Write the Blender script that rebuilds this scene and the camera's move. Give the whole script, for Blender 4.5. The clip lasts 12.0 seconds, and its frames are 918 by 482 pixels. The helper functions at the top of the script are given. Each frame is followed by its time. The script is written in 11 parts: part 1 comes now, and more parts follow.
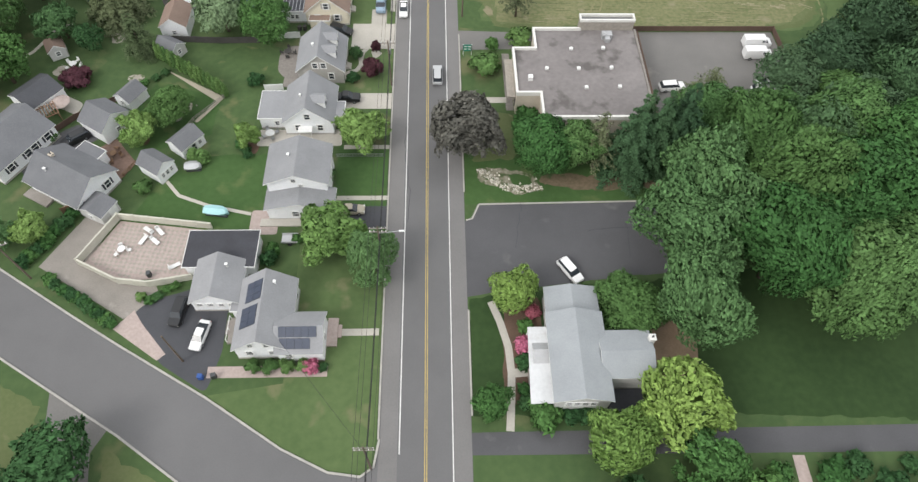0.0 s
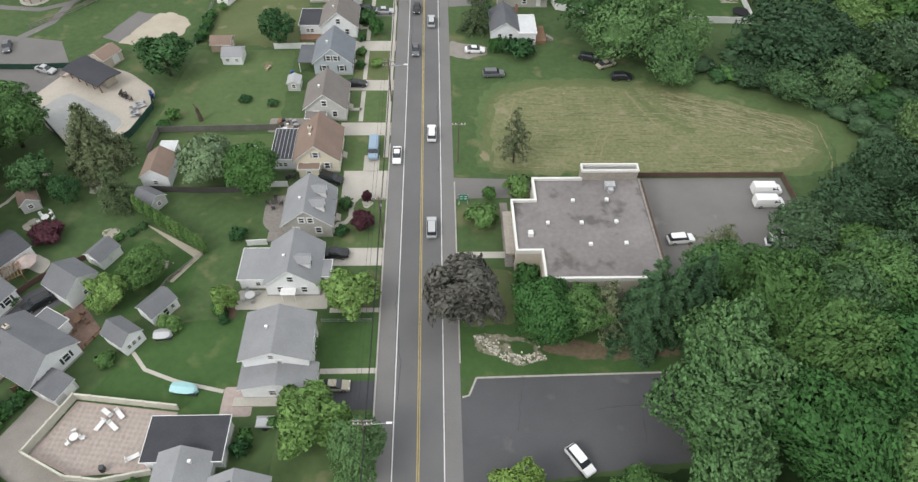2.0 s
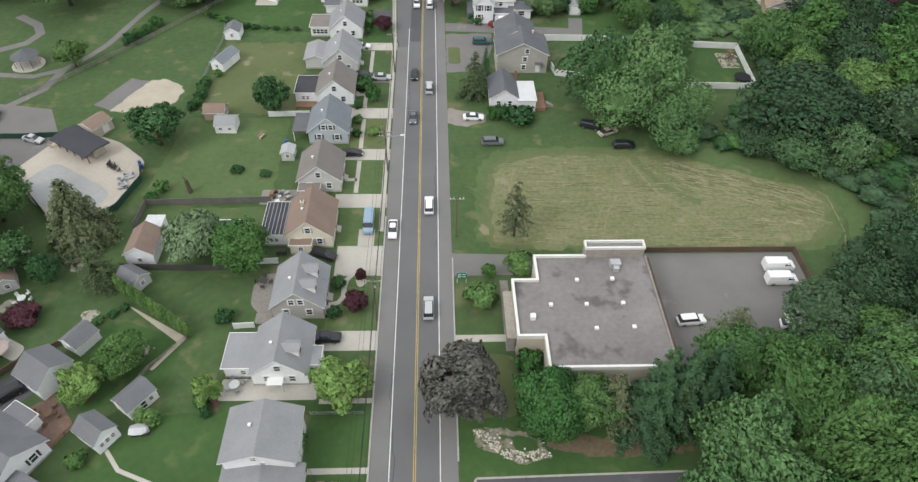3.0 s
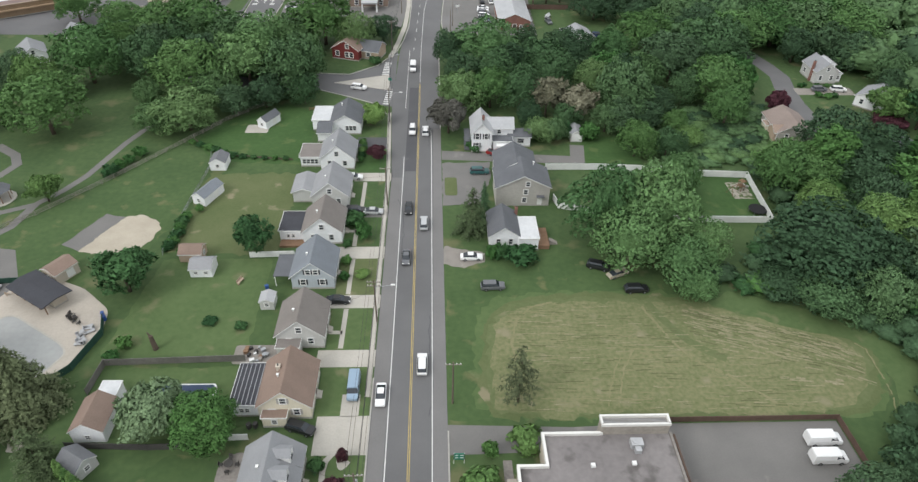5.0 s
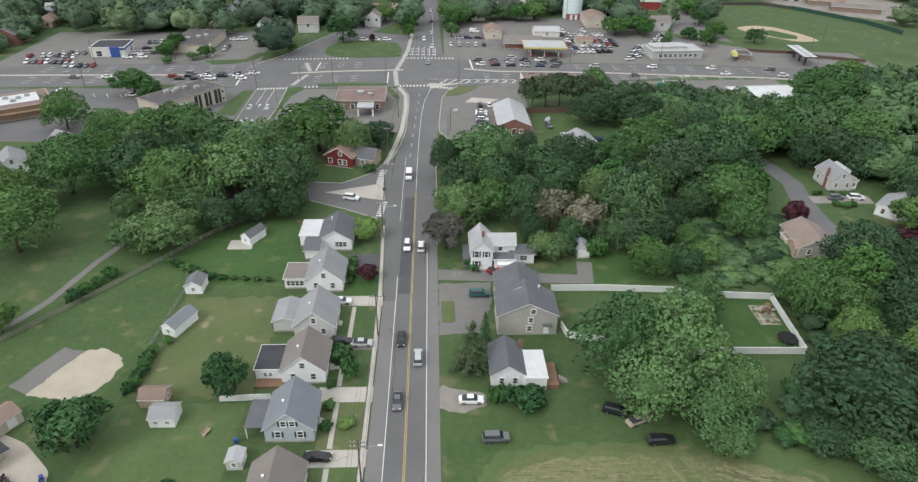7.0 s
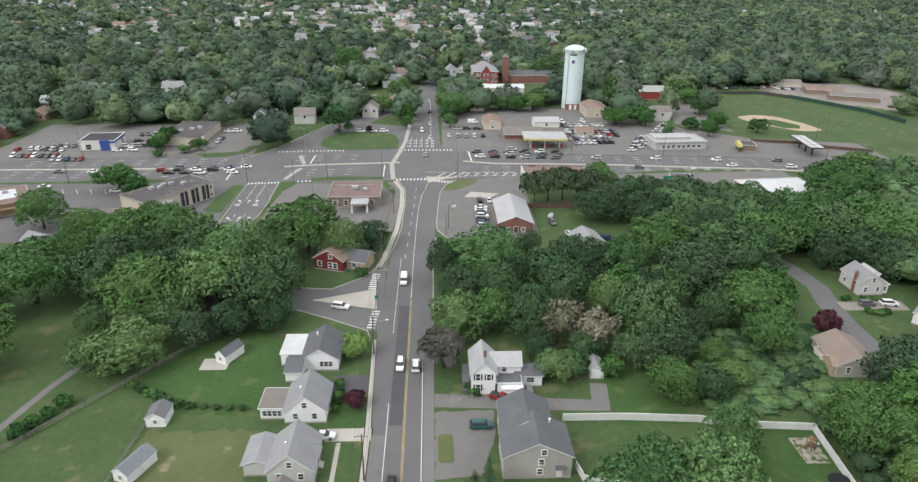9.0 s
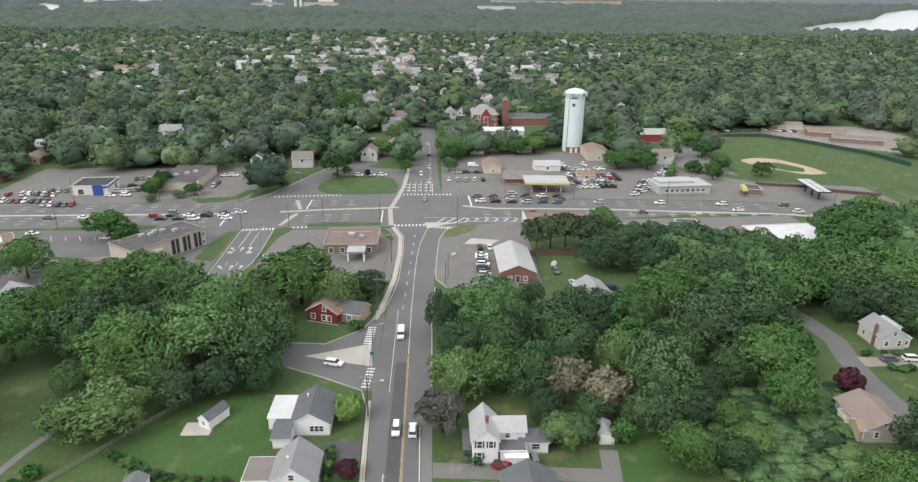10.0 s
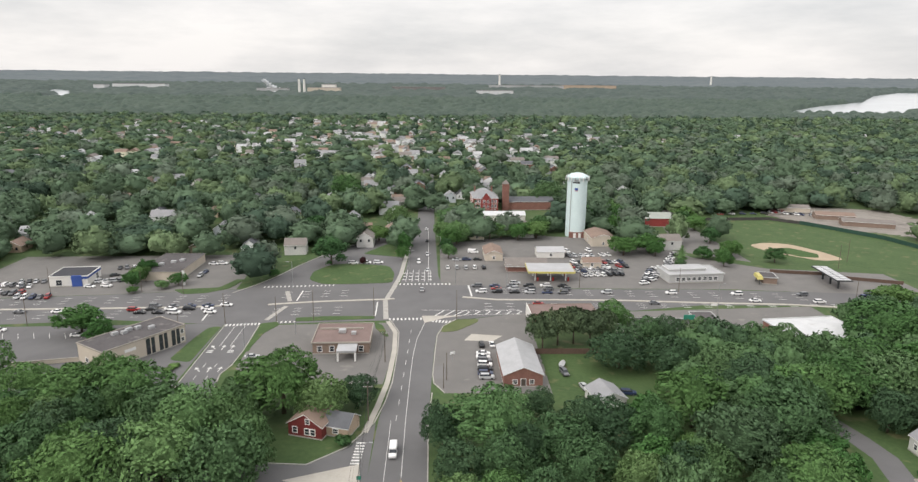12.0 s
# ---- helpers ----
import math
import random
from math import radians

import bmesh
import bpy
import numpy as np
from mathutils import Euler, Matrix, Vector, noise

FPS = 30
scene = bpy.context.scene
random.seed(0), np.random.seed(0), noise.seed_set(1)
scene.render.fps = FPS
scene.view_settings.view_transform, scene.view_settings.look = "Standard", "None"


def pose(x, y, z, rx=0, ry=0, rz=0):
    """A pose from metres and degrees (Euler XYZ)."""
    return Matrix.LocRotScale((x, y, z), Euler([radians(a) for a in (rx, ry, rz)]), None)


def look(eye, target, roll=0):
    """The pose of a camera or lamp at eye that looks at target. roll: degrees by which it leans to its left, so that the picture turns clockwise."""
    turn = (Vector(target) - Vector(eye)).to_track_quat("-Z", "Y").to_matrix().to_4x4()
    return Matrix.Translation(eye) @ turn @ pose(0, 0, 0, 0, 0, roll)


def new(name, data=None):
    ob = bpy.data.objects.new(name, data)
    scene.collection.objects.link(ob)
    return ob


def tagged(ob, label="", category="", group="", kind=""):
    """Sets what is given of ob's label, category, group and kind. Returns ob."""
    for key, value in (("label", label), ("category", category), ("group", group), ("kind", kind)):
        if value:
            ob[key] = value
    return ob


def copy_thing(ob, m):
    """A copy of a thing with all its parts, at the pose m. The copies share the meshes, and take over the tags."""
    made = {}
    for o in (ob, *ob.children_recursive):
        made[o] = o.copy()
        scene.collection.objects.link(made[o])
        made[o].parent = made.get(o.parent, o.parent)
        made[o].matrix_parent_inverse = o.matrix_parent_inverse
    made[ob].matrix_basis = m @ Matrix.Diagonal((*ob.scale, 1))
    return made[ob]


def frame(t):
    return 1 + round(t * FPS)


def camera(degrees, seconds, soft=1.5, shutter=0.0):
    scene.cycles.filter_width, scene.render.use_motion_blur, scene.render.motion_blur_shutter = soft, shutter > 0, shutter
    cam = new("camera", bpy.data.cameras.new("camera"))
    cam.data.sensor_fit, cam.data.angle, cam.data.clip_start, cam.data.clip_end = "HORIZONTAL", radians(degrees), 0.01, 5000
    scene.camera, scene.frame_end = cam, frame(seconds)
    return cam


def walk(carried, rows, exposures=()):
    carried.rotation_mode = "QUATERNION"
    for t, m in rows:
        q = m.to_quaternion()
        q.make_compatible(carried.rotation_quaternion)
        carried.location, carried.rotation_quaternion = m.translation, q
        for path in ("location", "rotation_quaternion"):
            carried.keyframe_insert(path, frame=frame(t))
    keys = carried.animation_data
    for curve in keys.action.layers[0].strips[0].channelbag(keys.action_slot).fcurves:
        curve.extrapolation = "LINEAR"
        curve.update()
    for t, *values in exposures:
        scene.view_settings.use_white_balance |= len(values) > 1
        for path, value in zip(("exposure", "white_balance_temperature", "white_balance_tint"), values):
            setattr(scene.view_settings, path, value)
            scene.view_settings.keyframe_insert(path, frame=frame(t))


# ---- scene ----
cam = camera(69.8, 12.0, soft=1.4)
METRES, EYE, TILT, LEAN, TURN = 101.8, 88.5, 0.0, 0.0, -3.1
ROWS = [
    (0.0, 0.0, 0.0, 0.0, 1.82, -57.52, -1.16),
    (0.5, -0.0001, 0.037, -0.0008, 1.76, -55.54, -1.17),
    (1.0, 0.0001, 0.0745, -0.0018, 1.71, -53.56, -1.17),
    (1.5, -0.0002, 0.1131, -0.0022, 1.63, -51.62, -1.17),
    (2.0, -0.0003, 0.1524, -0.0025, 1.57, -49.68, -1.16),
    (2.5, -0.0005, 0.1923, -0.0031, 1.51, -47.74, -1.15),
    (3.0, -0.0004, 0.2329, -0.0034, 1.46, -45.8, -1.12),
    (5.0, -0.0005, 0.4033, -0.0058, 1.26, -37.8, -1.02),
    (5.5, -0.0003, 0.443, -0.0056, 1.23, -36.11, -0.98),
    (6.0, -0.0007, 0.4895, -0.0062, 1.18, -34.1, -0.97),
    (6.5, -0.001, 0.5256, -0.0065, 1.14, -32.56, -0.94),
    (7.0, -0.0017, 0.5726, -0.0057, 1.09, -30.6, -0.9),
    (9.0, -0.0039, 0.7446, -0.0038, 0.93, -23.8, -0.74),
    (9.5, -0.0044, 0.7876, -0.0036, 0.91, -22.11, -0.7),
    (10.0, -0.005, 0.8299, -0.0032, 0.9, -20.42, -0.68),
    (10.5, -0.0054, 0.8725, -0.0028, 0.87, -18.72, -0.65),
    (11.0, -0.0055, 0.9148, -0.0019, 0.86, -17.03, -0.61),
    (11.5, -0.0056, 0.9574, -0.0009, 0.85, -15.34, -0.57),
    (12.0, -0.0059, 0.9999, -0.0001, 0.85, -13.64, -0.53),
]
walk(cam, [(t, pose(0, 0, EYE, TILT, LEAN, TURN) @ pose(METRES * x, METRES * y, METRES * z, 90 + pitch, roll, yaw)) for t, x, y, z, yaw, pitch, roll in ROWS],
     [(0.0, 0.06, 6420, 10), (1.0, -0.02, 6400, 10), (3.0, -0.07, 6330, 9), (6.0, -0.11, 6270, 9), (9.0, 0.0, 6350, 10), (10.5, 0.08, 6500, 11), (12.0, 0.02, 6640, 12)])

# ---------------------------------------------------------------- sky and sun (overcast)
SUN_AZ, SUN_EL = 232.0, 42.0
world = bpy.data.worlds.new("overcast_sky")
scene.world = world
world.use_nodes = True
wn, wl = world.node_tree.nodes, world.node_tree.links
wn.clear()
sky = wn.new("ShaderNodeTexSky")
sky.sky_type = 'NISHITA'
sky.sun_disc = False
sky.sun_elevation, sky.sun_rotation = radians(SUN_EL), radians(SUN_AZ)
sky.air_density, sky.dust_density = 1.0, 4.0
coord = wn.new("ShaderNodeTexCoord")
stretch = wn.new("ShaderNodeMapping")
stretch.inputs["Scale"].default_value = (1.0, 1.0, 4.5)
clouds = wn.new("ShaderNodeTexNoise")
clouds.inputs["Scale"].default_value = 2.6
clouds.inputs["Detail"].default_value = 7.0
clouds.inputs["Roughness"].default_value = 0.6
cramp = wn.new("ShaderNodeValToRGB")
cramp.color_ramp.elements[0].position, cramp.color_ramp.elements[0].color = 0.30, (7.3, 7.5, 7.6, 1)
cramp.color_ramp.elements[1].position, cramp.color_ramp.elements[1].color = 0.62, (10.6, 10.5, 10.3, 1)
blend = wn.new("ShaderNodeMix")
blend.data_type = 'RGBA'
blend.inputs["Factor"].default_value = 0.85
# an overcast sky is brighter overhead than at the horizon
part_z = wn.new("ShaderNodeSeparateXYZ")
rise = wn.new("ShaderNodeMapRange")
rise.inputs["From Min"].default_value, rise.inputs["From Max"].default_value = 0.0, 1.0
rise.inputs["To Min"].default_value, rise.inputs["To Max"].default_value = 1.0, 1.75
bright = wn.new("ShaderNodeVectorMath")
bright.operation = 'SCALE'
bg = wn.new("ShaderNodeBackground")
bg.inputs["Strength"].default_value = 0.100
wout = wn.new("ShaderNodeOutputWorld")
wl.new(coord.outputs["Generated"], stretch.inputs["Vector"])
wl.new(stretch.outputs["Vector"], clouds.inputs["Vector"])
wl.new(clouds.outputs["Fac"], cramp.inputs["Fac"])
wl.new(sky.outputs["Color"], blend.inputs["A"])
wl.new(cramp.outputs["Color"], blend.inputs["B"])
wl.new(coord.outputs["Generated"], part_z.inputs["Vector"])
wl.new(part_z.outputs["Z"], rise.inputs["Value"])
wl.new(blend.outputs["Result"], bright.inputs[0])
wl.new(rise.outputs["Result"], bright.inputs["Scale"])
wl.new(bright.outputs["Vector"], bg.inputs["Color"])
wl.new(bg.outputs["Background"], wout.inputs["Surface"])

sun = new("sun", bpy.data.lights.new("sun", 'SUN'))
sun.data.energy, sun.data.angle, sun.data.color = 1.5, radians(22), (1.0, 0.97, 0.92)
sun.matrix_world = look((0, 0, 300), (-300 * math.sin(radians(SUN_AZ)) / math.tan(radians(SUN_EL)),
                                      -300 * math.cos(radians(SUN_AZ)) / math.tan(radians(SUN_EL)), 0))

# ---------------------------------------------------------------- materials


def mat(name, c1, c2=None, big=0.12, fine=3.0, rough=0.9, bump=0.15, metal=0.0, mixfine=0.35, island=0.0, objvar=0.0,
        course=0.0, spec=0.3, axis="Z", c3=None, spots=0.0):
    """Two tones mixed by a large and a fine noise, in metres; course: spacing of boards or shingle rows in metres."""
    m = bpy.data.materials.new(name)
    m.use_nodes = True
    nt = m.node_tree
    n, l = nt.nodes, nt.links
    b = n["Principled BSDF"]
    c2 = c2 or tuple(v * 0.78 for v in c1)
    geo = n.new("ShaderNodeNewGeometry")
    n1 = n.new("ShaderNodeTexNoise")
    n1.inputs["Scale"].default_value, n1.inputs["Detail"].default_value = big, 5.0
    n1.inputs["Roughness"].default_value = 0.62
    n2 = n.new("ShaderNodeTexNoise")
    n2.inputs["Scale"].default_value, n2.inputs["Detail"].default_value = fine, 4.0
    for q in (n1, n2):
        l.new(geo.outputs["Position"], q.inputs["Vector"])
    mixv = n.new("ShaderNodeMix")
    mixv.inputs["Factor"].default_value = mixfine
    l.new(n1.outputs["Fac"], mixv.inputs["A"])
    l.new(n2.outputs["Fac"], mixv.inputs["B"])
    ramp = n.new("ShaderNodeValToRGB")
    ramp.color_ramp.elements[0].position, ramp.color_ramp.elements[0].color = 0.36, (*c2, 1)
    ramp.color_ramp.elements[1].position, ramp.color_ramp.elements[1].color = 0.64, (*c1, 1)
    l.new(mixv.outputs["Result"], ramp.inputs["Fac"])
    col = ramp.outputs["Color"]
    if c3:
        n3 = n.new("ShaderNodeTexNoise")
        n3.inputs["Scale"].default_value, n3.inputs["Detail"].default_value = big * 2.3, 6.0
        off = n.new("ShaderNodeMapping")
        off.inputs["Location"].default_value = (31.0, 17.0, 5.0)
        l.new(geo.outputs["Position"], off.inputs["Vector"])
        l.new(off.outputs["Vector"], n3.inputs["Vector"])
        r3 = n.new("ShaderNodeMapRange")
        r3.inputs["From Min"].default_value, r3.inputs["From Max"].default_value = 0.62 - spots, 0.72 - spots
        l.new(n3.outputs["Fac"], r3.inputs["Value"])
        m3 = n.new("ShaderNodeMix")
        m3.data_type = 'RGBA'
        l.new(r3.outputs["Result"], m3.inputs["Factor"])
        l.new(col, m3.inputs["A"])
        m3.inputs["B"].default_value = (*c3, 1)
        col = m3.outputs["Result"]
    for amount, source in ((island, "island"), (objvar, "object")):
        if amount:
            if source == "island":
                r = geo.outputs["Random Per Island"]
            else:
                r = n.new("ShaderNodeObjectInfo").outputs["Random"]
            mr = n.new("ShaderNodeMapRange")
            mr.inputs["To Min"].default_value, mr.inputs["To Max"].default_value = 1 - amount, 1 + amount
            l.new(r, mr.inputs["Value"])
            hsv = n.new("ShaderNodeHueSaturation")
            l.new(mr.outputs["Result"], hsv.inputs["Value"])
            if source == "object":
                mh = n.new("ShaderNodeMapRange")
                mh.inputs["To Min"].default_value, mh.inputs["To Max"].default_value = 0.5 + amount * 0.06, 0.5 - amount * 0.05
                l.new(r, mh.inputs["Value"])
                l.new(mh.outputs["Result"], hsv.inputs["Hue"])
            l.new(col, hsv.inputs["Color"])
            col = hsv.outputs["Color"]
    hgt = n2.outputs["Fac"]
    if course:
        sep = n.new("ShaderNodeSeparateXYZ")
        l.new(geo.outputs["Position"], sep.inputs["Vector"])
        mm = n.new("ShaderNodeMath")
        mm.operation = 'MULTIPLY'
        mm.inputs[1].default_value = 1.0 / course
        l.new(sep.outputs[axis], mm.inputs[0])
        fr = n.new("ShaderNodeMath")
        fr.operation = 'FRACT'
        l.new(mm.outputs["Value"], fr.inputs[0])
        edge = n.new("ShaderNodeMapRange")
        edge.inputs["From Min"].default_value, edge.inputs["From Max"].default_value = 0.0, 0.2
        edge.inputs["To Min"].default_value, edge.inputs["To Max"].default_value = 0.78, 1.0
        l.new(fr.outputs["Value"], edge.inputs["Value"])
        h2 = n.new("ShaderNodeHueSaturation")
        l.new(edge.outputs["Result"], h2.inputs["Value"])
        l.new(col, h2.inputs["Color"])
        col = h2.outputs["Color"]
        hgt = edge.outputs["Result"]
    l.new(col, b.inputs["Base Color"])
    b.inputs["Roughness"].default_value, b.inputs["Metallic"].default_value = rough, metal
    b.inputs["Specular IOR Level"].default_value = spec
    if bump:
        bp = n.new("ShaderNodeBump")
        bp.inputs["Strength"].default_value, bp.inputs["Distance"].default_value = bump, 0.1
        l.new(hgt, bp.inputs["Height"])
        l.new(bp.outputs["Normal"], b.inputs["Normal"])
    return m


MT = {}


def reg(name, *a, **k):
    MT[name] = mat(name, *a, **k)


reg("grass", (0.073, 0.114, 0.042), (0.046, 0.083, 0.029), big=0.06, fine=0.7, bump=0.3, mixfine=0.45, c3=(0.120, 0.130, 0.062), spots=0.03)
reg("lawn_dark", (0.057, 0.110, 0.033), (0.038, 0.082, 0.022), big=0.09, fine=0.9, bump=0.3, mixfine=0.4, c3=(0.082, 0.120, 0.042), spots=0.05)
reg("lawn_mid", (0.071, 0.114, 0.041), (0.047, 0.085, 0.029), big=0.09, fine=0.8, bump=0.3, mixfine=0.45, c3=(0.122, 0.132, 0.060), spots=0.04)
reg("lawn_fresh", (0.095, 0.138, 0.054), (0.067, 0.108, 0.038), big=0.09, fine=0.9, bump=0.3, mixfine=0.4, c3=(0.140, 0.150, 0.075), spots=0.03)
reg("shingle_pale", (0.315, 0.335, 0.350), (0.255, 0.272, 0.286), big=0.25, fine=6.0, bump=0.2, mixfine=0.4)
reg("lawn_dry", (0.120, 0.138, 0.062), (0.084, 0.112, 0.042), big=0.10, fine=2.0, bump=0.3, c3=(0.22, 0.20, 0.125), spots=0.0)
reg("hay_field", (0.200, 0.196, 0.104), (0.108, 0.130, 0.054), big=0.09, fine=1.3, bump=0.4, mixfine=0.55, c3=(0.225, 0.208, 0.130), spots=0.0)
reg("hay_margin", (0.132, 0.150, 0.070), (0.092, 0.122, 0.048), big=0.08, fine=1.2, bump=0.3, mixfine=0.5, c3=(0.165, 0.165, 0.090), spots=0.0)
reg("straw", (0.285, 0.255, 0.170), (0.175, 0.170, 0.095), big=0.5, fine=2.5, bump=0.35, mixfine=0.6)
reg("weedy_rubble", (0.30, 0.275, 0.22), (0.115, 0.12, 0.072), big=0.5, fine=1.6, bump=0.3, mixfine=0.5, c3=(0.07, 0.098, 0.04), spots=0.12)
reg("root_soil", (0.170, 0.128, 0.086), (0.100, 0.084, 0.050), big=0.3, fine=2.0, bump=0.3, mixfine=0.5, c3=(0.06, 0.09, 0.035), spots=0.05)
reg("rubble", (0.60, 0.57, 0.50), (0.42, 0.40, 0.34), big=0.8, fine=4.0, bump=0.2, island=0.3)
reg("hay_track", (0.222, 0.206, 0.118), (0.165, 0.170, 0.082), big=0.3, fine=2.5, bump=0.35)
reg("hay_shade", (0.118, 0.122, 0.060), (0.088, 0.100, 0.044), big=0.3, fine=2.5, bump=0.35)
reg("asphalt", (0.150, 0.148, 0.150), (0.122, 0.121, 0.123), big=0.06, fine=5.0, rough=0.88, bump=0.08, mixfine=0.25)
reg("asphalt_dark", (0.098, 0.098, 0.104), (0.078, 0.078, 0.083), big=0.10, fine=5.0, rough=0.85, bump=0.08, c3=(0.125, 0.125, 0.128), spots=-0.03)
reg("asphalt_black", (0.072, 0.074, 0.082), (0.056, 0.058, 0.065), big=0.2, fine=5.0, rough=0.8, bump=0.08)
reg("asphalt_old", (0.185, 0.178, 0.170), (0.150, 0.146, 0.140), big=0.12, fine=4.0, rough=0.92, bump=0.1, c3=(0.22, 0.21, 0.195), spots=-0.02)
reg("shoulder", (0.192, 0.187, 0.184), (0.160, 0.156, 0.153), big=0.10, fine=4.0, bump=0.08)
reg("concrete", (0.46, 0.435, 0.39), (0.37, 0.35, 0.31), big=0.2, fine=3.0, rough=0.9, bump=0.06)
reg("curb_concrete", (0.42, 0.405, 0.37), (0.31, 0.30, 0.28), big=0.5, fine=3.0, bump=0.06)
reg("paver_pink", (0.43, 0.355, 0.325), (0.34, 0.28, 0.258), big=0.4, fine=2.2, bump=0.1, mixfine=0.6)
reg("paver_tan", (0.36, 0.33, 0.29), (0.28, 0.255, 0.225), big=0.4, fine=2.2, bump=0.1, mixfine=0.6)
reg("gravel", (0.29, 0.265, 0.24), (0.20, 0.185, 0.165), big=0.15, fine=6.0, bump=0.2, c3=(0.33, 0.31, 0.28), spots=0.0)
# lush grass with the shade under the trees painted into its green
reg("lawn_lush_shade", (0.033, 0.064, 0.019), (0.021, 0.045, 0.0125), big=0.07, fine=0.9, bump=0.3, mixfine=0.4)
reg("gravel_weedy", (0.40, 0.37, 0.32), (0.27, 0.25, 0.21), big=0.35, fine=2.5, bump=0.25, c3=(0.085, 0.115, 0.045), spots=0.14)
reg("sand", (0.44, 0.395, 0.32), (0.36, 0.32, 0.255), big=0.2, fine=4.0, bump=0.15)
reg("bare_earth", (0.26, 0.19, 0.135), (0.19, 0.135, 0.09), big=0.3, fine=3.0, bump=0.25)
reg("mulch", (0.13, 0.085, 0.06), (0.085, 0.055, 0.04), big=0.5, fine=5.0, bump=0.3)
reg("infield_dirt", (0.44, 0.355, 0.26), (0.37, 0.295, 0.215), big=0.1, fine=3.0, bump=0.1)
reg("line_white", (0.72, 0.72, 0.70), (0.52, 0.52, 0.50), big=0.8, fine=6.0, bump=0.0, rough=0.7)
reg("line_yellow", (0.56, 0.43, 0.15), (0.42, 0.33, 0.12), big=0.8, fine=6.0, bump=0.0, rough=0.7)
reg("siding_white", (0.83, 0.84, 0.85), (0.75, 0.76, 0.78), big=0.3, fine=2.0, rough=0.6, bump=0.25, course=0.2)
reg("siding_cream", (0.74, 0.69, 0.56), (0.66, 0.61, 0.49), big=0.3, fine=2.0, rough=0.6, bump=0.25, course=0.2)
reg("siding_grey", (0.44, 0.42, 0.39), (0.37, 0.355, 0.33), big=0.3, fine=2.0, rough=0.65, bump=0.25, course=0.2)
reg("siding_lightgrey", (0.58, 0.575, 0.56), (0.50, 0.50, 0.49), big=0.3, fine=2.0, rough=0.65, bump=0.25, course=0.2)
reg("siding_blue", (0.50, 0.54, 0.58), (0.43, 0.47, 0.51), big=0.3, fine=2.0, rough=0.65, bump=0.25, course=0.2)
reg("siding_darkred", (0.19, 0.036, 0.034), (0.14, 0.028, 0.027), big=0.3, fine=2.0, rough=0.7, bump=0.25, course=0.2)
reg("siding_red", (0.30, 0.055, 0.05), (0.22, 0.04, 0.038), big=0.3, fine=2.0, rough=0.7, bump=0.25, course=0.2)
reg("siding_orange", (0.40, 0.285, 0.185), (0.33, 0.23, 0.15), big=0.3, fine=2.0, rough=0.7, bump=0.2, course=0.3)
reg("siding_tan", (0.47, 0.37, 0.28), (0.40, 0.31, 0.235), big=0.3, fine=2.0, rough=0.7, bump=0.25, course=0.2)
reg("shingle_grey", (0.285, 0.29, 0.302), (0.228, 0.233, 0.243), big=0.25, fine=6.0, bump=0.2, mixfine=0.45)
reg("shingle_light", (0.305, 0.309, 0.32), (0.24, 0.244, 0.253), big=0.25, fine=6.0, bump=0.2, mixfine=0.45)
reg("shingle_slate", (0.172, 0.177, 0.188), (0.130, 0.134, 0.143), big=0.25, fine=6.0, bump=0.2, mixfine=0.5)
reg("shingle_rose", (0.275, 0.225, 0.200), (0.215, 0.172, 0.152), big=0.25, fine=6.0, bump=0.2, mixfine=0.5)
reg("shingle_mid", (0.265, 0.27, 0.28), (0.206, 0.21, 0.218), big=0.25, fine=6.0, bump=0.2, mixfine=0.5)
reg("shingle_dark", (0.135, 0.14, 0.152), (0.10, 0.105, 0.115), big=0.25, fine=6.0, bump=0.2, mixfine=0.45)
reg("shingle_taupe", (0.225, 0.205, 0.19), (0.175, 0.158, 0.146), big=0.25, fine=6.0, bump=0.2, mixfine=0.45)
reg("shingle_brown", (0.265, 0.195, 0.158), (0.205, 0.150, 0.122), big=0.25, fine=6.0, bump=0.2, mixfine=0.45)
reg("shingle_blue", (0.21, 0.23, 0.255), (0.17, 0.185, 0.205), big=0.25, fine=6.0, bump=0.2, mixfine=0.45)
reg("shingle_tan", (0.335, 0.255, 0.205), (0.265, 0.200, 0.160), big=0.25, fine=6.0, bump=0.2, mixfine=0.45)
reg("roof_black", (0.060, 0.062, 0.072), (0.047, 0.048, 0.055), big=0.3, fine=4.0, bump=0.1)
reg("roof_tar", (0.235, 0.218, 0.214), (0.165, 0.152, 0.150), big=0.11, fine=1.2, bump=0.1, c3=(0.115, 0.106, 0.102), spots=0.05)
reg("shingle_coal", (0.085, 0.088, 0.098), (0.060, 0.063, 0.071), big=0.25, fine=6.0, bump=0.2, mixfine=0.45)
reg("paver_grey", (0.255, 0.235, 0.215), (0.185, 0.168, 0.152), big=0.4, fine=2.2, bump=0.12, mixfine=0.6)
reg("paver_brown", (0.215, 0.145, 0.115), (0.145, 0.098, 0.080), big=0.4, fine=2.2, bump=0.12, mixfine=0.6)
reg("fence_brown", (0.135, 0.090, 0.070), (0.095, 0.064, 0.050), big=0.5, fine=3.0, bump=0.1)
reg("roof_deck", (0.225, 0.165, 0.150), (0.170, 0.125, 0.115), big=0.2, fine=2.0, bump=0.1)
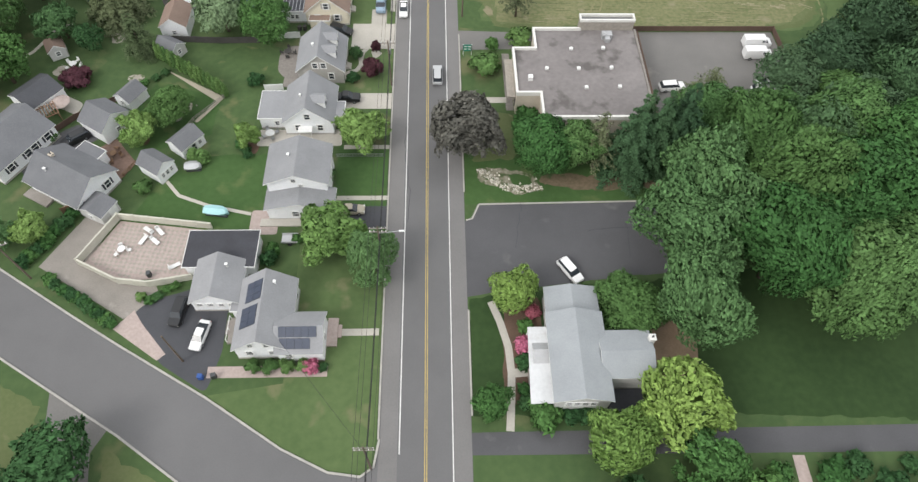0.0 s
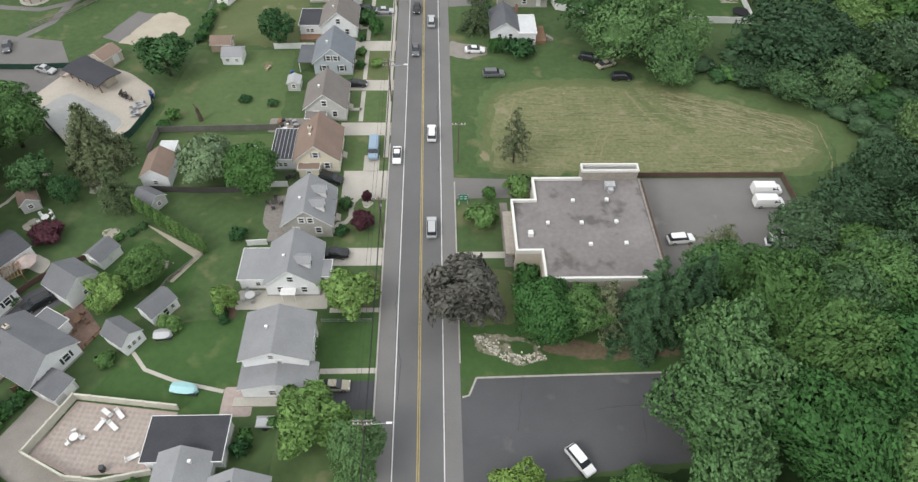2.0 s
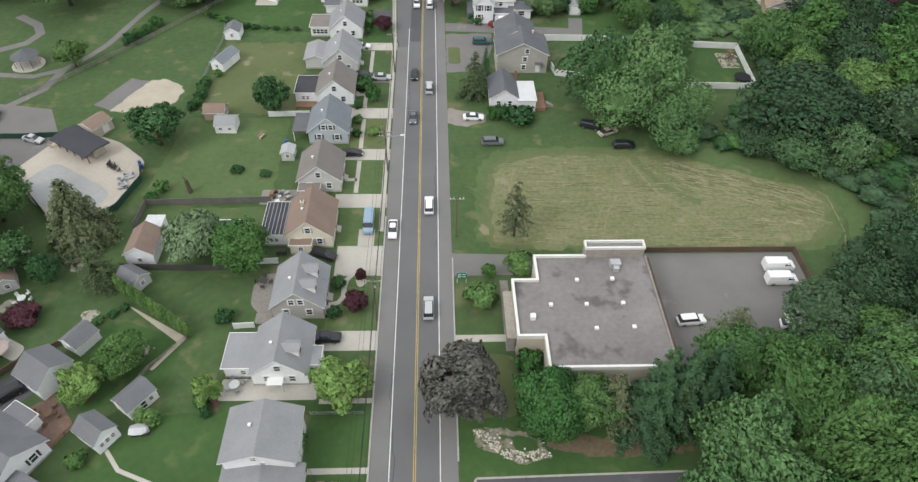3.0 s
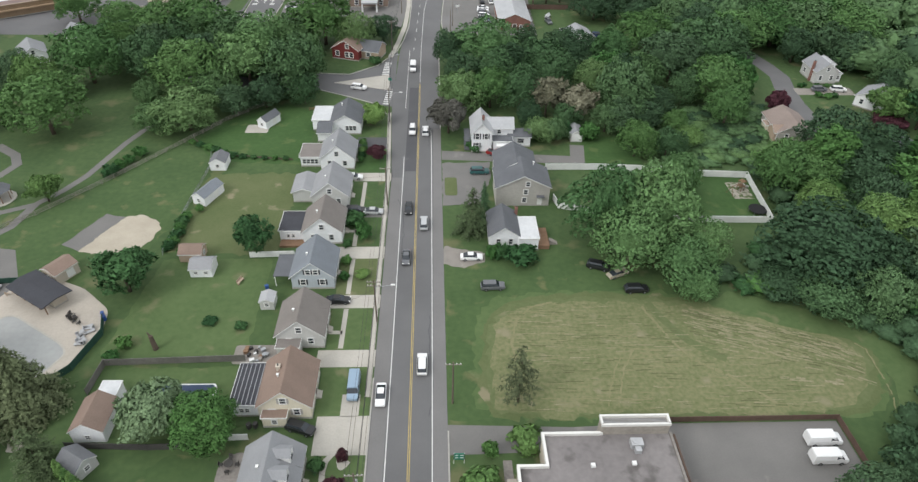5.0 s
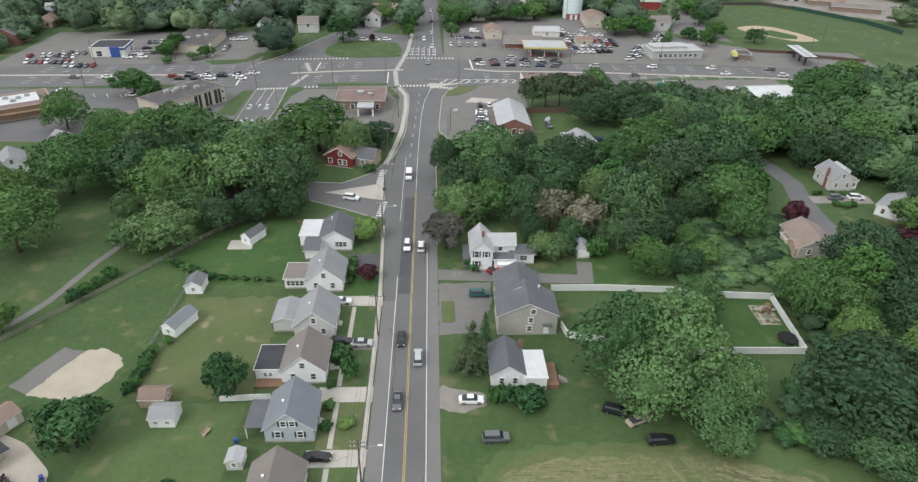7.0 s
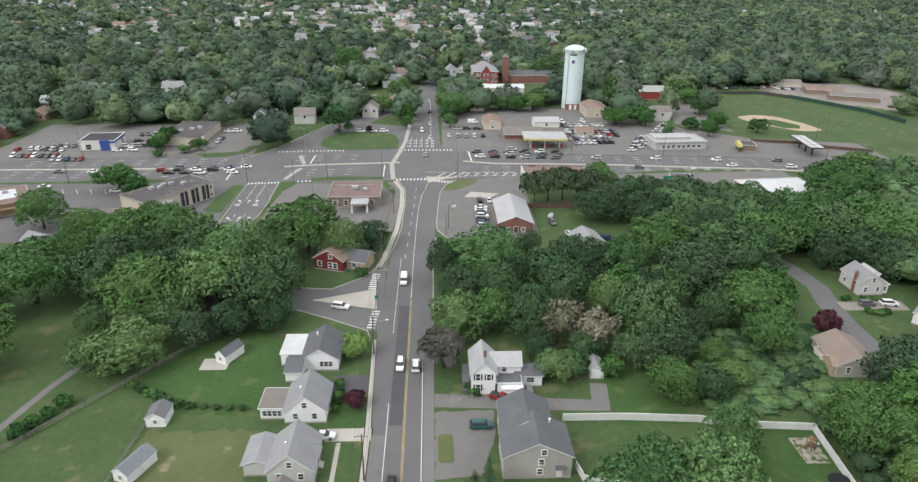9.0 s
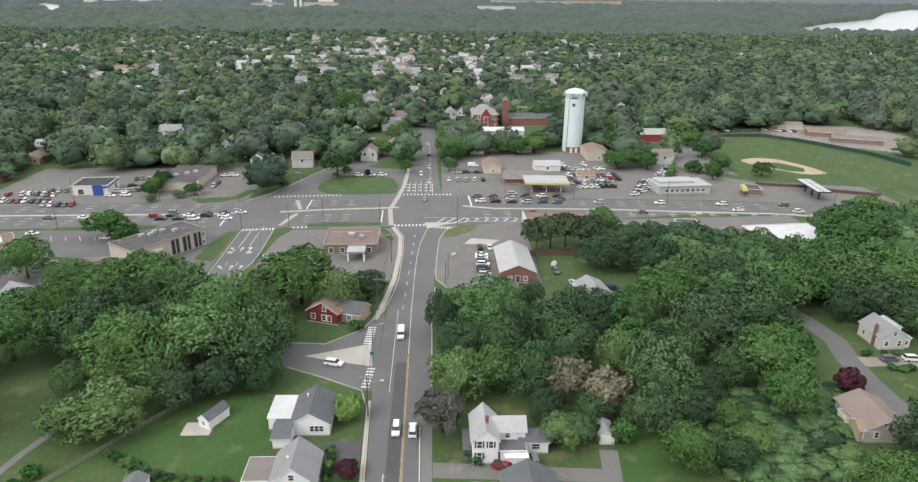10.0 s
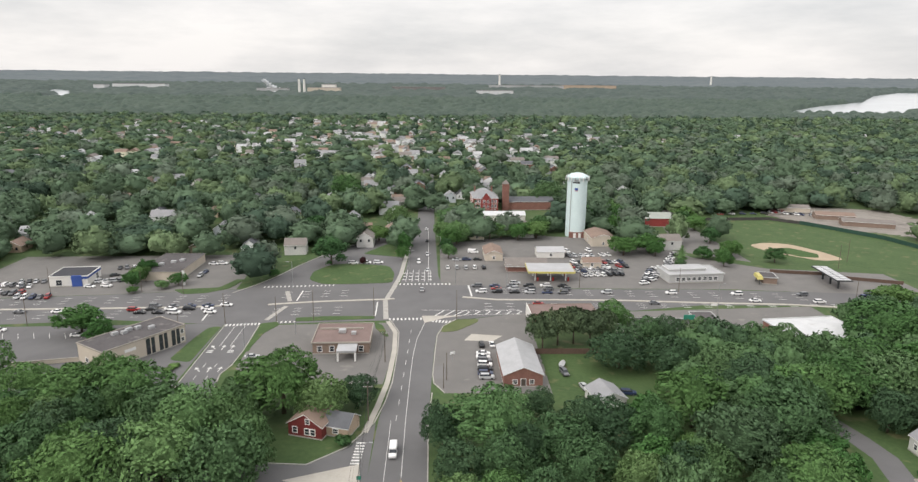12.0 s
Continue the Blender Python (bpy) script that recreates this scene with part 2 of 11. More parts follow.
reg("roof_white", (0.62, 0.63, 0.64), (0.50, 0.51, 0.52), big=0.2, fine=2.0, rough=0.55, bump=0.05, c3=(0.48, 0.48, 0.48), spots=-0.02)
reg("roof_bitumen", (0.125, 0.118, 0.120), (0.090, 0.085, 0.087), spec=0.08, rough=1.0, big=0.13, fine=2.0, bump=0.1, c3=(0.19, 0.18, 0.175), spots=0.0)
reg("wall_brown", (0.27, 0.20, 0.16), (0.20, 0.148, 0.12), big=0.3, fine=3.0, bump=0.1, course=0.2)
reg("wall_grey", (0.46, 0.465, 0.46), (0.38, 0.385, 0.38), big=0.2, fine=3.0, bump=0.06)
reg("roof_sage", (0.335, 0.365, 0.33), (0.28, 0.305, 0.275), big=0.2, fine=2.0, rough=0.6, bump=0.05)
reg("roof_metal", (0.46, 0.465, 0.475), (0.37, 0.375, 0.385), big=0.2, fine=2.0, rough=0.5, bump=0.05, metal=0.2)
reg("trim_white", (0.80, 0.80, 0.79), (0.70, 0.70, 0.69), big=0.6, fine=3.0, rough=0.5, bump=0.03)
reg("glass_dark", (0.035, 0.042, 0.050), (0.025, 0.03, 0.036), rough=0.08, bump=0.0, spec=0.6)
reg("glass_store", (0.05, 0.06, 0.068), (0.03, 0.036, 0.04), rough=0.1, bump=0.0, spec=0.6)
reg("shutter_dark", (0.045, 0.05, 0.06), rough=0.6, bump=0.05)
reg("door_dark", (0.10, 0.08, 0.07), rough=0.5, bump=0.05)
reg("solar_panel", (0.055, 0.066, 0.098), (0.040, 0.050, 0.078), big=0.6, rough=0.3, bump=0.0, spec=0.6)
reg("brick_red", (0.265, 0.135, 0.108), (0.195, 0.098, 0.08), big=0.5, fine=5.0, bump=0.2, course=0.15)
reg("stucco_tan", (0.56, 0.50, 0.42), (0.48, 0.43, 0.36), big=0.2, fine=3.0, bump=0.08)
reg("stucco_white", (0.72, 0.71, 0.68), (0.62, 0.61, 0.58), big=0.2, fine=3.0, bump=0.06)
reg("wood_brown", (0.24, 0.15, 0.095), (0.17, 0.105, 0.065), big=0.6, fine=5.0, bump=0.15)
reg("wood_grey", (0.30, 0.275, 0.25), (0.22, 0.20, 0.18), big=0.6, fine=5.0, bump=0.15)
reg("pole_wood", (0.155, 0.125, 0.10), (0.11, 0.088, 0.07), big=0.6, fine=5.0, bump=0.15)
reg("vinyl_fence", (0.74, 0.75, 0.74), (0.64, 0.65, 0.64), big=0.5, fine=3.0, rough=0.5, bump=0.03)
reg("fence_cream", (0.55, 0.54, 0.46), (0.45, 0.44, 0.38), big=0.5, fine=3.0, rough=0.6, bump=0.05)
reg("fence_green", (0.028, 0.075, 0.055), (0.02, 0.055, 0.04), big=0.5, fine=3.0, rough=0.7, bump=0.05)
reg("fence_grey", (0.17, 0.165, 0.15), (0.12, 0.116, 0.106), big=0.5, fine=3.0, bump=0.1)
reg("fence_dark", (0.075, 0.072, 0.068), (0.055, 0.052, 0.05), big=0.5, fine=3.0, bump=0.1)
reg("steel", (0.42, 0.43, 0.44), (0.34, 0.35, 0.36), rough=0.45, metal=0.7, bump=0.0)
reg("steel_dark", (0.09, 0.095, 0.10), rough=0.5, metal=0.5, bump=0.0)
reg("wire_black", (0.03, 0.03, 0.032), rough=0.6, bump=0.0)
reg("rubber", (0.022, 0.022, 0.024), rough=0.85, bump=0.0)
reg("tower_blue", (0.62, 0.74, 0.745), (0.56, 0.68, 0.69), big=0.15, fine=1.0, rough=0.5, bump=0.02, c3=(0.52, 0.62, 0.62), spots=-0.04)
reg("cover_navy", (0.045, 0.068, 0.125), (0.032, 0.050, 0.095), big=0.3, fine=1.5, rough=0.5, bump=0.1)
reg("pool_cover", (0.36, 0.366, 0.356), (0.295, 0.30, 0.295), big=0.1, fine=1.0, rough=0.6, bump=0.05)
reg("pool_deck", (0.485, 0.438, 0.378), (0.40, 0.36, 0.31), big=0.15, fine=2.0, bump=0.05)
# the sky's reflection is painted in as a pale base colour
reg("river_sky_sheen", (0.55, 0.58, 0.60), (0.50, 0.53, 0.55), big=0.01, fine=0.1, rough=0.15, bump=0.02, spec=0.5)
reg("sign_green", (0.03, 0.22, 0.15), rough=0.5, bump=0.0)
reg("canopy_yellow", (0.56, 0.50, 0.17), (0.47, 0.42, 0.14), rough=0.5, bump=0.0)
reg("blue_paint", (0.05, 0.10, 0.34), rough=0.5, bump=0.0)
reg("plastic_blue", (0.04, 0.10, 0.32), rough=0.5, bump=0.0)
reg("plastic_red", (0.42, 0.04, 0.035), rough=0.5, bump=0.0)
reg("plastic_white", (0.78, 0.78, 0.77), rough=0.45, bump=0.0)
reg("aqua_paint", (0.38, 0.62, 0.64), (0.31, 0.53, 0.55), rough=0.5, bump=0.0)
reg("bark", (0.13, 0.10, 0.078), (0.085, 0.066, 0.05), big=0.8, fine=6.0, bump=0.3)
# foliage
LEAVES = (("leaf_mid", (0.062, 0.144, 0.041)), ("leaf_dark", (0.044, 0.106, 0.038)), ("leaf_light", (0.092, 0.172, 0.052)), ("leaf_fresh", (0.172, 0.280, 0.082)), ("leaf_full", (0.080, 0.162, 0.053)),
          ("leaf_lime", (0.178, 0.282, 0.072)), ("leaf_blue", (0.100, 0.190, 0.072)), ("leaf_wood", (0.073, 0.138, 0.059)), ("leaf_wood_dark", (0.054, 0.102, 0.050)), ("leaf_wood_light", (0.103, 0.179, 0.069)), ("leaf_bronze", (0.100, 0.099, 0.085)), ("leaf_purple", (0.072, 0.028, 0.036)), ("leaf_pine", (0.049, 0.100, 0.046)),
          ("leaf_willow", (0.100, 0.185, 0.058)), ("leaf_olivepine", (0.098, 0.132, 0.062)), ("leaf_umbra", (0.078, 0.112, 0.058)),
          ("leaf_brownpine", (0.096, 0.122, 0.062)), ("leaf_silver", (0.150, 0.222, 0.118)), ("leaf_palepine", (0.112, 0.132, 0.070)), ("leaf_pink", (0.185, 0.182, 0.125)), ("leaf_flower", (0.42, 0.13, 0.19)))
for nm, c in LEAVES:
    reg(nm, tuple(v * 1.22 for v in c), tuple(v * 0.70 for v in c), big=0.45, fine=2.6, rough=0.75, bump=0.0, mixfine=0.5, island=0.26, objvar=0.24, spec=0.15)
# town foliage: distance haze painted in as greyer, bluer greens
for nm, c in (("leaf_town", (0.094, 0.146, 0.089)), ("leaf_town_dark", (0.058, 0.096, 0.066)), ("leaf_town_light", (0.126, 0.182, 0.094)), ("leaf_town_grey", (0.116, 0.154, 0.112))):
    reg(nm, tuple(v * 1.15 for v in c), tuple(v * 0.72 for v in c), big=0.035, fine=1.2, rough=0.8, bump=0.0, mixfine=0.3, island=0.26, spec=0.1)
for nm, c in (("paint_white", (0.78, 0.78, 0.78)), ("paint_silver", (0.45, 0.46, 0.47)), ("paint_black", (0.018, 0.019, 0.021)),
              ("paint_grey", (0.13, 0.135, 0.145)), ("paint_red", (0.28, 0.02, 0.02)), ("paint_navy", (0.03, 0.045, 0.10)),
              ("paint_tan", (0.40, 0.36, 0.28)), ("paint_teal", (0.03, 0.10, 0.10)), ("paint_skyblue", (0.25, 0.34, 0.44))):
    reg(nm, c, tuple(v * 0.93 for v in c), rough=0.28, bump=0.0, spec=0.5)

# ---------------------------------------------------------------- builders


def mesh_of(name, verts, faces, material, smooth=False):
    me = bpy.data.meshes.new(name)
    me.from_pydata([tuple(v) for v in verts], [], [tuple(f) for f in faces])
    me.materials.append(MT[material] if isinstance(material, str) else material)
    if smooth:
        me.polygons.foreach_set("use_smooth", [True] * len(me.polygons))
    me.update()
    return me


def part(name, me, parent, label="", m=None):
    ob = new(name, me)
    if parent is not None:
        ob.parent = parent
    if m is not None:
        ob.matrix_basis = m
    if label:
        tagged(ob, label)
    return ob


def thing(name, label, category, m=None, group="", kind=""):
    ob = new(name)
    ob.empty_display_size = 0.3
    if m is not None:
        ob.matrix_basis = m
    return tagged(ob, label, category, group, kind)


class B:
    """Collects boxes, prisms and tubes for one mesh."""

    def __init__(self):
        self.v, self.f = [], []

    def add(self, vs, fs):
        o = len(self.v)
        self.v += [tuple(p) for p in vs]
        self.f += [tuple(i + o for i in q) for q in fs]
        return self

    def box(self, cx, cy, z0, sx, sy, sz, rz=0.0, taper=1.0):
        c, s = math.cos(radians(rz)), math.sin(radians(rz))
        vs = []
        for z, k in ((z0, 1.0), (z0 + sz, taper)):
            for a, b in ((-1, -1), (1, -1), (1, 1), (-1, 1)):
                x, y = a * sx / 2 * k, b * sy / 2 * k
                vs.append((cx + x * c - y * s, cy + x * s + y * c, z))
        return self.add(vs, [(3, 2, 1, 0), (4, 5, 6, 7), (0, 1, 5, 4), (1, 2, 6, 5), (2, 3, 7, 6), (3, 0, 4, 7)])

    def prism(self, pts, z0, z1):
        """A flat polygon, given anticlockwise, raised from z0 to z1."""
        n = len(pts)
        vs = [(x, y, z0) for x, y in pts] + [(x, y, z1) for x, y in pts]
        return self.add(vs, [tuple(range(n - 1, -1, -1)), tuple(range(n, 2 * n))] + [(i, (i + 1) % n, n + (i + 1) % n, n + i) for i in range(n)])

    def tube(self, a, b, r0, r1=None, n=8):
        a, b = Vector(a), Vector(b)
        r1 = r0 if r1 is None else r1
        q = (b - a).to_track_quat('Z', 'Y')
        vs = []
        for p, r in ((a, r0), (b, r1)):
            for i in range(n):
                vs.append(p + q @ Vector((r * math.cos(2 * math.pi * i / n), r * math.sin(2 * math.pi * i / n), 0)))
        return self.add(vs, [tuple(range(n - 1, -1, -1)), tuple(range(n, 2 * n))] + [(i, (i + 1) % n, n + (i + 1) % n, n + i) for i in range(n)])

    def strip(self, pts, w, z0, z1):
        """A band of width w along a line of points."""
        ps = [Vector((p[0], p[1])) for p in pts]
        L, R = [], []
        for i, p in enumerate(ps):
            d = (ps[min(i + 1, len(ps) - 1)] - ps[max(i - 1, 0)]).normalized()
            nrm = Vector((-d.y, d.x)) * w / 2
            L.append(p + nrm)
            R.append(p - nrm)
        for i in range(len(ps) - 1):
            self.prism([R[i], R[i + 1], L[i + 1], L[i]], z0, z1)
        return self

    def mesh(self, name, material, smooth=False):
        return mesh_of(name, self.v, self.f, material, smooth)


def ccw(pts):
    a = sum(p[0] * q[1] - q[0] * p[1] for p, q in zip(pts, pts[1:] + pts[:1]))
    return list(pts) if a > 0 else list(pts)[::-1]


def rounded(pts, r=1.0, n=4):
    """Corner points of a polygon with its corners rounded by radius r."""
    out = []
    k = len(pts)
    for i in range(k):
        p, a, b = Vector(pts[i]), Vector(pts[i - 1]), Vector(pts[(i + 1) % k])
        da, db = (a - p), (b - p)
        ra, rb = min(r, da.length * 0.45), min(r, db.length * 0.45)
        s, e = p + da.normalized() * ra, p + db.normalized() * rb
        for j in range(n + 1):
            u = j / n
            out.append(tuple(s * (1 - u) ** 2 + p * 2 * u * (1 - u) + e * u ** 2))
    return out


def uneven(pts, amp, step=1.0):
    """The outline with its edges broken into an irregular natural line."""
    out = []
    for a, b in zip(pts, pts[1:] + pts[:1]):
        a, b = Vector(a), Vector(b)
        n = max(1, int((b - a).length / step))
        for i in range(n):
            p = a.lerp(b, i / n)
            q = Vector((p.x * 0.45, p.y * 0.45, 0.0))
            out.append((p.x + amp * (noise.noise(q) + 0.5 * noise.noise(q * 3.1)), p.y + amp * (noise.noise(q + Vector((7, 3, 9))) + 0.5 * noise.noise(q * 3.1 + Vector((2, 9, 4))))))
    return out


SOFT = {"hay_field": 1.5, "field_margin": 0.5, "dry_margin": 1.8, "field_edge": 1.6, "stone_bed": 0.7, "weedy_bed": 0.6, "bare_soil": 1.2, "garden_bed": 0.3, "shaded_lawn": 0.5, "dry_back_lawn": 1.5, "park_meadow": 1.5, "back_lawn": 0.5, "side_lawn": 0.8, "gravel_pad": 0.3, "sand_court": 0.8,
        "gravel_drive": 0.5, "dirt_pull_off": 1.0, "yard_grass": 1.0, "parking_lot": 0.18, "works_yard": 4.0}


def patch(name, pts, z, material, label="", category="", rnd=0.0, low=-0.3, kind="structure"):
    pts = ccw([tuple(p) for p in pts])
    if rnd:
        pts = rounded(pts, rnd)
    if name in SOFT:
        pts = uneven(pts, SOFT[name])
    ob = part(name, B().prism(pts, low, z).mesh(name, material), None)
    return tagged(ob, label, category, "", kind)


def rect(x0, x1, y0, y1):
    return [(x0, y0), (x1, y0), (x1, y1), (x0, y1)]


# ---- houses

WINDOWS = {}


def window_meshes(w, h):
    key = (round(w, 2), round(h, 2))
    if key not in WINDOWS:
        t = 0.17
        o, q = (w / 2 + t, -t, h + t), (w / 2 - 0.01, 0.02, h - 0.02)
        vs = [(sx * e[0], y, e[k]) for y in (-0.09, 0.02) for e in (o, q) for sx, k in ((-1, 1), (1, 1), (1, 2), (-1, 2))]
        fs = []
        for i in range(4):
            j = (i + 1) % 4
            fs += [(i, j, 4 + j, 4 + i), (8 + j, 8 + i, 12 + i, 12 + j), (j, i, 8 + i, 8 + j), (4 + i, 4 + j, 12 + j, 12 + i)]
        o = len(vs)
        vs += [(sx * w / 2, y, h * 0.5 + dz) for y in (-0.07, 0.02) for dz in (-0.05, 0.05) for sx in (-1, 1)]
        fs += [(o, o + 1, o + 3, o + 2), (o + 2, o + 3, o + 7, o + 6), (o + 1, o, o + 4, o + 5)]
        p = B().box(0, -0.01, 0.0, w, 0.05, h)
        WINDOWS[key] = (mesh_of("window", vs, fs, "trim_white"), p.mesh("pane", "glass_dark"))
    return WINDOWS[key]


def wall_pose(side, u, z, W, L):
    if side == "S":
        return pose(u, -L / 2, z)
    if side == "N":
        return pose(-u, L / 2, z, 0, 0, 180)
    if side == "E":
        return pose(W / 2, u, z, 0, 0, 90)
    return pose(-W / 2, -u, z, 0, 0, -90)


SHUTTER = {}


def add_window(parent, m, w, h, shutters=""):
    fr, pa = window_meshes(w, h)
    win = part("window", fr, parent, "", m)
    part("pane", pa, win)
    if shutters:
        if (h, shutters) not in SHUTTER:
            SHUTTER[(h, shutters)] = B().box(0, -0.04, 0, 0.36, 0.06, h).mesh("shutter", shutters)
        for s in (-1, 1):
            part("shutter", SHUTTER[(h, shutters)], win, "", pose(s * (w / 2 + 0.32), 0, 0))
    return win


def roof_mesh(W, L, eave, ridge, roof, ov=0.4, th=0.20, edge="trim_white"):
    s = (ridge - eave) / (W / 2)
    x = W / 2 + ov
    y = L / 2 + ov * 0.8
    ze = eave - ov * s
    sec = [(-x, ze + th), (0, ridge + th), (x, ze + th), (x, ze), (0, ridge), (-x, ze)]
    vs = [(a, -y, z) for a, z in sec] + [(a, y, z) for a, z in sec]
    fs = [(i, (i + 1) % 6, 6 + (i + 1) % 6, 6 + i) for i in range(6)] + [(0, 5, 4, 1), (1, 4, 3, 2), (7, 10, 11, 6), (8, 9, 10, 7)]
    me = mesh_of("roof", vs, [f[::-1] for f in fs], roof)
    me.materials.append(MT[edge])
    for i in (2, 5, 6, 7, 8, 9):
        me.polygons[i].material_index = 1
    return me


def ring(x, y, t, z0, z1, material, name="fascia"):
    """A closed rectangular kerb of thickness t."""
    vs = [(sx * a, sy * b, z) for z in (z0, z1) for a, b in ((x, y), (x - t, y - t)) for sx, sy in ((-1, -1), (1, -1), (1, 1), (-1, 1))]
    fs = []
    for i in range(4):
        j = (i + 1) % 4
        fs += [(i, j, 8 + j, 8 + i), (4 + j, 4 + i, 12 + i, 12 + j), (8 + i, 8 + j, 12 + j, 12 + i), (j, i, 4 + i, 4 + j)]
    return mesh_of(name, vs, fs, material)


def block(parent, cx, cy, W, L, eave, ridge, wall="siding_white", roof="shingle_grey", turn=0, wins=(), doors=(), ov=0.4, z0=0.0,
          flat=False, parapet=0.0, shutters="", fascia="trim_white", base=True):
    """One volume of a house in its own axes: a gable roof with its ridge along y (turned by turn degrees), or a flat one."""
    m = pose(cx, cy, z0, 0, 0, turn)
    b = B()
    if flat:
        b.prism(rect(-W / 2, W / 2, -L / 2, L / 2), 0, eave)
        r = None
    else:
        sec = [(-W / 2, 0), (W / 2, 0), (W / 2, eave), (0, ridge), (-W / 2, eave)]
        vs = [(a, -L / 2, z) for a, z in sec] + [(a, L / 2, z) for a, z in sec]
        b.add(vs, [(0, 1, 2, 3, 4), (9, 8, 7, 6, 5), (0, 5, 6, 1), (1, 6, 7, 2), (4, 9, 5, 0)])
    w = part("wall", b.mesh("wall", wall), parent, "", m)
    if flat:
        rb = B().prism(rect(-W / 2 - ov, W / 2 + ov, -L / 2 - ov, L / 2 + ov), eave, eave + 0.18)
        part("roof", rb.mesh("roof", roof), parent, "", m)
        t = 0.08 if not parapet else 0.3
        hh = 0.24 if not parapet else parapet
        part("fascia", ring(W / 2 + ov + t / 2, L / 2 + ov + t / 2, t, eave, eave + hh, fascia), parent, "", m)
    else:
        part("roof", roof_mesh(W, L, eave, ridge, roof, ov, edge=fascia), parent, "", m)
    if base and z0 == 0:
        f = B().prism(rect(-W / 2 - 0.06, W / 2 + 0.06, -L / 2 - 0.06, L / 2 + 0.06), -0.2, 0.35)
        part("foundation", f.mesh("foundation", "curb_concrete"), parent, "", m)
    for side, u, z, ww, hh in wins:
        add_window(parent, m @ wall_pose(side, u, z, W, L), ww, hh, shutters)
    for side, u, ww, hh, mt in doors:
        d = part("door", B().box(0, -0.04, 0.35, ww, 0.10, hh).mesh("door", mt), parent, "", m @ wall_pose(side, u, 0, W, L))
        part("door_frame", B().box(0, -0.03, 0.35 + hh, ww + 0.3, 0.10, 0.12).box(-ww / 2 - 0.08, -0.03, 0.35, 0.14, 0.10, hh)
             .box(ww / 2 + 0.08, -0.03, 0.35, 0.14, 0.10, hh).mesh("door_frame", "trim_white"), d)
    return m


def dormer(parent, m, W, eave, ridge, v, side=1, w=2.0, wall="siding_white", roof="shingle_grey"):
    """A gabled dormer on one slope of a block whose frame is m, at v along its ridge."""
    s = (ridge - eave) / (W / 2)
    x0, zt = W / 2 * 0.72, eave + (ridge - eave) * 0.78
    zb = ridge - x0 * s
    xi = (ridge - zt) / s
    q = m @ pose(0, v, 0, 0, 0, 0 if side > 0 else 180)
    hw = w / 2
    pk = zt + 0.55
    xp = max((ridge - pk) / s, 0.05)
    vs = [(x0, -hw, zb - 0.1), (x0, hw, zb - 0.1), (x0, hw, zt), (x0, 0, pk), (x0, -hw, zt), (xi, -hw, zt), (xi, hw, zt), (xp, 0, pk)]
    d = part("dormer", mesh_of("dormer", vs, [(0, 1, 2, 3, 4), (0, 4, 5), (1, 6, 2)], wall), parent, "", q)
    t, e = 0.10, 0.18
    rv = [(x0 + e, -hw - e, zt - 0.12), (x0 + e, 0, pk + t), (xp, 0, pk + t), (xi - 0.1, -hw - e, zt - 0.12 + t),
          (x0 + e, hw + e, zt - 0.12), (xi - 0.1, hw + e, zt - 0.12 + t)]
    part("dormer_roof", mesh_of("dormer_roof", rv, [(0, 1, 2, 3), (1, 4, 5, 2)], roof), d)
    fr, pa = window_meshes(w * 0.45, 0.9)
    part("dormer_window", pa, d, "", pose(x0, 0, zb + 0.05, 0, 0, 90))
    return d


def chimney(parent, x, y, z0, z1, w=0.7, material="brick_red"):
    c = part("chimney", B().box(x, y, z0, w, w, z1 - z0).box(x, y, z1, w + 0.16, w + 0.16, 0.14).mesh("chimney", material), parent)
    return part("flue", B().tube((x, y, z1 + 0.14), (x, y, z1 + 0.5), 0.13, n=8).mesh("flue", "steel_dark"), c)


def vent(parent, x, y, z):
    part("vent_pipe", B().tube((x, y, z), (x, y, z + 0.7), 0.16, n=8).box(x, y, z + 0.7, 0.42, 0.42, 0.10).mesh("vent_pipe", "trim_white"), parent)


def steps(parent, x, y, turn=0, w=1.6, n=3):
    b = B()
    for i in range(n):
        b.box(0, -0.15 - 0.3 * i, 0, w, 0.3, 0.17 * (n - i))
    part("front_steps", b.mesh("front_steps", "concrete"), parent, "", pose(x, y, 0, 0, 0, turn))


# ---- vegetation

def icosphere(sub):
    bm = bmesh.new()
    bmesh.ops.create_icosphere(bm, subdivisions=sub, radius=1.0)
    v = np.array([p.co[:] for p in bm.verts])
    f = np.array([[q.index for q in p.verts] for p in bm.faces])
    bm.free()
    return v, f


ICO1, ICO2 = icosphere(1), icosphere(2)


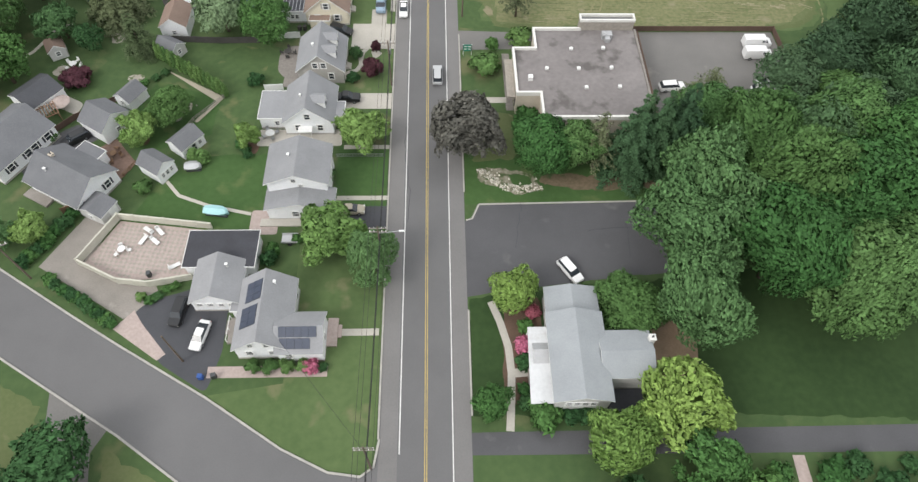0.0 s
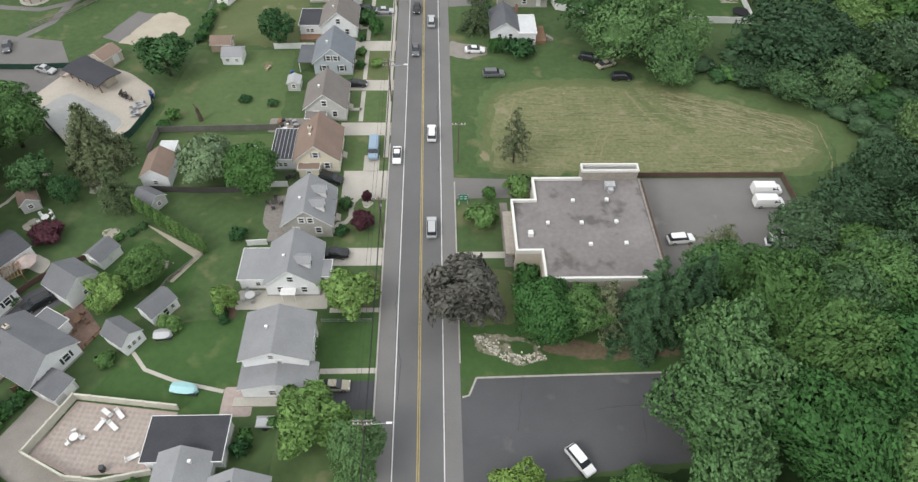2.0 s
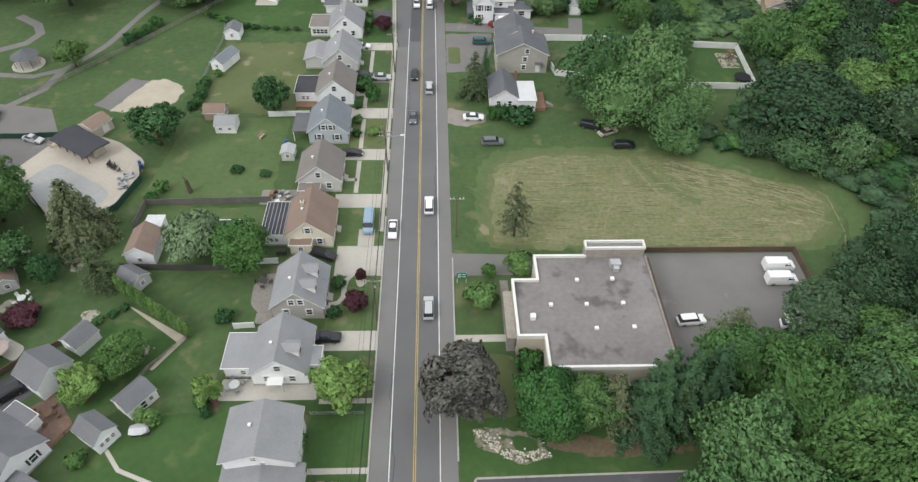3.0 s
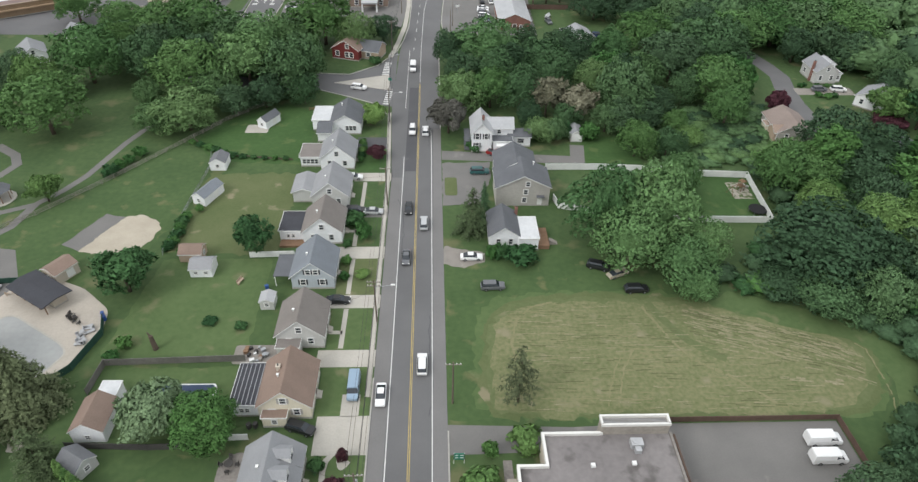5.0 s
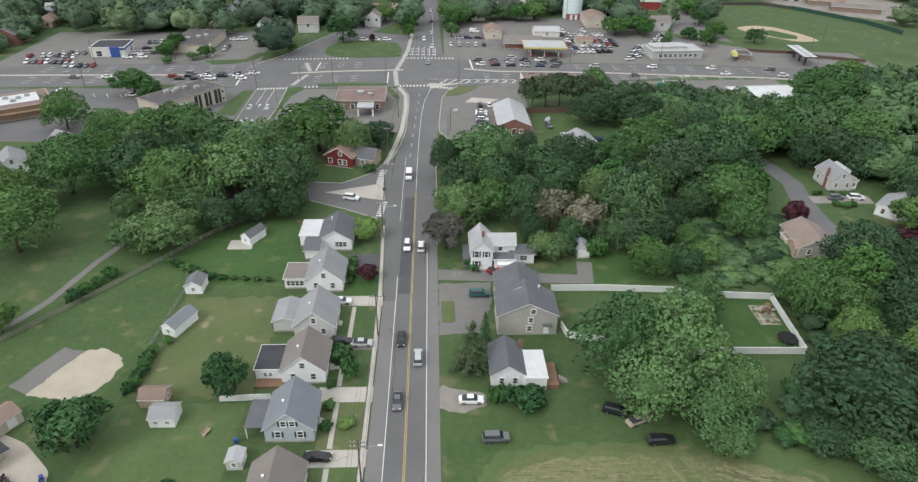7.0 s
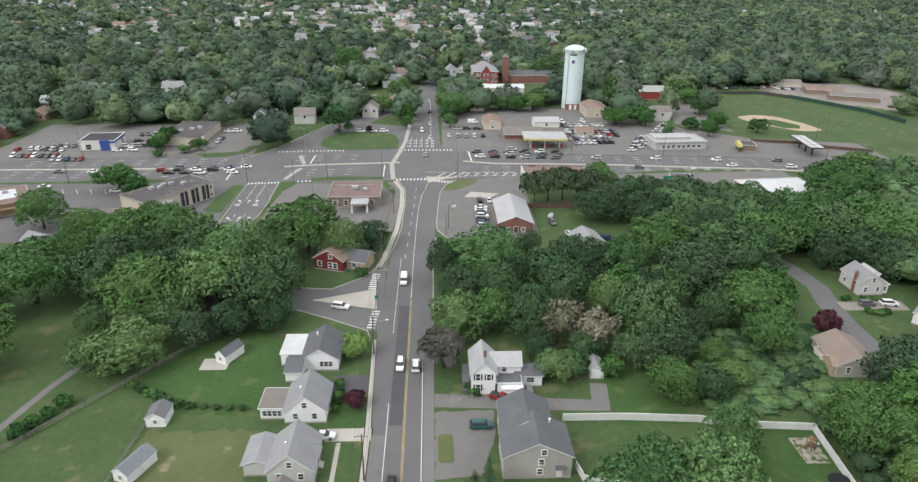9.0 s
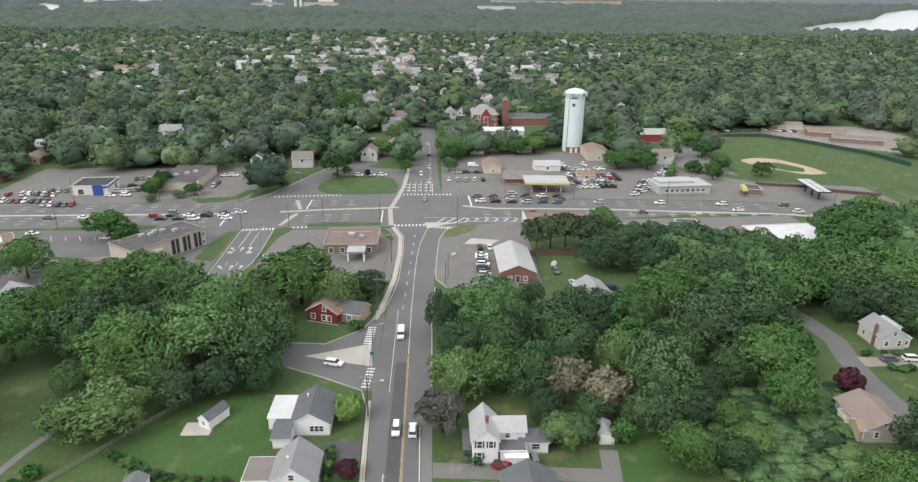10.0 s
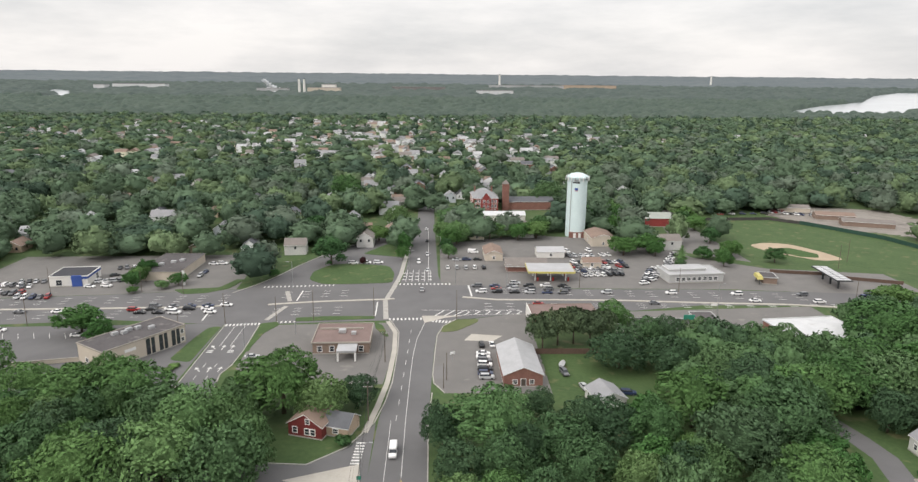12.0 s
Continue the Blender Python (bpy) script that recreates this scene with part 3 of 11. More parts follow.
def leaf_cards(rng, pts, nrm, size, flat=0.85, jitter=0.55):
    """Pairs of small pointed leaf clusters round the points, facing about along the normals."""
    pts, nrm = np.repeat(pts, 2, axis=0), np.repeat(nrm, 2, axis=0)
    k = len(pts)
    pts = pts + rng.normal(0, size * 0.45, (k, 3))
    nn = nrm + rng.normal(0, jitter, (k, 3))
    nn /= np.linalg.norm(nn, axis=1, keepdims=True)
    a = rng.normal(0, 1, (k, 3))
    t1 = a - (a * nn).sum(1, keepdims=True) * nn
    t1 /= np.linalg.norm(t1, axis=1, keepdims=True)
    t2 = np.cross(nn, t1)
    s = size * rng.uniform(0.55, 1.25, (k, 1))
    v = np.stack([pts + t1 * s * 1.15, pts - t1 * s * 0.55 + t2 * s * flat, pts - t1 * s * 0.55 - t2 * s * flat], 1).reshape(-1, 3)
    f = np.arange(k)[:, None] * 3 + [0, 1, 2]
    return v, f, np.repeat(unit(nrm + 2.0 * nn), 3, axis=0)


def join(sets):
    """Joins (verts, faces, normals) sets into one."""
    vs, fs, ns, o = [], [], [], 0
    for v, f, n in sets:
        vs.append(v)
        fs.append(f + o)
        ns.append(n)
        o += len(v)
    return np.concatenate(vs), np.concatenate(fs), np.concatenate(ns)


def unit(a):
    return a / np.maximum(np.linalg.norm(a, axis=1, keepdims=True), 1e-6)


def np_mesh(name, v, f, material, smooth=False, normals=None):
    me = bpy.data.meshes.new(name)
    k = len(f)
    me.vertices.add(len(v))
    me.vertices.foreach_set("co", np.ascontiguousarray(v, dtype=np.float32).ravel())
    me.loops.add(k * 3)
    me.loops.foreach_set("vertex_index", np.ascontiguousarray(f, dtype=np.int32).ravel())
    me.polygons.add(k)
    me.polygons.foreach_set("loop_start", np.arange(0, k * 3, 3, dtype=np.int32))
    me.polygons.foreach_set("loop_total", np.full(k, 3, dtype=np.int32))
    if smooth or normals is not None:
        me.polygons.foreach_set("use_smooth", [True] * k)
    me.materials.append(MT[material])
    me.update(calc_edges=True)
    if normals is not None:
        # leaves take their shading from the rounded mass they belong to
        me.normals_split_custom_set_from_vertices(normals.tolist())
    return me


def lobes_broad(rng, R, z0, z1, n, qlo=0.30, qhi=0.46, body=0.6):
    c = np.array([0, 0, (z0 + z1) / 2])
    ax = np.array([R, R, (z1 - z0) / 2])
    out = [(c, body * ax)]
    for i in range(n):
        u = (i + 0.5) / n
        cz = 1 - 1.75 * u
        ph = i * 2.39996 + rng.uniform(-0.5, 0.5)
        sr = math.sqrt(max(0, 1 - cz * cz))
        d = np.array([math.cos(ph) * sr, math.sin(ph) * sr, cz])
        q = rng.uniform(qlo, qhi)
        out.append((c + d * ax * (1 - q) * rng.uniform(0.80, 1.20), np.full(3, q * R) * np.array([1, 1, 0.85])))
    return out


def crown_arrays(rng, lobes, cards, size, core=ICO1, shrink=0.80, jitter=0.55, whole=0.6, loose=0.16):
    sets = []
    mid = lobes[0][0]
    airy = cards >= 2000
    for c, r in lobes[:1] if airy else lobes:
        v, f = ICO2 if c is mid and cards > 100 else core
        k = 1 + rng.normal(0, 0.07, (len(v), 1))
        p = v * r * shrink * k + c
        sets.append((p, f, unit(v + whole * unit(p - mid))))
    w = np.array([np.prod(r) ** (2 / 3) for c, r in lobes])
    cards = cards * 11 // 10 if airy else cards
    w[0] *= 0.4
    w /= w.sum()
    C, Rr = np.array([c for c, r in lobes]), np.array([r for c, r in lobes])
    pick = rng.choice(len(lobes), cards, p=w)
    d = unit(rng.normal(0, 1, (cards, 3)))
    low = d[:, 2] < -0.55
    d[low, 2] *= -1
    p = C[pick] + d * Rr[pick] * rng.uniform(1 - loose, 1 + loose, (cards, 1))
    q = (((p[:, None, :] - C[None]) / Rr[None]) ** 2).sum(2)
    q[np.arange(cards), pick] = 9
    keep = q.min(1) > 0.74
    p, d = p[keep], d[keep]
    sets.append(leaf_cards(rng, p, unit(d + whole * unit(p - mid)), size * 1.08, jitter=jitter))
    return join(sets)


def trunk_mesh(rng, H, r, z1, lean=0.0, limbs=5, spread=2.0):
    b = B()
    p, q = Vector((0, 0, -0.2)), Vector((lean, 0, z1 * 0.55))
    b.tube(p, q, r, r * 0.72, 7)
    b.tube(q, (lean * 1.4, 0.1, z1), r * 0.72, r * 0.35, 6)
    for i in range(limbs):
        a = i * 2.4 + rng.uniform(-0.3, 0.3)
        s = spread * rng.uniform(0.7, 1.1)
        b.tube(q.lerp(Vector((lean * 1.4, 0.1, z1)), 0.1 * i), (lean + math.cos(a) * s, math.sin(a) * s, z1 * rng.uniform(0.75, 1.0)), r * 0.36, r * 0.12, 5)
    return b.mesh("trunk", "bark", True)


PROTO = {}


def tree_proto(key, leaf, seed, R, H, z0, n, cards, size, label, category="tree", name="tree", jitter=0.75, core=ICO1, q=(0.26, 0.42), shrink=0.66, loose=0.2, body=0.72, whole=0.85):
    rng = np.random.default_rng(seed)
    t = thing(name, label, category, pose(0, 0, -400))
    if name != "shrub":
        part("trunk", trunk_mesh(rng, H, 0.05 * R + 0.08, H * 0.62, rng.uniform(-0.3, 0.3), 5, R * 0.5), t)
    v, f, nn = crown_arrays(rng, lobes_broad(rng, R, z0, H, n, *q, body), cards, size, core, shrink, jitter, whole, loose)
    if R >= 4:
        # leaning, uneven outline
        for k, amp in ((0.9, 0.13), (2.1, 0.06)):
            ph = rng.uniform(0, 6.28, (3, 3))
            w = v / R * k * 2.4
            v = v + amp * R * np.stack([np.sin(w @ rng.normal(0, 0.7, 3) + ph[i, 0]) for i in range(3)], 1) * np.clip(v[:, 2:3] / z0 / 2, 0, 1)
    part("crown", np_mesh("crown", v, f, leaf, normals=nn), t)
    PROTO.setdefault(key, []).append((t, R, H))
    return t


def spruce_proto(key, leaf, seed, R, H, label, droop=0.35, z0=0.6, name="conifer_tree", gaps=0.0, size=0.34, dense=1.0):
    rng = np.random.default_rng(seed)
    t = thing(name, label, "conifer", pose(0, 0, -400))
    part("trunk", B().tube((0, 0, -0.2), (0, 0, H * 0.96), 0.25, 0.04, 7).mesh("trunk", "bark", True), t)
    pts, nrm = [], []
    z = z0
    while z < H:
        u = (z - z0) / (H - z0)
        r = R * (1 - u) ** 0.7 + 0.2
        nb = max(4, int((9 * (1 - u) + 4) * dense))
        for i in range(nb):
            if gaps and rng.uniform() < gaps:
                continue
            a = rng.uniform(0, 2 * math.pi)
            ln = r * rng.uniform(0.7, 1.15)
            m = max(3, int(ln * 6))
            for j in range(m):
                s = (j + 0.6) / m * ln
                k = s / ln
                side = rng.normal(0, 0.16 * ln * (0.25 + k) * (1.15 - k))
                hang = -droop * s * k * 0.9 - abs(side) * 0.5 + 0.3
                pts.append((math.cos(a) * s - math.sin(a) * side, math.sin(a) * s + math.cos(a) * side, z + hang + rng.normal(0, 0.06)))
                nrm.append((math.cos(a) * 0.55, math.sin(a) * 0.55, 0.8))
        z += (0.50 + 0.35 * (1 - u)) * (1.6 if gaps else 1.0)
    v, f, nn = leaf_cards(rng, np.array(pts), np.array(nrm), size, flat=0.45, jitter=0.45)
    if not gaps:
        cone = B().tube((0, 0, z0 + 0.4), (0, 0, H * 0.9), R * 0.5, 0.03, 9)
        cv = np.array(cone.v)
        cf = np.array([q for g in cone.f for q in [(g[0], g[i], g[i + 1]) for i in range(1, len(g) - 1)]])
        v, f, nn = join([(v, f, nn), (cv, cf, unit(cv * np.array([1, 1, 0]) + np.array([0, 0, 0.4])))])
    part("crown", np_mesh("crown", v, f, leaf, normals=nn), t)
    PROTO.setdefault(key, []).append((t, R, H))
    return t


def weeping_proto(key, leaf, seed, R, H, label, tiers=13, size=0.30):
    """A spruce whose boughs show singly: each rises a little, then hangs as a broad frond with fringes."""
    rng = np.random.default_rng(seed)
    t = thing("conifer_tree", label, "conifer", pose(0, 0, -400))
    part("trunk", B().tube((0, 0, -0.2), (0, 0, H * 0.97), 0.28, 0.04, 7).mesh("trunk", "bark", True), t)
    pts, nrm = [], []
    for k in range(tiers):
        u = k / (tiers - 1)
        z, r = 1.6 + (H - 1.8) * u, R * (1 - u) ** 0.75 + 0.25
        nb = int(7 - 3 * u)
        for i in range(nb):
            a, ln = 2 * math.pi * (i + rng.uniform(-.3, .3)) / nb + k * 0.7, r * rng.uniform(0.75, 1.12)
            ca, sa, drop = math.cos(a), math.sin(a), rng.uniform(0.28, 0.5)
            for j in range(int(ln * 26) + 8):
                q = rng.uniform(0.12, 1) ** 0.8
                side = rng.normal(0, 1) * 0.10 * ln * math.sin(math.pi * min(1, q * 0.9 + 0.06)) * 1.1
                zz = z + ln * (0.18 * q - (drop + 0.12) * q * q * 1.25) - abs(side) * 0.85 - rng.exponential(0.12)
                pts.append((ca * q * ln - sa * side, sa * q * ln + ca * side, zz))
                nrm.append((ca * 0.5 - sa * side * 0.6, sa * 0.5 + ca * side * 0.6, 0.75))
    v, f, nn = leaf_cards(rng, np.array(pts), np.array(nrm), size, flat=0.45, jitter=0.4)
    cone = B().tube((0, 0, 1.0), (0, 0, H * 0.9), R * 0.28, 0.03, 9)
    cv = np.array(cone.v)
    cf = np.array([q for g in cone.f for q in [(g[0], g[i], g[i + 1]) for i in range(1, len(g) - 1)]])
    v, f, nn = join([(v, f, nn), (cv, cf, unit(cv * np.array([1, 1, 0]) + np.array([0, 0, 0.1])))])
    part("crown", np_mesh("crown", v, f, leaf, normals=nn), t)
    PROTO.setdefault(key, []).append((t, R, H))


def column_proto(key, leaf, seed, R, H, label):
    """A narrow dense evergreen column."""
    rng = np.random.default_rng(seed)
    t = thing("arborvitae", label, "conifer", pose(0, 0, -400))
    part("trunk", B().tube((0, 0, -0.2), (0, 0, H * 0.8), 0.08, 0.03, 6).mesh("trunk", "bark", True), t)
    lobes = [(np.array([rng.normal(0, 0.05), rng.normal(0, 0.05), 0.1 + H * (k + 0.5) / 7]), np.array([1, 1, 1.2]) * R * (0.9, 1.0, 0.95, 0.84, 0.68, 0.46, 0.22)[k]) for k in range(7)]
    v, f, nn = crown_arrays(rng, lobes, 620, 0.15)
    part("crown", np_mesh("crown", v, f, leaf, normals=nn), t)
    PROTO.setdefault(key, []).append((t, R, H))


TREES = random.Random(7)


def plant(key, x, y, R, H, label="", group="", z=0.0):
    """A copy of one of the trees of that key, with crown radius R and height H."""
    t, r0, h0 = TREES.choice(PROTO[key])
    k = R / r0
    ob = copy_thing(t, pose(x, y, z, 0, 0, TREES.uniform(0, 360)) @ Matrix.Diagonal((k, k * TREES.uniform(0.9, 1.1), H / h0, 1)))
    return tagged(ob, label, "", group)


tree_proto("big", "leaf_full", 11, 7.0, 15, 1.6, 54, 10500, 0.25, "large broad-leaved tree with a full mid-green crown", core=ICO1, q=(0.15, 0.31), loose=0.26)
tree_proto("big", "leaf_full", 12, 7.0, 16, 2.0, 54, 10500, 0.25, "large broad-leaved tree with a full mid-green crown", core=ICO1, q=(0.15, 0.31), loose=0.26)
tree_proto("big", "leaf_mid", 13, 7.0, 15, 1.6, 54, 10500, 0.25, "large broad-leaved tree with a dense dark green crown", core=ICO1, q=(0.15, 0.31), loose=0.26)
tree_proto("biglight", "leaf_light", 14, 6.0, 13, 1.6, 54, 10500, 0.25, "broad-leaved tree with a bright fresh green crown", core=ICO1, q=(0.15, 0.31), loose=0.26)
tree_proto("bigblue", "leaf_blue", 15, 7.5, 15, 1.6, 54, 10500, 0.25, "large silver maple tree with a grey-green crown", core=ICO1, q=(0.15, 0.31), loose=0.26)
tree_proto("maple", "leaf_silver", 16, 5.0, 8, 1.4, 48, 6500, 0.24, "small silver maple with a pale grey-green crown", q=(0.16, 0.32), loose=0.24)
tree_proto("mid", "leaf_mid", 21, 5.0, 11, 1.2, 24, 2300, 0.30, "broad-leaved tree with a mid-green crown", q=(0.15, 0.34), loose=0.24, shrink=0.66)
tree_proto("mid", "leaf_mid", 22, 5.0, 11, 1.2, 24, 2300, 0.30, "broad-leaved tree with a mid-green crown", q=(0.15, 0.34), loose=0.24, shrink=0.66)
tree_proto("mid", "leaf_dark", 23, 5.0, 12, 1.2, 24, 2300, 0.30, "broad-leaved tree with a dark green crown", q=(0.15, 0.34), loose=0.24, shrink=0.66)
tree_proto("mid", "leaf_light", 24, 5.0, 11, 1.2, 24, 2300, 0.30, "broad-leaved tree with a fresh green crown", q=(0.15, 0.34), loose=0.24, shrink=0.66)
tree_proto("mid", "leaf_blue", 25, 5.0, 11, 1.0, 24, 2300, 0.30, "broad-leaved tree with a grey-green crown", q=(0.15, 0.34), loose=0.24, shrink=0.66)
WOODLAND = (("silver", "leaf_blue", "with a pale grey-green crown"), ("grey", "leaf_wood", "with a soft green crown"), ("dark", "leaf_wood_dark", "with a dense dark green crown"), ("bright", "leaf_full", "with a full mid-green crown"),
            ("willow", "leaf_willow", "with a yellowish green crown"), ("pale", "leaf_wood_light", "with a light green crown"))
for k_, (key_, lf_, lb_) in enumerate(WOODLAND):
    for v_ in range(2):
        tree_proto(key_, lf_, 61 + 7 * k_ + v_, 8.0, 15, 0.8, 62, 4300, 0.30, "tall broad-leaved tree " + lb_, q=(0.13, 0.27), loose=0.24, shrink=0.68, body=0.76)
for key_, pick_ in (("grand", ("grey", "dark", "grey", "pale", "bright")), ("bright_mix", ("bright", "pale", "grey", "willow"))):
    PROTO[key_] = [PROTO[p][i % 2] for i, p in enumerate(pick_)]
tree_proto("umbra", "leaf_umbra", 120, 6.0, 10, 4.2, 40, 2600, 0.28, "flat-topped thin-stemmed tree with an olive crown", q=(0.14, 0.26), loose=0.3, shrink=0.5, body=0.55)
tree_proto("middark", "leaf_dark", 26, 5.0, 11, 1.0, 24, 2300, 0.30, "broad-leaved tree with a dense dark green crown", q=(0.15, 0.34), loose=0.24, shrink=0.66)
tree_proto("lime", "leaf_lime", 31, 4.0, 7, 0.9, 40, 5600, 0.22, "ornamental tree with a yellow-green crown", q=(0.20, 0.36))
tree_proto("light", "leaf_fresh", 32, 4.0, 7.5, 1.0, 24, 4200, 0.24, "small tree with a bright green crown", q=(0.2, 0.36))
tree_proto("bronze", "leaf_bronze", 33, 5.0, 10, 1.6, 44, 6200, 0.24, "large airy tree with grey-bronze leaves", q=(0.14, 0.27), shrink=0.45, loose=0.3, body=0.4, jitter=0.9)
tree_proto("purple", "leaf_purple", 34, 2.0, 3.5, 0.3, 16, 2400, 0.17, "small rounded tree with dark purple leaves", q=(0.24, 0.36), loose=0.1, body=0.74)
tree_proto("pink", "leaf_pink", 35, 5.0, 11, 1.2, 16, 1500, 0.42, "tree with pale pinkish blossom")
tree_proto("bush", "leaf_mid", 41, 1.0, 1.5, 0.0, 9, 460, 0.17, "rounded green garden shrub", "shrub", "shrub")
tree_proto("bush", "leaf_dark", 42, 1.0, 1.5, 0.0, 8, 460, 0.17, "rounded dark green garden shrub", "shrub", "shrub")
tree_proto("bushlight", "leaf_light", 43, 1.0, 1.6, 0.0, 8, 500, 0.14, "clipped round bright green shrub", "shrub", "shrub", jitter=0.25, core=ICO2, q=(0.3, 0.42), body=0.86, loose=0.08)
tree_proto("bushflower", "leaf_flower", 44, 1.0, 1.4, 0.0, 9, 420, 0.15, "flowering shrub with pink blossom", "shrub", "shrub")
spruce_proto("spruce", "leaf_pine", 51, 4.8, 14.5, "tall dark spruce with drooping branches", droop=0.9, size=0.36)
spruce_proto("brownspruce", "leaf_brownpine", 56, 6.4, 13, "broad brownish-green spruce with drooping branches", droop=0.45, size=0.38, dense=1.9)
spruce_proto("spruce", "leaf_pine", 52, 4.6, 14, "tall dark spruce with drooping branches", droop=0.75, size=0.36)
spruce_proto("olivespruce", "leaf_olivepine", 60, 4.0, 12, "olive-green spruce with layered hanging branches", droop=0.55, gaps=0.10, dense=1.5, size=0.30)
spruce_proto("greyspruce", "leaf_blue", 53, 4.4, 12, "grey-green spruce with layered branches", droop=0.35, dense=0.8)
spruce_proto("thinpine", "leaf_palepine", 54, 3.6, 9.5, "sparse thin pine with bare gaps between its branches", droop=0.1, z0=2.6, gaps=0.10, name="pine_tree", size=0.27, dense=1.5)
weeping_proto("weeping", "leaf_pine", 71, 5.4, 17, "tall dark spruce with long drooping boughs")
weeping_proto("weeping", "leaf_pine", 72, 5.2, 16, "tall dark spruce with long drooping boughs")
column_proto("arbor", "leaf_light", 55, 0.8, 3.6, "narrow columnar arborvitae")
column_proto("arborlight", "leaf_light", 57, 0.8, 2.4, "conical yellow-green arborvitae")

# ---------------------------------------------------------------- ground, roads, yards


def land(y):
    """Height of the far country, which rises gently beyond the town."""
    u = min(max((y - 1000.0) / 3900.0, 0.0), 1.0)
    return 130.0 * u ** 1.35


ys = [-400, -150, 0, 150, 300, 500, 750, 1000] + [1000 + 130 * i for i in range(1, 31)]
xs = [-4200, -2500, -1200, -600, -300, -100, 0, 100, 300, 600, 1200, 2500, 4200]
gv = [(x, y, land(y)) for y in ys for x in xs]
gf = [(j * len(xs) + i, j * len(xs) + i + 1, (j + 1) * len(xs) + i + 1, (j + 1) * len(xs) + i) for j in range(len(ys) - 1) for i in range(len(xs) - 1)]
tagged(part("ground", mesh_of("ground", gv, gf, "grass", True), None), "mown grass ground with drier patches", "ground", "", "structure")

# main road, side street, highway
patch("road_shoulder", [(-8.4, -60), (4.1, -60), (4.1, 60), (3.9, 180), (3.8, 262), (4.6, 286), (5.4, 308), (6.4, 324), (9.0, 333), (15.0, 341), (-12.0, 341), (-8.6, 328), (-7.0, 310), (-7.0, 293), (-9.6, 262), (-10.4, 220), (-8.6, 180), (-8.4, 60)],
      0.02, "asphalt", "two-lane grey asphalt road with worn shoulders", "road")
patch("road_edge_band", [(1.75, -60), (4.05, -60), (4.05, 60), (3.85, 205), (1.75, 205)], 0.03, "shoulder", "paler worn asphalt shoulder beside the lane", "road")
patch("road_edge_band", [(-8.35, -60), (-5.85, -60), (-5.85, 180), (-8.5, 180), (-8.35, 60)], 0.03, "shoulder", "paler worn asphalt shoulder beside the lane", "road")
patch("road_patch", rect(-5.4, -2.6, 183, 232), 0.035, "asphalt_dark", "darker asphalt repair strip in the lane", "road")
side_n = [(-95, 68.5), (-67.1, 51.8), (-54.3, 43.9), (-46.3, 39.1), (-32.4, 31.1), (-21.2, 23.9), (-14.8, 20.8), (-10.6, 20.2), (-8.9, 21.4), (-8.3, 25)]
side_s = [(-8.3, -8), (-20, 9.2), (-34, 20), (-43, 26), (-62.2, 37.3), (-95, 56)]
patch("side_street", side_n + side_s, 0.015, "asphalt", "grey asphalt side street running off at an angle", "road")
patch("side_street_drive", [(-53.8, 32.6), (-52.2, 23.5), (-50, 14), (-44, 14), (-46, 23.8), (-44.5, 27)], 0.012, "asphalt_old", "grey asphalt driveway apron", "driveway")


def curb(pts, w=0.22, h=0.15, material="curb_concrete", name="curb"):
    return tagged(part(name, B().strip(pts, w, -0.2, h).mesh(name, material), None), "pale concrete kerb along the road", "kerb", "", "structure")


curb(side_n, 0.3)
curb(side_s[1:], 0.3)
curb([(-8.45, 25), (-8.5, 60), (-8.5, 116)], 0.25)
curb([(4.2, 28), (4.2, 44)], 0.25)
curb([(4.1, 66), (4.1, 105)], 0.25)

hw_n = [(-900, 325), (-400, 352), (-173, 366), (-128, 371), (-69, 378.6), (-13, 383), (21, 382), (72, 376), (124, 375), (175, 370), (300, 355), (900, 300)]
hw_s = [(900, 280), (300, 338), (190, 352), (116, 354), (82, 347), (42, 346), (19, 339.5), (-17, 338), (-68, 334), (-114, 340), (-154, 336), (-400, 322), (-900, 296)]
patch("highway", hw_s + hw_n, 0.03, "asphalt", "wide grey asphalt highway with turning lanes", "road")
patch("north_street", [(-10.5, 380), (9.5, 380), (7.6, 398), (6.2, 508), (6.0, 700), (6.0, 1150), (-4.5, 1150), (-4.8, 700), (-4.9, 508), (-8.4, 398)], 0.035, "asphalt", "asphalt street running north through the town", "road")
patch("turn_lane_road", [(-70.6, 278.4), (-72.5, 262), (-60, 256), (-57.5, 271.1), (-60.6, 291.8), (-59, 298.2), (-58.5, 310), (-59.4, 334.2), (-71.8, 335)], 0.025, "asphalt", "grey asphalt approach road with painted arrows", "road")
patch("turn_lane_road", [(-72.5, 262), (-70, 246), (-55, 238), (-34.8, 242.3), (-25, 241.4), (-16.1, 249), (-10.2, 261), (-10.0, 219), (-12.6, 219.5), (-22.7, 225.2), (-32.5, 230.2), (-56, 226), (-78, 238), (-84, 262)],
      0.018, "asphalt", "curved asphalt slip road joining the street", "road")
patch("traffic_island", [(-29.5, 235.4), (-12.4, 241.6), (-11.2, 230.0)], 0.10, "concrete", "triangular concrete traffic island", "traffic island", 0.6)
patch("grass_loop_road", [(-80, 372), (-72.6, 384), (-67.3, 395), (-61.5, 411), (-56.0, 425), (-48, 441), (-39.5, 455), (-22, 476), (-10, 492), (-9.0, 419), (-10.4, 383)], 0.022, "asphalt", "curved asphalt slip lane round a grass island", "road")
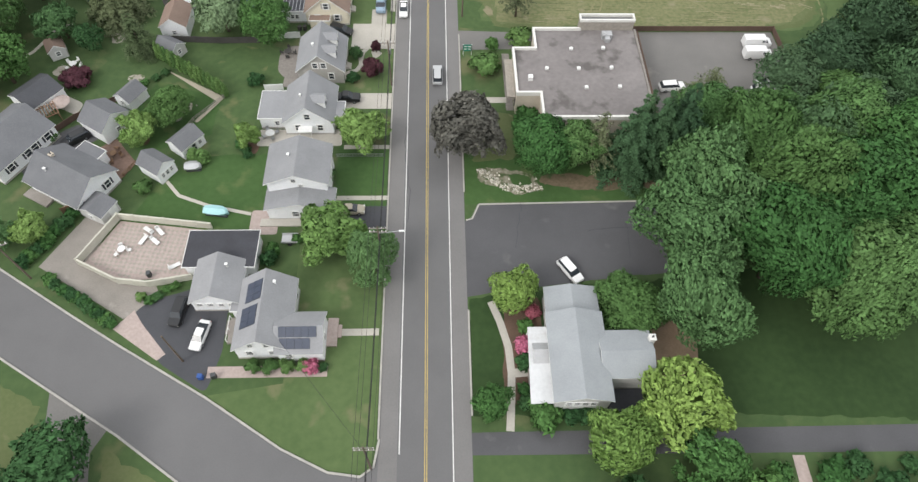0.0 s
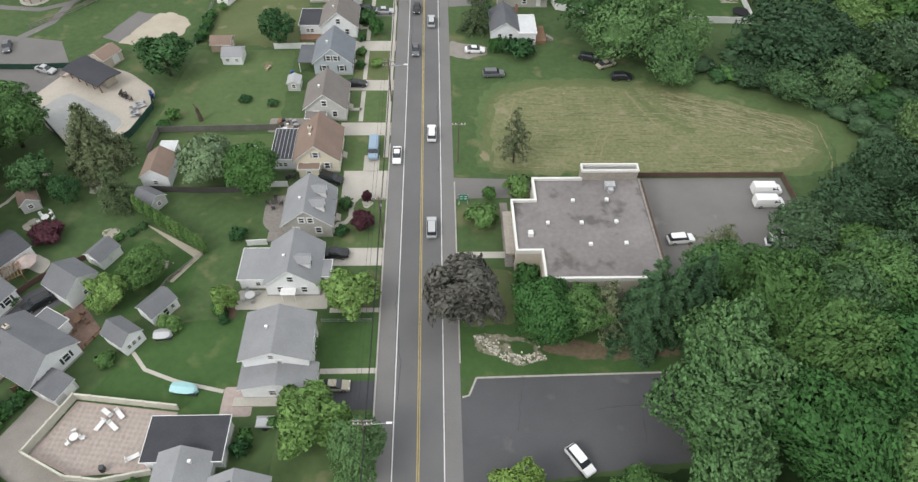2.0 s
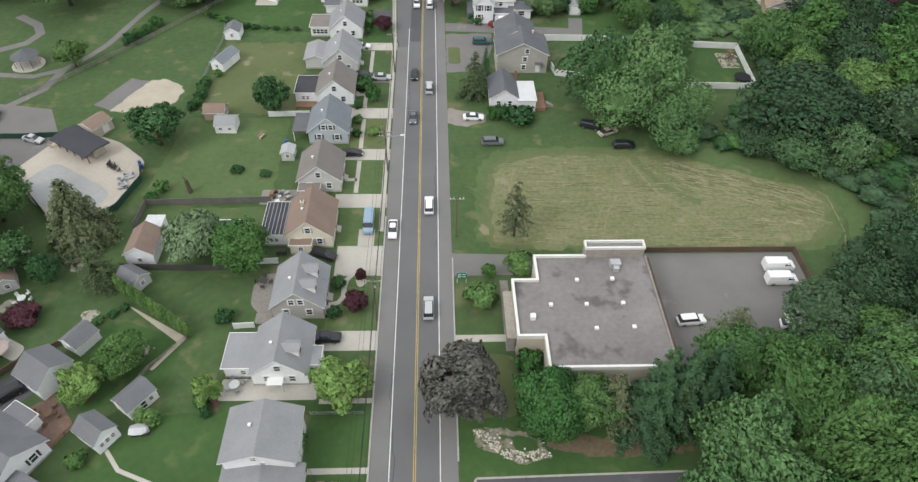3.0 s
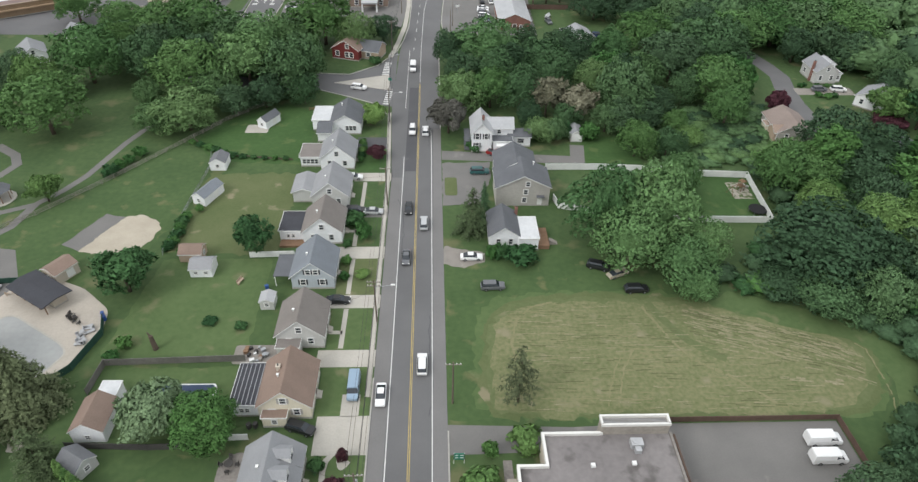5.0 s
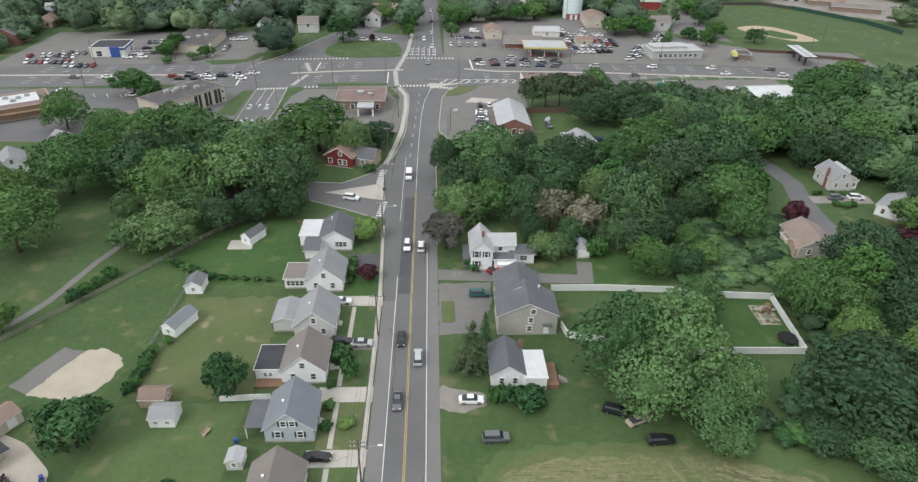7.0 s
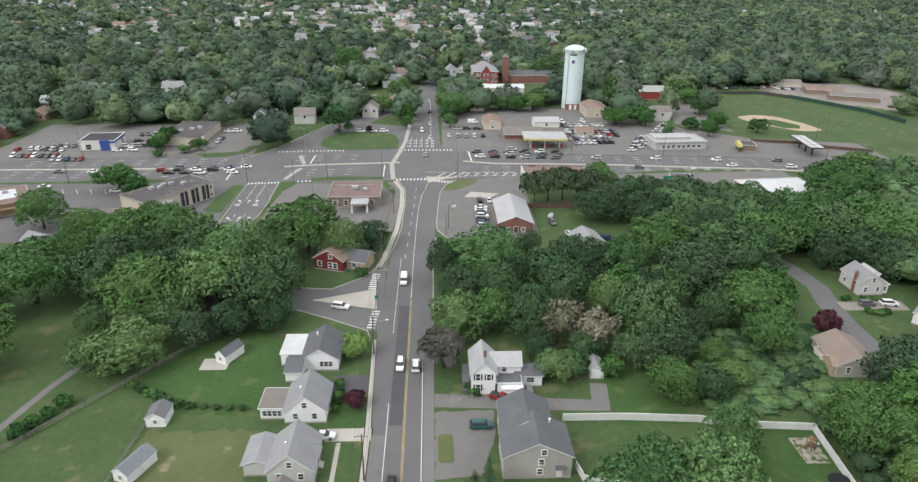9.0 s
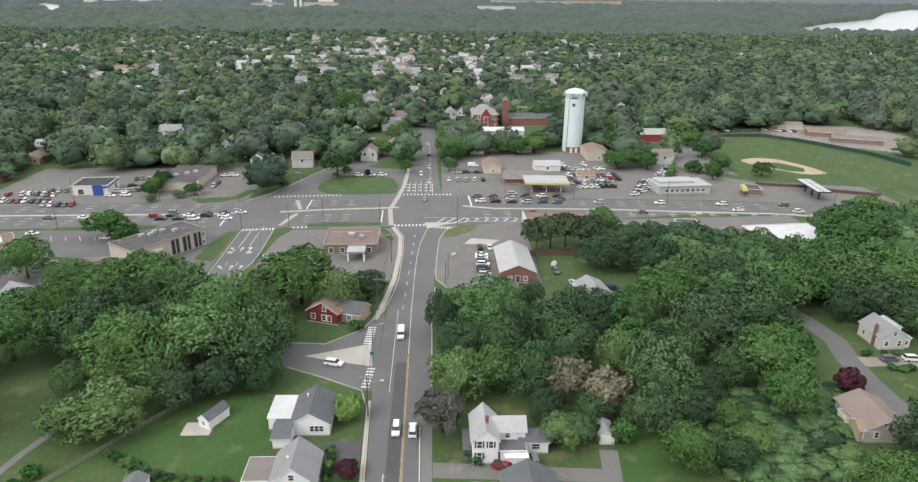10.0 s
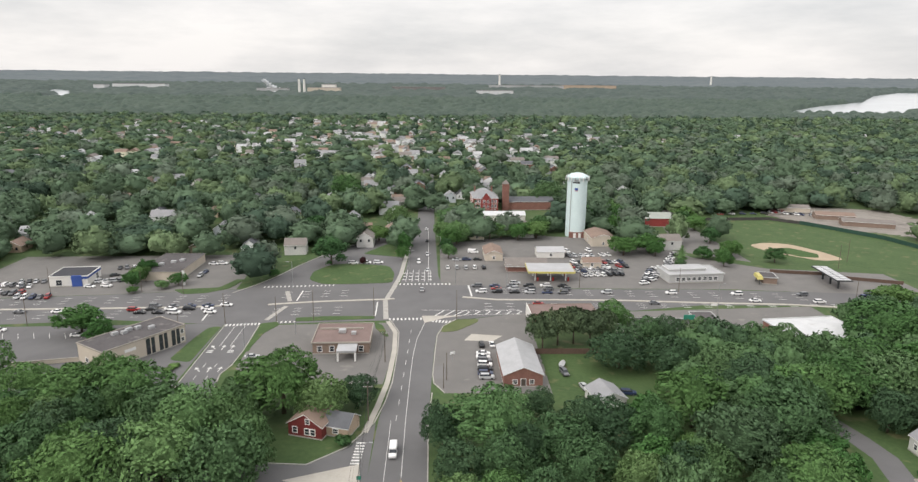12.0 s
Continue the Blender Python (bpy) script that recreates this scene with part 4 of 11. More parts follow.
patch("grass_island", [(-51.3, 391.5), (-51.6, 403.8), (-45.3, 416), (-35.5, 418.5), (-16.2, 413.7), (-12.9, 400.5), (-13.2, 386.4), (-31.2, 384.4), (-44.1, 384.4)], 0.16, "lawn_mid", "mown grass island with kerb between the roads", "grass island", 3.0)
patch("grass_island", [(-31.4, 437.5), (-15.8, 432), (-9.6, 430), (-8.0, 470), (-19, 461)], 0.14, "lawn_mid", "mown grass corner with kerb beside the street", "grass island", 2.0)
patch("north_verge", [(-106.5, 377), (-100.4, 370.8), (-91.2, 372.2), (-83.4, 378.5), (-80, 392), (-84, 392), (-88, 380)], 0.12, "lawn_mid", "mown grass verge before the shops", "verge", 1.0)
curb([(-80.2, 372.2), (-72.8, 384.2), (-67.5, 395.2), (-61.7, 411.2), (-56.2, 425.2), (-48.2, 441.2), (-39.7, 455.2), (-22.2, 476.2)], 0.4)
patch("north_verge", [(-75, 383), (-68.6, 395), (-62.6, 411.4), (-57.2, 425.4), (-49.2, 441.4), (-41, 456), (-46, 458), (-56, 442), (-64, 426), (-70, 412), (-80, 398)], 0.10, "lawn_mid", "mown grass slope beside the slip lane", "verge", 1.0)

# lots and pads
patch("parking_lot", [(4.0, 46.3), (21, 48.6), (30.8, 49.8), (36, 50), (36, 63.8), (6.5, 63.3), (5.2, 60.5), (4.0, 60.2)], 0.012, "asphalt_dark", "dark asphalt car park with cracks", "car park")
patch("driveway", [(4.1, 22.7), (70, 22.2), (120, 24), (120, 27.6), (65.5, 25.9), (4.1, 25.7)], 0.012, "asphalt_dark", "long dark asphalt driveway", "driveway")
patch("rear_car_park", [(37.3, 80), (68, 80), (67.4, 105.8), (37.3, 105.8)], 0.012, "asphalt_old", "grey asphalt rear car park", "car park")
patch("entrance_drive", [(4.0, 100.6), (18, 100.9), (26.7, 102.8), (37.4, 103.2), (37.4, 105.9), (24, 105.4), (4.0, 106.2)], 0.014, "asphalt_old", "grey asphalt drive beside the flat-roofed building", "driveway")
patch("front_pavement", rect(12.3, 13.7, 84.5, 99.5), 0.044, "paver_grey", "concrete pavement before the flat-roofed building", "pavement")
patch("front_path", rect(4.0, 12.5, 86.4, 87.8), 0.05, "concrete", "concrete path to the street", "path")
patch("dry_margin", [(13, 136), (9, 128), (8.6, 111), (11, 107), (40, 106.6), (70, 106.8), (78, 108.5), (83, 119), (81.5, 126), (70, 131.5), (50, 137), (30, 138)], 0.0075, "lawn_fresh", "yellow-green grass round the hay field", "field", 3.0)
HAY = [(17.5, 133.5), (13.0, 128), (11.5, 112.5), (14, 108.2), (66, 108.2), (74.5, 110), (79.5, 119), (78.7, 123.6), (70.5, 128), (60, 131), (49.4, 133.8), (30, 135)]
for d, z in ((2.4, 0.0085), (1.0, 0.0095)):
    pts = []
    for x, y in HAY:
        v = Vector((x - 46, (y - 121) * 2.4)).normalized()
        pts.append((x + d * v.x, max(106.9, y + d * v.y)))
    patch("field_edge", pts, z, "hay_margin" if d < 2 else "lawn_dry", "thin yellowing grass at the field's edge", "field", 3.0)
patch("hay_field", [(17.5, 133.5), (13.0, 128), (11.5, 112.5), (14, 107.6), (66, 107.4), (74.5, 110), (79.5, 119), (78.7, 123.6), (70.5, 128), (60, 131), (49.4, 133.8), (30, 135)],
      0.010, "hay_field", "dry mown field with yellow hay stubble", "field", 3.0)
hay = bpy.data.objects["hay_field"]
SW = random.Random(17)
# the strip left standing greener across the field, and the wheel tracks
part("grass_strip", B().strip([(43.6, 134.2), (45.0, 130.4), (46.6, 127.2), (48.6, 124.0), (51.2, 121.4), (54.2, 119.4)], 1.7, -0.05, 0.0135).mesh("grass_strip", "hay_margin"), hay, "greener uncut strip across the field")
tracks = B()
for pts, w in (([(42.2, 133.0), (44.0, 128.0), (45.6, 123.8), (48.0, 119.4)], 0.5), ([(48.2, 119.2), (50.6, 117.5), (53.0, 115.9), (56.0, 112.8), (59.2, 109.6)], 0.7), ([(79.0, 123.3), (80.6, 121.4), (80.4, 117.6), (80.2, 114.2)], 0.30),
               ([(80.1, 113.4), (79.7, 110.4), (78.6, 108.0)], 0.24), ([(16.6, 118), (16.0, 124), (17.4, 129.6), (20.4, 133.2), (25, 134.6)], 0.55), ([(36.6, 122.5), (33.6, 117.5), (31.6, 112.5), (30.8, 109.5)], 0.4), ([(37.8, 121.8), (35.0, 117), (33.2, 112), (32.4, 109.5)], 0.4)):
    for p, q in zip(pts, pts[1:]):
        for u in (0.0, 0.25, 0.5, 0.75):
            a, b = Vector(p).lerp(Vector(q), u), Vector(p).lerp(Vector(q), u + 0.25)
            if SW.random() < 0.85:
                tracks.strip([(a.x + SW.uniform(-.12, .12), a.y + SW.uniform(-.12, .12)), (b.x + SW.uniform(-.12, .12), b.y + SW.uniform(-.12, .12))], w * SW.uniform(0.5, 1.2), -0.05, 0.034 + SW.uniform(0, 0.002))
part("wheel_tracks", tracks.mesh("wheel_tracks", "hay_track"), hay, "pale wheel tracks in the mown grass")
MOWN = [(16, 134), (13.4, 122), (14.4, 108.6), (66, 107.9), (75, 108.6), (79.4, 113), (79.6, 121), (72, 125.6), (61, 130.2), (52, 132.4), (48, 132.8), (30, 134.4)]


def within(poly, x, y):
    c = False
    for (x0, y0), (x1, y1) in zip(poly, poly[1:] + poly[:1]):
        if (y0 > y) != (y1 > y) and x < (x1 - x0) * (y - y0) / (y1 - y0) + x0:
            c = not c
    return c


def wedge_depth(x, y):
    """How far a point lies inside the last-mown wedge along the north-east edge; negative outside it."""
    return 132.6 - 0.345 * (x - 51) - y if x > 50 - 0.2 * (132 - y) else -1.0


SWATH = {"straw": B(), "hay_track": B(), "hay_shade": B()}


def swath(x, y, ln, w, d, kind):
    """One short tapered tuft of cut hay."""
    c, s_ = math.cos(d), math.sin(d)
    if within(MOWN, x - c * ln / 2, y - s_ * ln / 2) and within(MOWN, x + c * ln / 2, y + s_ * ln / 2):
        k, off = SW.uniform(-.15, .15), SW.uniform(-.1, .1)
        b, z = SWATH[kind], 0.018 + SW.uniform(0, 0.014)
        b.strip([(x - c * ln / 2, y - s_ * ln / 2), (x + c * ln * k - s_ * off, y + s_ * ln * k + c * off)], w, -0.05, z)
        b.strip([(x + c * ln * k - s_ * off, y + s_ * ln * k + c * off), (x + c * ln / 2, y + s_ * ln / 2)], w * 0.7, -0.05, z + 0.001)


for r in range(56):
    x, y = 14.0, 108.5 + 0.46 * r
    while x < 79:
        ln = SW.uniform(0.8, 3.6)
        thick = 0.5 + 0.9 * noise.noise(Vector((x * 0.06, y * 0.10, 4.0)))
        yy = y + 0.25 * math.sin(x * 0.13 + r) + SW.uniform(-.15, .15)
        if wedge_depth(x, yy) < 0 or wedge_depth(x, yy) > 9.5:
            if SW.random() < thick:
                swath(x, yy, ln, SW.uniform(0.08, 0.24), radians(SW.uniform(-5, 3)), SW.choice(("hay_track", "hay_track", "straw", "hay_shade", "hay_shade")))
        x += ln * 0.8 + SW.uniform(0.2, 2.2)
for r in range(27):
    u = 0.0
    while u < 29:
        ln, dep = SW.uniform(0.7, 3.0), 0.3 + 0.35 * r + SW.uniform(-.15, .15)
        x = 50.5 + u * 0.945
        y = 132.6 - 0.345 * (x - 51) - dep - 0.012 * max(0.0, x - 68) ** 2
        if SW.random() < 1.0 - 0.028 * r:
            swath(x, y, ln, SW.uniform(0.12, 0.34), radians(-19 - 1.6 * max(0.0, x - 68) + SW.uniform(-6, 6)), SW.choice(("straw", "straw", "straw", "hay_shade", "hay_shade")))
        u += ln * 0.75 + SW.uniform(0.0, 0.8)
for x, y in ((64.4, 114.4), (65.6, 114.8), (66.4, 114.2), (70.6, 113.9), (71.6, 113.5), (72.2, 114.2)):
    swath(x, y, SW.uniform(1.2, 2.2), SW.uniform(0.4, 0.7), radians(-10), "straw")
for kind, b in SWATH.items():
    tagged(part("cut_hay", b.mesh("cut_hay", kind), hay, "dry cut hay lying in broken rows"), "dry cut hay lying in broken rows", "", "", "stuff")
patch("field_margin", [(55.5, 133.6), (58.6, 131.7), (62, 130.4), (70, 126.6), (78.6, 124.2), (81.6, 121), (81.6, 113.5), (79.4, 108.4), (84, 107), (88, 118), (84.6, 127.5), (73, 132.6), (61, 137.4)], 0.012, "lawn_fresh", "fresh uncut grass between the field and the wood", "field")
BED = [(6.0, 71.0), (10.4, 71.1), (12.6, 70.6), (16.2, 69.6), (17.4, 66.4), (13.2, 65.5), (10.3, 66.6), (6.4, 68.4)]
patch("stone_bed", BED, 0.03, "weedy_rubble", "weedy bed with scattered rubble", "garden bed", 0.8)
patch("weedy_bed", [(11.6, 69.9), (15.4, 69.2), (16.0, 67.2), (13.6, 66.8), (12.0, 68.0)], 0.04, "lawn_dark", "weedy patch inside the stone bed", "garden bed", 0.7)
RK = random.Random(31)
rocks = B()
while len(rocks.v) < 260 * 10:
    x, y = RK.uniform(5.8, 17.6), RK.uniform(65.4, 71.2)
    lower = within([(6.0, 70.8), (10.4, 66.5), (13.2, 65.5), (17.4, 66.4), (17.0, 67.6), (13.2, 67.2), (10.6, 68.2), (7.6, 70.9)], x, y)
    if not (lower or within(BED, x, y) and RK.random() < 0.06):
        continue
    q = RK.uniform(0.07, 0.22)
    rocks.tube((x, y, 0), (x + RK.gauss(0, .03), y + RK.gauss(0, .03), q * 0.7 + 0.05), q, q * 0.55, 5)
tagged(part("edging_stones", rocks.mesh("edging_stones", "rubble"), None), "loose pale stones edging a weedy bed", "stones", "", "stuff")
patch("bare_soil", [(17.2, 69.7), (24.0, 69.4), (34, 69.0), (38, 70.0), (38, 66.8), (30.2, 66.2), (25.4, 66.4), (17.6, 67.6)], 0.0085, "root_soil", "brown bare soil under the trees", "soil", 1.0)
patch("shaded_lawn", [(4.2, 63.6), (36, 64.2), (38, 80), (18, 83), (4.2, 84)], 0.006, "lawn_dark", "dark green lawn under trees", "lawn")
patch("side_lawn", [(6.0, 72.4), (12.4, 73.0), (15.6, 76), (13.0, 84.0), (5.0, 84.0)], 0.010, "lawn_dry", "olive dry lawn before the flat-roofed building", "lawn", 1.0)
patch("side_lawn", [(-64, 35), (-54.5, 30), (-53, 22), (-54, 6), (-70, 6)], 0.006, "lawn_dry", "dry yellowish lawn beside the street", "lawn")
patch("side_lawn", [(-44, 24), (-35, 19), (-22, 8), (-45, 6)], 0.006, "lawn_dry", "dry yellowish lawn beside the street", "lawn")
patch("brick_path", [(46.5, 12), (48.6, 12), (48.4, 22), (46.8, 22)], 0.03, "paver_pink", "worn brick path in the garden", "path")
patch("shaded_lawn", [(4.3, 28), (35, 28), (70, 26.5), (110, 28), (110, 60), (36, 49), (20, 47.8), (4.3, 45.8)], 0.006, "lawn_lush_shade", "lush green lawn beside the house, tree shade painted in", "lawn")
patch("bare_soil", [(29, 34), (36, 33), (38, 38), (35, 42), (29, 41)], 0.012, "bare_earth", "brown bare earth behind the house", "soil", 1.5)
patch("garden_bed", [(8.6, 29.5), (12.2, 29.5), (15.0, 40), (15.0, 46), (9.6, 46)], 0.03, "mulch", "mulched flower bed before the porch", "garden bed", 1.0)
tagged(part("garden_path", B().strip([(9.3, 25.8), (9.7, 30), (10.0, 34), (9.8, 38), (8.8, 42), (7.6, 45.4)], 1.1, -0.05, 0.05).mesh("garden_path", "concrete"), None), "curved pale concrete garden path", "path", "", "structure")
tagged(part("garden_path", B().strip([(10.0, 34), (12.6, 34.2)], 1.3, -0.05, 0.048).mesh("garden_path", "concrete"), None), "short concrete path to the porch", "path", "", "structure")

# corner property
patch("paved_court", [(-61.5, 52.2), (-56.6, 62.1), (-51.7, 60.8), (-54.8, 52.2), (-48.9, 49.3), (-43.0, 48.8), (-41.5, 46.2), (-46.5, 43.2)], 0.014, "gravel", "pale gravel court behind hedges", "courtyard")
patch("asphalt_drive", [(-45.4, 44.0), (-43, 46.4), (-40.5, 47), (-36.5, 48.4), (-31.5, 46), (-31.2, 38), (-32.5, 31.7), (-39.8, 36.2)], 0.016, "asphalt_black", "dark new asphalt driveway", "driveway", 1.2)
patch("paver_apron", [(-47.6, 41.6), (-45.2, 44.6), (-43.6, 42.4), (-39.2, 37.6), (-40.2, 36.6)], 0.02, "paver_pink", "pink paver apron beside the driveway", "pavement")
patch("patio_floor", [(-54.8, 52.6), (-51.2, 60.6), (-36.4, 58.6), (-37.2, 50.2), (-48.3, 49.6)], 0.03, "paver_pink", "pink chequered paver patio", "patio")
patch("paver_walk", rect(-32.8, -16.0, 33.9, 35.6), 0.02, "paver_pink", "pink paver strip along the house", "path")
patch("front_walk", rect(-15.8, -9.0, 40.1, 41.2), 0.03, "concrete", "concrete walk from the porch to the street", "path")
patch("corner_lawn", [(-32.2, 31.4), (-21.2, 24.2), (-14.8, 21.1), (-10.6, 20.6), (-9.2, 21.8), (-8.7, 26), (-8.7, 56), (-22, 56), (-22, 33)], 0.006, "lawn_fresh", "green mown lawn on the corner", "lawn")

# row of street yards: walks and drives
DR = (("driveway", (-17.6, -8.5, 58.6, 63.2), "asphalt_black", "dark asphalt driveway beside the house"),
      ("driveway", (-17.5, -8.4, 85.0, 88.9), "concrete", "pale concrete driveway beside the house"),
      ("driveway", (-17.0, -8.3, 100.9, 108.2), "concrete", "wide pale concrete driveway"),
      ("driveway", (-13.4, -10.4, 108.1, 112.6), "concrete", "pale concrete parking strip"),
      ("driveway", (-18.8, -8.4, 118.6, 122.6), "concrete", "pale concrete driveway beside the house"),
      ("driveway", (-18.8, -8.4, 133.4, 137.1), "concrete", "pale concrete driveway beside the house"),
      ("driveway", (-18.8, -8.4, 148.4, 152.4), "concrete", "pale concrete driveway beside the house"),
      ("driveway", (-18.5, -8.4, 163.2, 166.8), "asphalt_old", "grey asphalt driveway beside the house"),
      ("driveway", (-17.6, -8.4, 178.4, 182.2), "concrete", "pale concrete driveway beside the house"),
      ("driveway", (-18.5, -9.9, 194.2, 200.4), "asphalt_dark", "dark asphalt driveway beside the house"))
for nm, r, mt, lb in DR:
    d = patch(nm, rect(*r), 0.02, mt, lb, "driveway")
for y0, y1, x in ((123, 133.2, -14.9), (137.4, 148.2, -15.0), (152.6, 162.8, -15.2), (167, 178, -14.8)):
    patch("yard_path", rect(x - 0.45, x + 0.45, y0, y1), 0.018, "concrete", "narrow concrete path along the front yard", "path")
for x0, x1, y in ((-17.0, -8.6, 64.9), (-16.6, -8.6, 75.9), (-17.4, -15.0, 127), (-17.4, -15.0, 143), (-17.6, -15.0, 158)):
    patch("yard_path", rect(x0, x1, y - 0.45, y + 0.45), 0.018, "concrete", "short concrete path to the front door", "path")
patch("sidewalk", [(-9.7, 112), (-8.75, 112), (-8.85, 180), (-10.3, 215), (-11.3, 215), (-9.9, 180)], 0.10, "concrete", "narrow pale concrete sidewalk", "pavement")
YARDS = ((56, 76, "lawn_dark"), (76, 85, "lawn_mid"), (89, 101, "lawn_fresh"), (108, 118.6, "lawn_fresh"), (122.6, 133.4, "lawn_fresh"),
         (137.1, 148.4, "lawn_dry"), (152.4, 163.2, "lawn_mid"), (166.8, 178.4, "lawn_mid"), (182.2, 194.2, "lawn_dark"), (200.4, 214, "lawn_mid"))
for y0, y1, mt in YARDS:
    patch("front_lawn", rect(-17.4, -9.8 if y0 > 110 else -8.7, y0, y1), 0.006, mt, "green mown lawn before the house", "lawn")
patch("back_lawn", [(-50.5, 59.5), (-28, 57.5), (-27, 74.5), (-41, 74), (-47, 68)], 0.006, "lawn_dark", "dark green back lawn", "lawn")
patch("back_lawn", [(-51, 74), (-40, 79), (-40, 88), (-52, 92), (-58, 82)], 0.006, "lawn_dark", "dark green garden lawn", "lawn")
tagged(part("garden_path", B().strip([(-45.6, 68.6), (-43, 65.6), (-38, 63.6), (-30.6, 61.8)], 0.6, -0.05, 0.026).mesh("garden_path", "concrete"), None), "curved pale garden path", "path", "", "structure")
patch("park_meadow", [(-110, 150), (-60, 148), (-54.5, 165), (-54.5, 186), (-66, 195), (-88, 165)], 0.005, "lawn_mid", "green mown meadow of the park", "lawn")
patch("dry_back_lawn", [(-54, 150), (-31, 150), (-31, 182), (-53.5, 182)], 0.006, "lawn_dry", "dry back lawn with worn stripes", "lawn")
patch("back_lawn", [(-62, 198), (-54, 188), (-31, 186), (-31, 214), (-40, 220), (-54, 212)], 0.006, "lawn_dark", "dark green back lawn", "lawn")
for x0, x1, y0, y1, mt, lb in ((-31.8, -17.0, 76.2, 80, "concrete", "concrete patio behind the house"), (-29.0, -26.2, 90.5, 93.0, "paver_grey", "grey paver patio behind the house"),
                              (-30.5, -26, 57.8, 62.5, "paver_pink", "brick patio beside the house"), (-33.5, -26, 119.6, 124, "gravel", "cluttered stone patio behind the house"),
                              (-49.7, -43.5, 203, 207.6, "concrete", "concrete pad beside the shed")):
    patch("patio", rect(x0, x1, y0, y1), 0.03, mt, lb, "patio", 0.5)

# club with pool, sand court, park paths
patch("pool_deck", [(-85.4, 129.6), (-70.8, 114.6), (-63.5, 115), (-60.6, 119), (-58.6, 127), (-59.6, 133.4), (-66.6, 139.6), (-72, 142), (-80, 141)], 0.06, "pool_deck", "pale tan concrete pool deck", "deck", 1.5)
patch("club_car_park", [(-110, 128), (-84, 128.5), (-80, 141), (-86, 152), (-110, 156)], 0.02, "asphalt_old", "grey asphalt car park", "car park")
patch("gravel_pad", [(-77.3, 153.6), (-72.1, 165.0), (-67.4, 163.6), (-68.0, 155.0), (-72.6, 151.4)], 0.02, "asphalt_old", "grey worn asphalt pad beside the sand court", "court")
patch("sand_court", [(-73.0, 151.2), (-70.4, 157.0), (-67.9, 163.2), (-64.5, 164.8), (-60.4, 163.0), (-58.6, 160.2), (-58.6, 155.6), (-61.3, 151.2), (-64.6, 149.4)], 0.04, "sand", "pale sand court in the park", "court", 1.2)
for z, (pts, w) in enumerate((([(-120, 170), (-105, 166.5), (-95.9, 165.6), (-89.7, 168.8), (-85.8, 174.8), (-83.0, 181.3), (-81.2, 189.7), (-79.5, 197.3), (-76, 208), (-70, 222)], 1.8), ([(-112, 176), (-104, 181.4), (-102.4, 186.4), (-105, 191), (-112, 196)], 2.4),
               ([(-89.7, 168.8), (-91, 160), (-97, 152)], 2.0))):
    tagged(part("park_path", B().strip(pts, w, -0.05, 0.03 + 0.005 * z).mesh("park_path", "asphalt_old"), None), "winding grey asphalt park path", "path", "", "structure")

# right side yards
patch("gravel_drive", [(4.0, 168), (13, 168.5), (16.2, 180), (16.2, 187.5), (4.0, 187)], 0.015, "asphalt_old", "worn asphalt forecourt of the grey house", "driveway")
patch("driveway", [(4.0, 188.6), (30, 187), (41, 186.6), (42.4, 196), (38.6, 196.4), (37.8, 190.4), (4.0, 193.2)], 0.017, "asphalt_old", "worn asphalt driveway to a garage", "driveway")
patch("verge_island", rect(4.6, 7.6, 172, 180), 0.05, "lawn_dry", "dry grass verge strip", "verge", 0.8)
patch("dirt_pull_off", [(4.0, 146), (9, 145.6), (12.6, 147), (12, 150.4), (4.0, 152.6)], 0.012, "gravel", "gravelly pull-off beside the road", "verge", 0.8)
patch("side_lawn", [(4.2, 107), (13, 107.5), (11.5, 113), (13, 128), (17, 134), (34, 136), (60, 133), (52, 147), (30, 150), (8, 146), (4.2, 145)], 0.006, "lawn_mid", "green lawn with tyre tracks", "lawn")
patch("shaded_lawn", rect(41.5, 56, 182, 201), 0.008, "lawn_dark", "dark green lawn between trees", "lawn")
patch("yard_lawn", [(58.6, 161), (79, 160.6), (80.4, 179.4), (64, 180.6), (58.6, 172)], 0.008, "lawn_dark", "fenced dark green yard", "lawn")
patch("play_sand", rect(74.4, 79.2, 170.2, 177.4), 0.04, "gravel_weedy", "weedy grey gravel pad of a play area", "play area")
tagged(part("lane", B().strip([(112.4, 190), (111.8, 200), (111.6, 212), (111.8, 222), (113.2, 232), (115.4, 241), (114.2, 250), (111.8, 260), (109.4, 272), (108, 285)], 6.4, -0.1, 0.015).mesh("lane", "asphalt"), None), "narrow asphalt lane between houses", "road", "", "structure")
tagged(part("lane", B().strip([(110.4, 194.6), (118, 197.4), (126, 196.6), (133, 193), (150, 186)], 5.6, -0.1, 0.013).mesh("lane", "asphalt_dark"), None), "narrow asphalt lane between houses", "road", "", "structure")
patch("driveway", [(115.6, 227.6), (120, 227.8), (134, 227.4), (134.4, 232.8), (121, 232.2), (116, 232.6)], 0.02, "gravel", "pale gravel drive before the white house", "driveway", 0.8)
patch("yard_lawn", [(116.4, 212), (122, 214), (136, 225), (134, 227), (120, 227.4), (115.4, 226)], 0.006, "lawn_mid", "mown lawn beside the lane", "lawn", 1.2)
patch("yard_lawn", [(117.8, 234), (134, 233.4), (150, 238), (150, 258), (119, 252)], 0.006, "lawn_mid", "mown lawn round the white house", "lawn", 1.2)

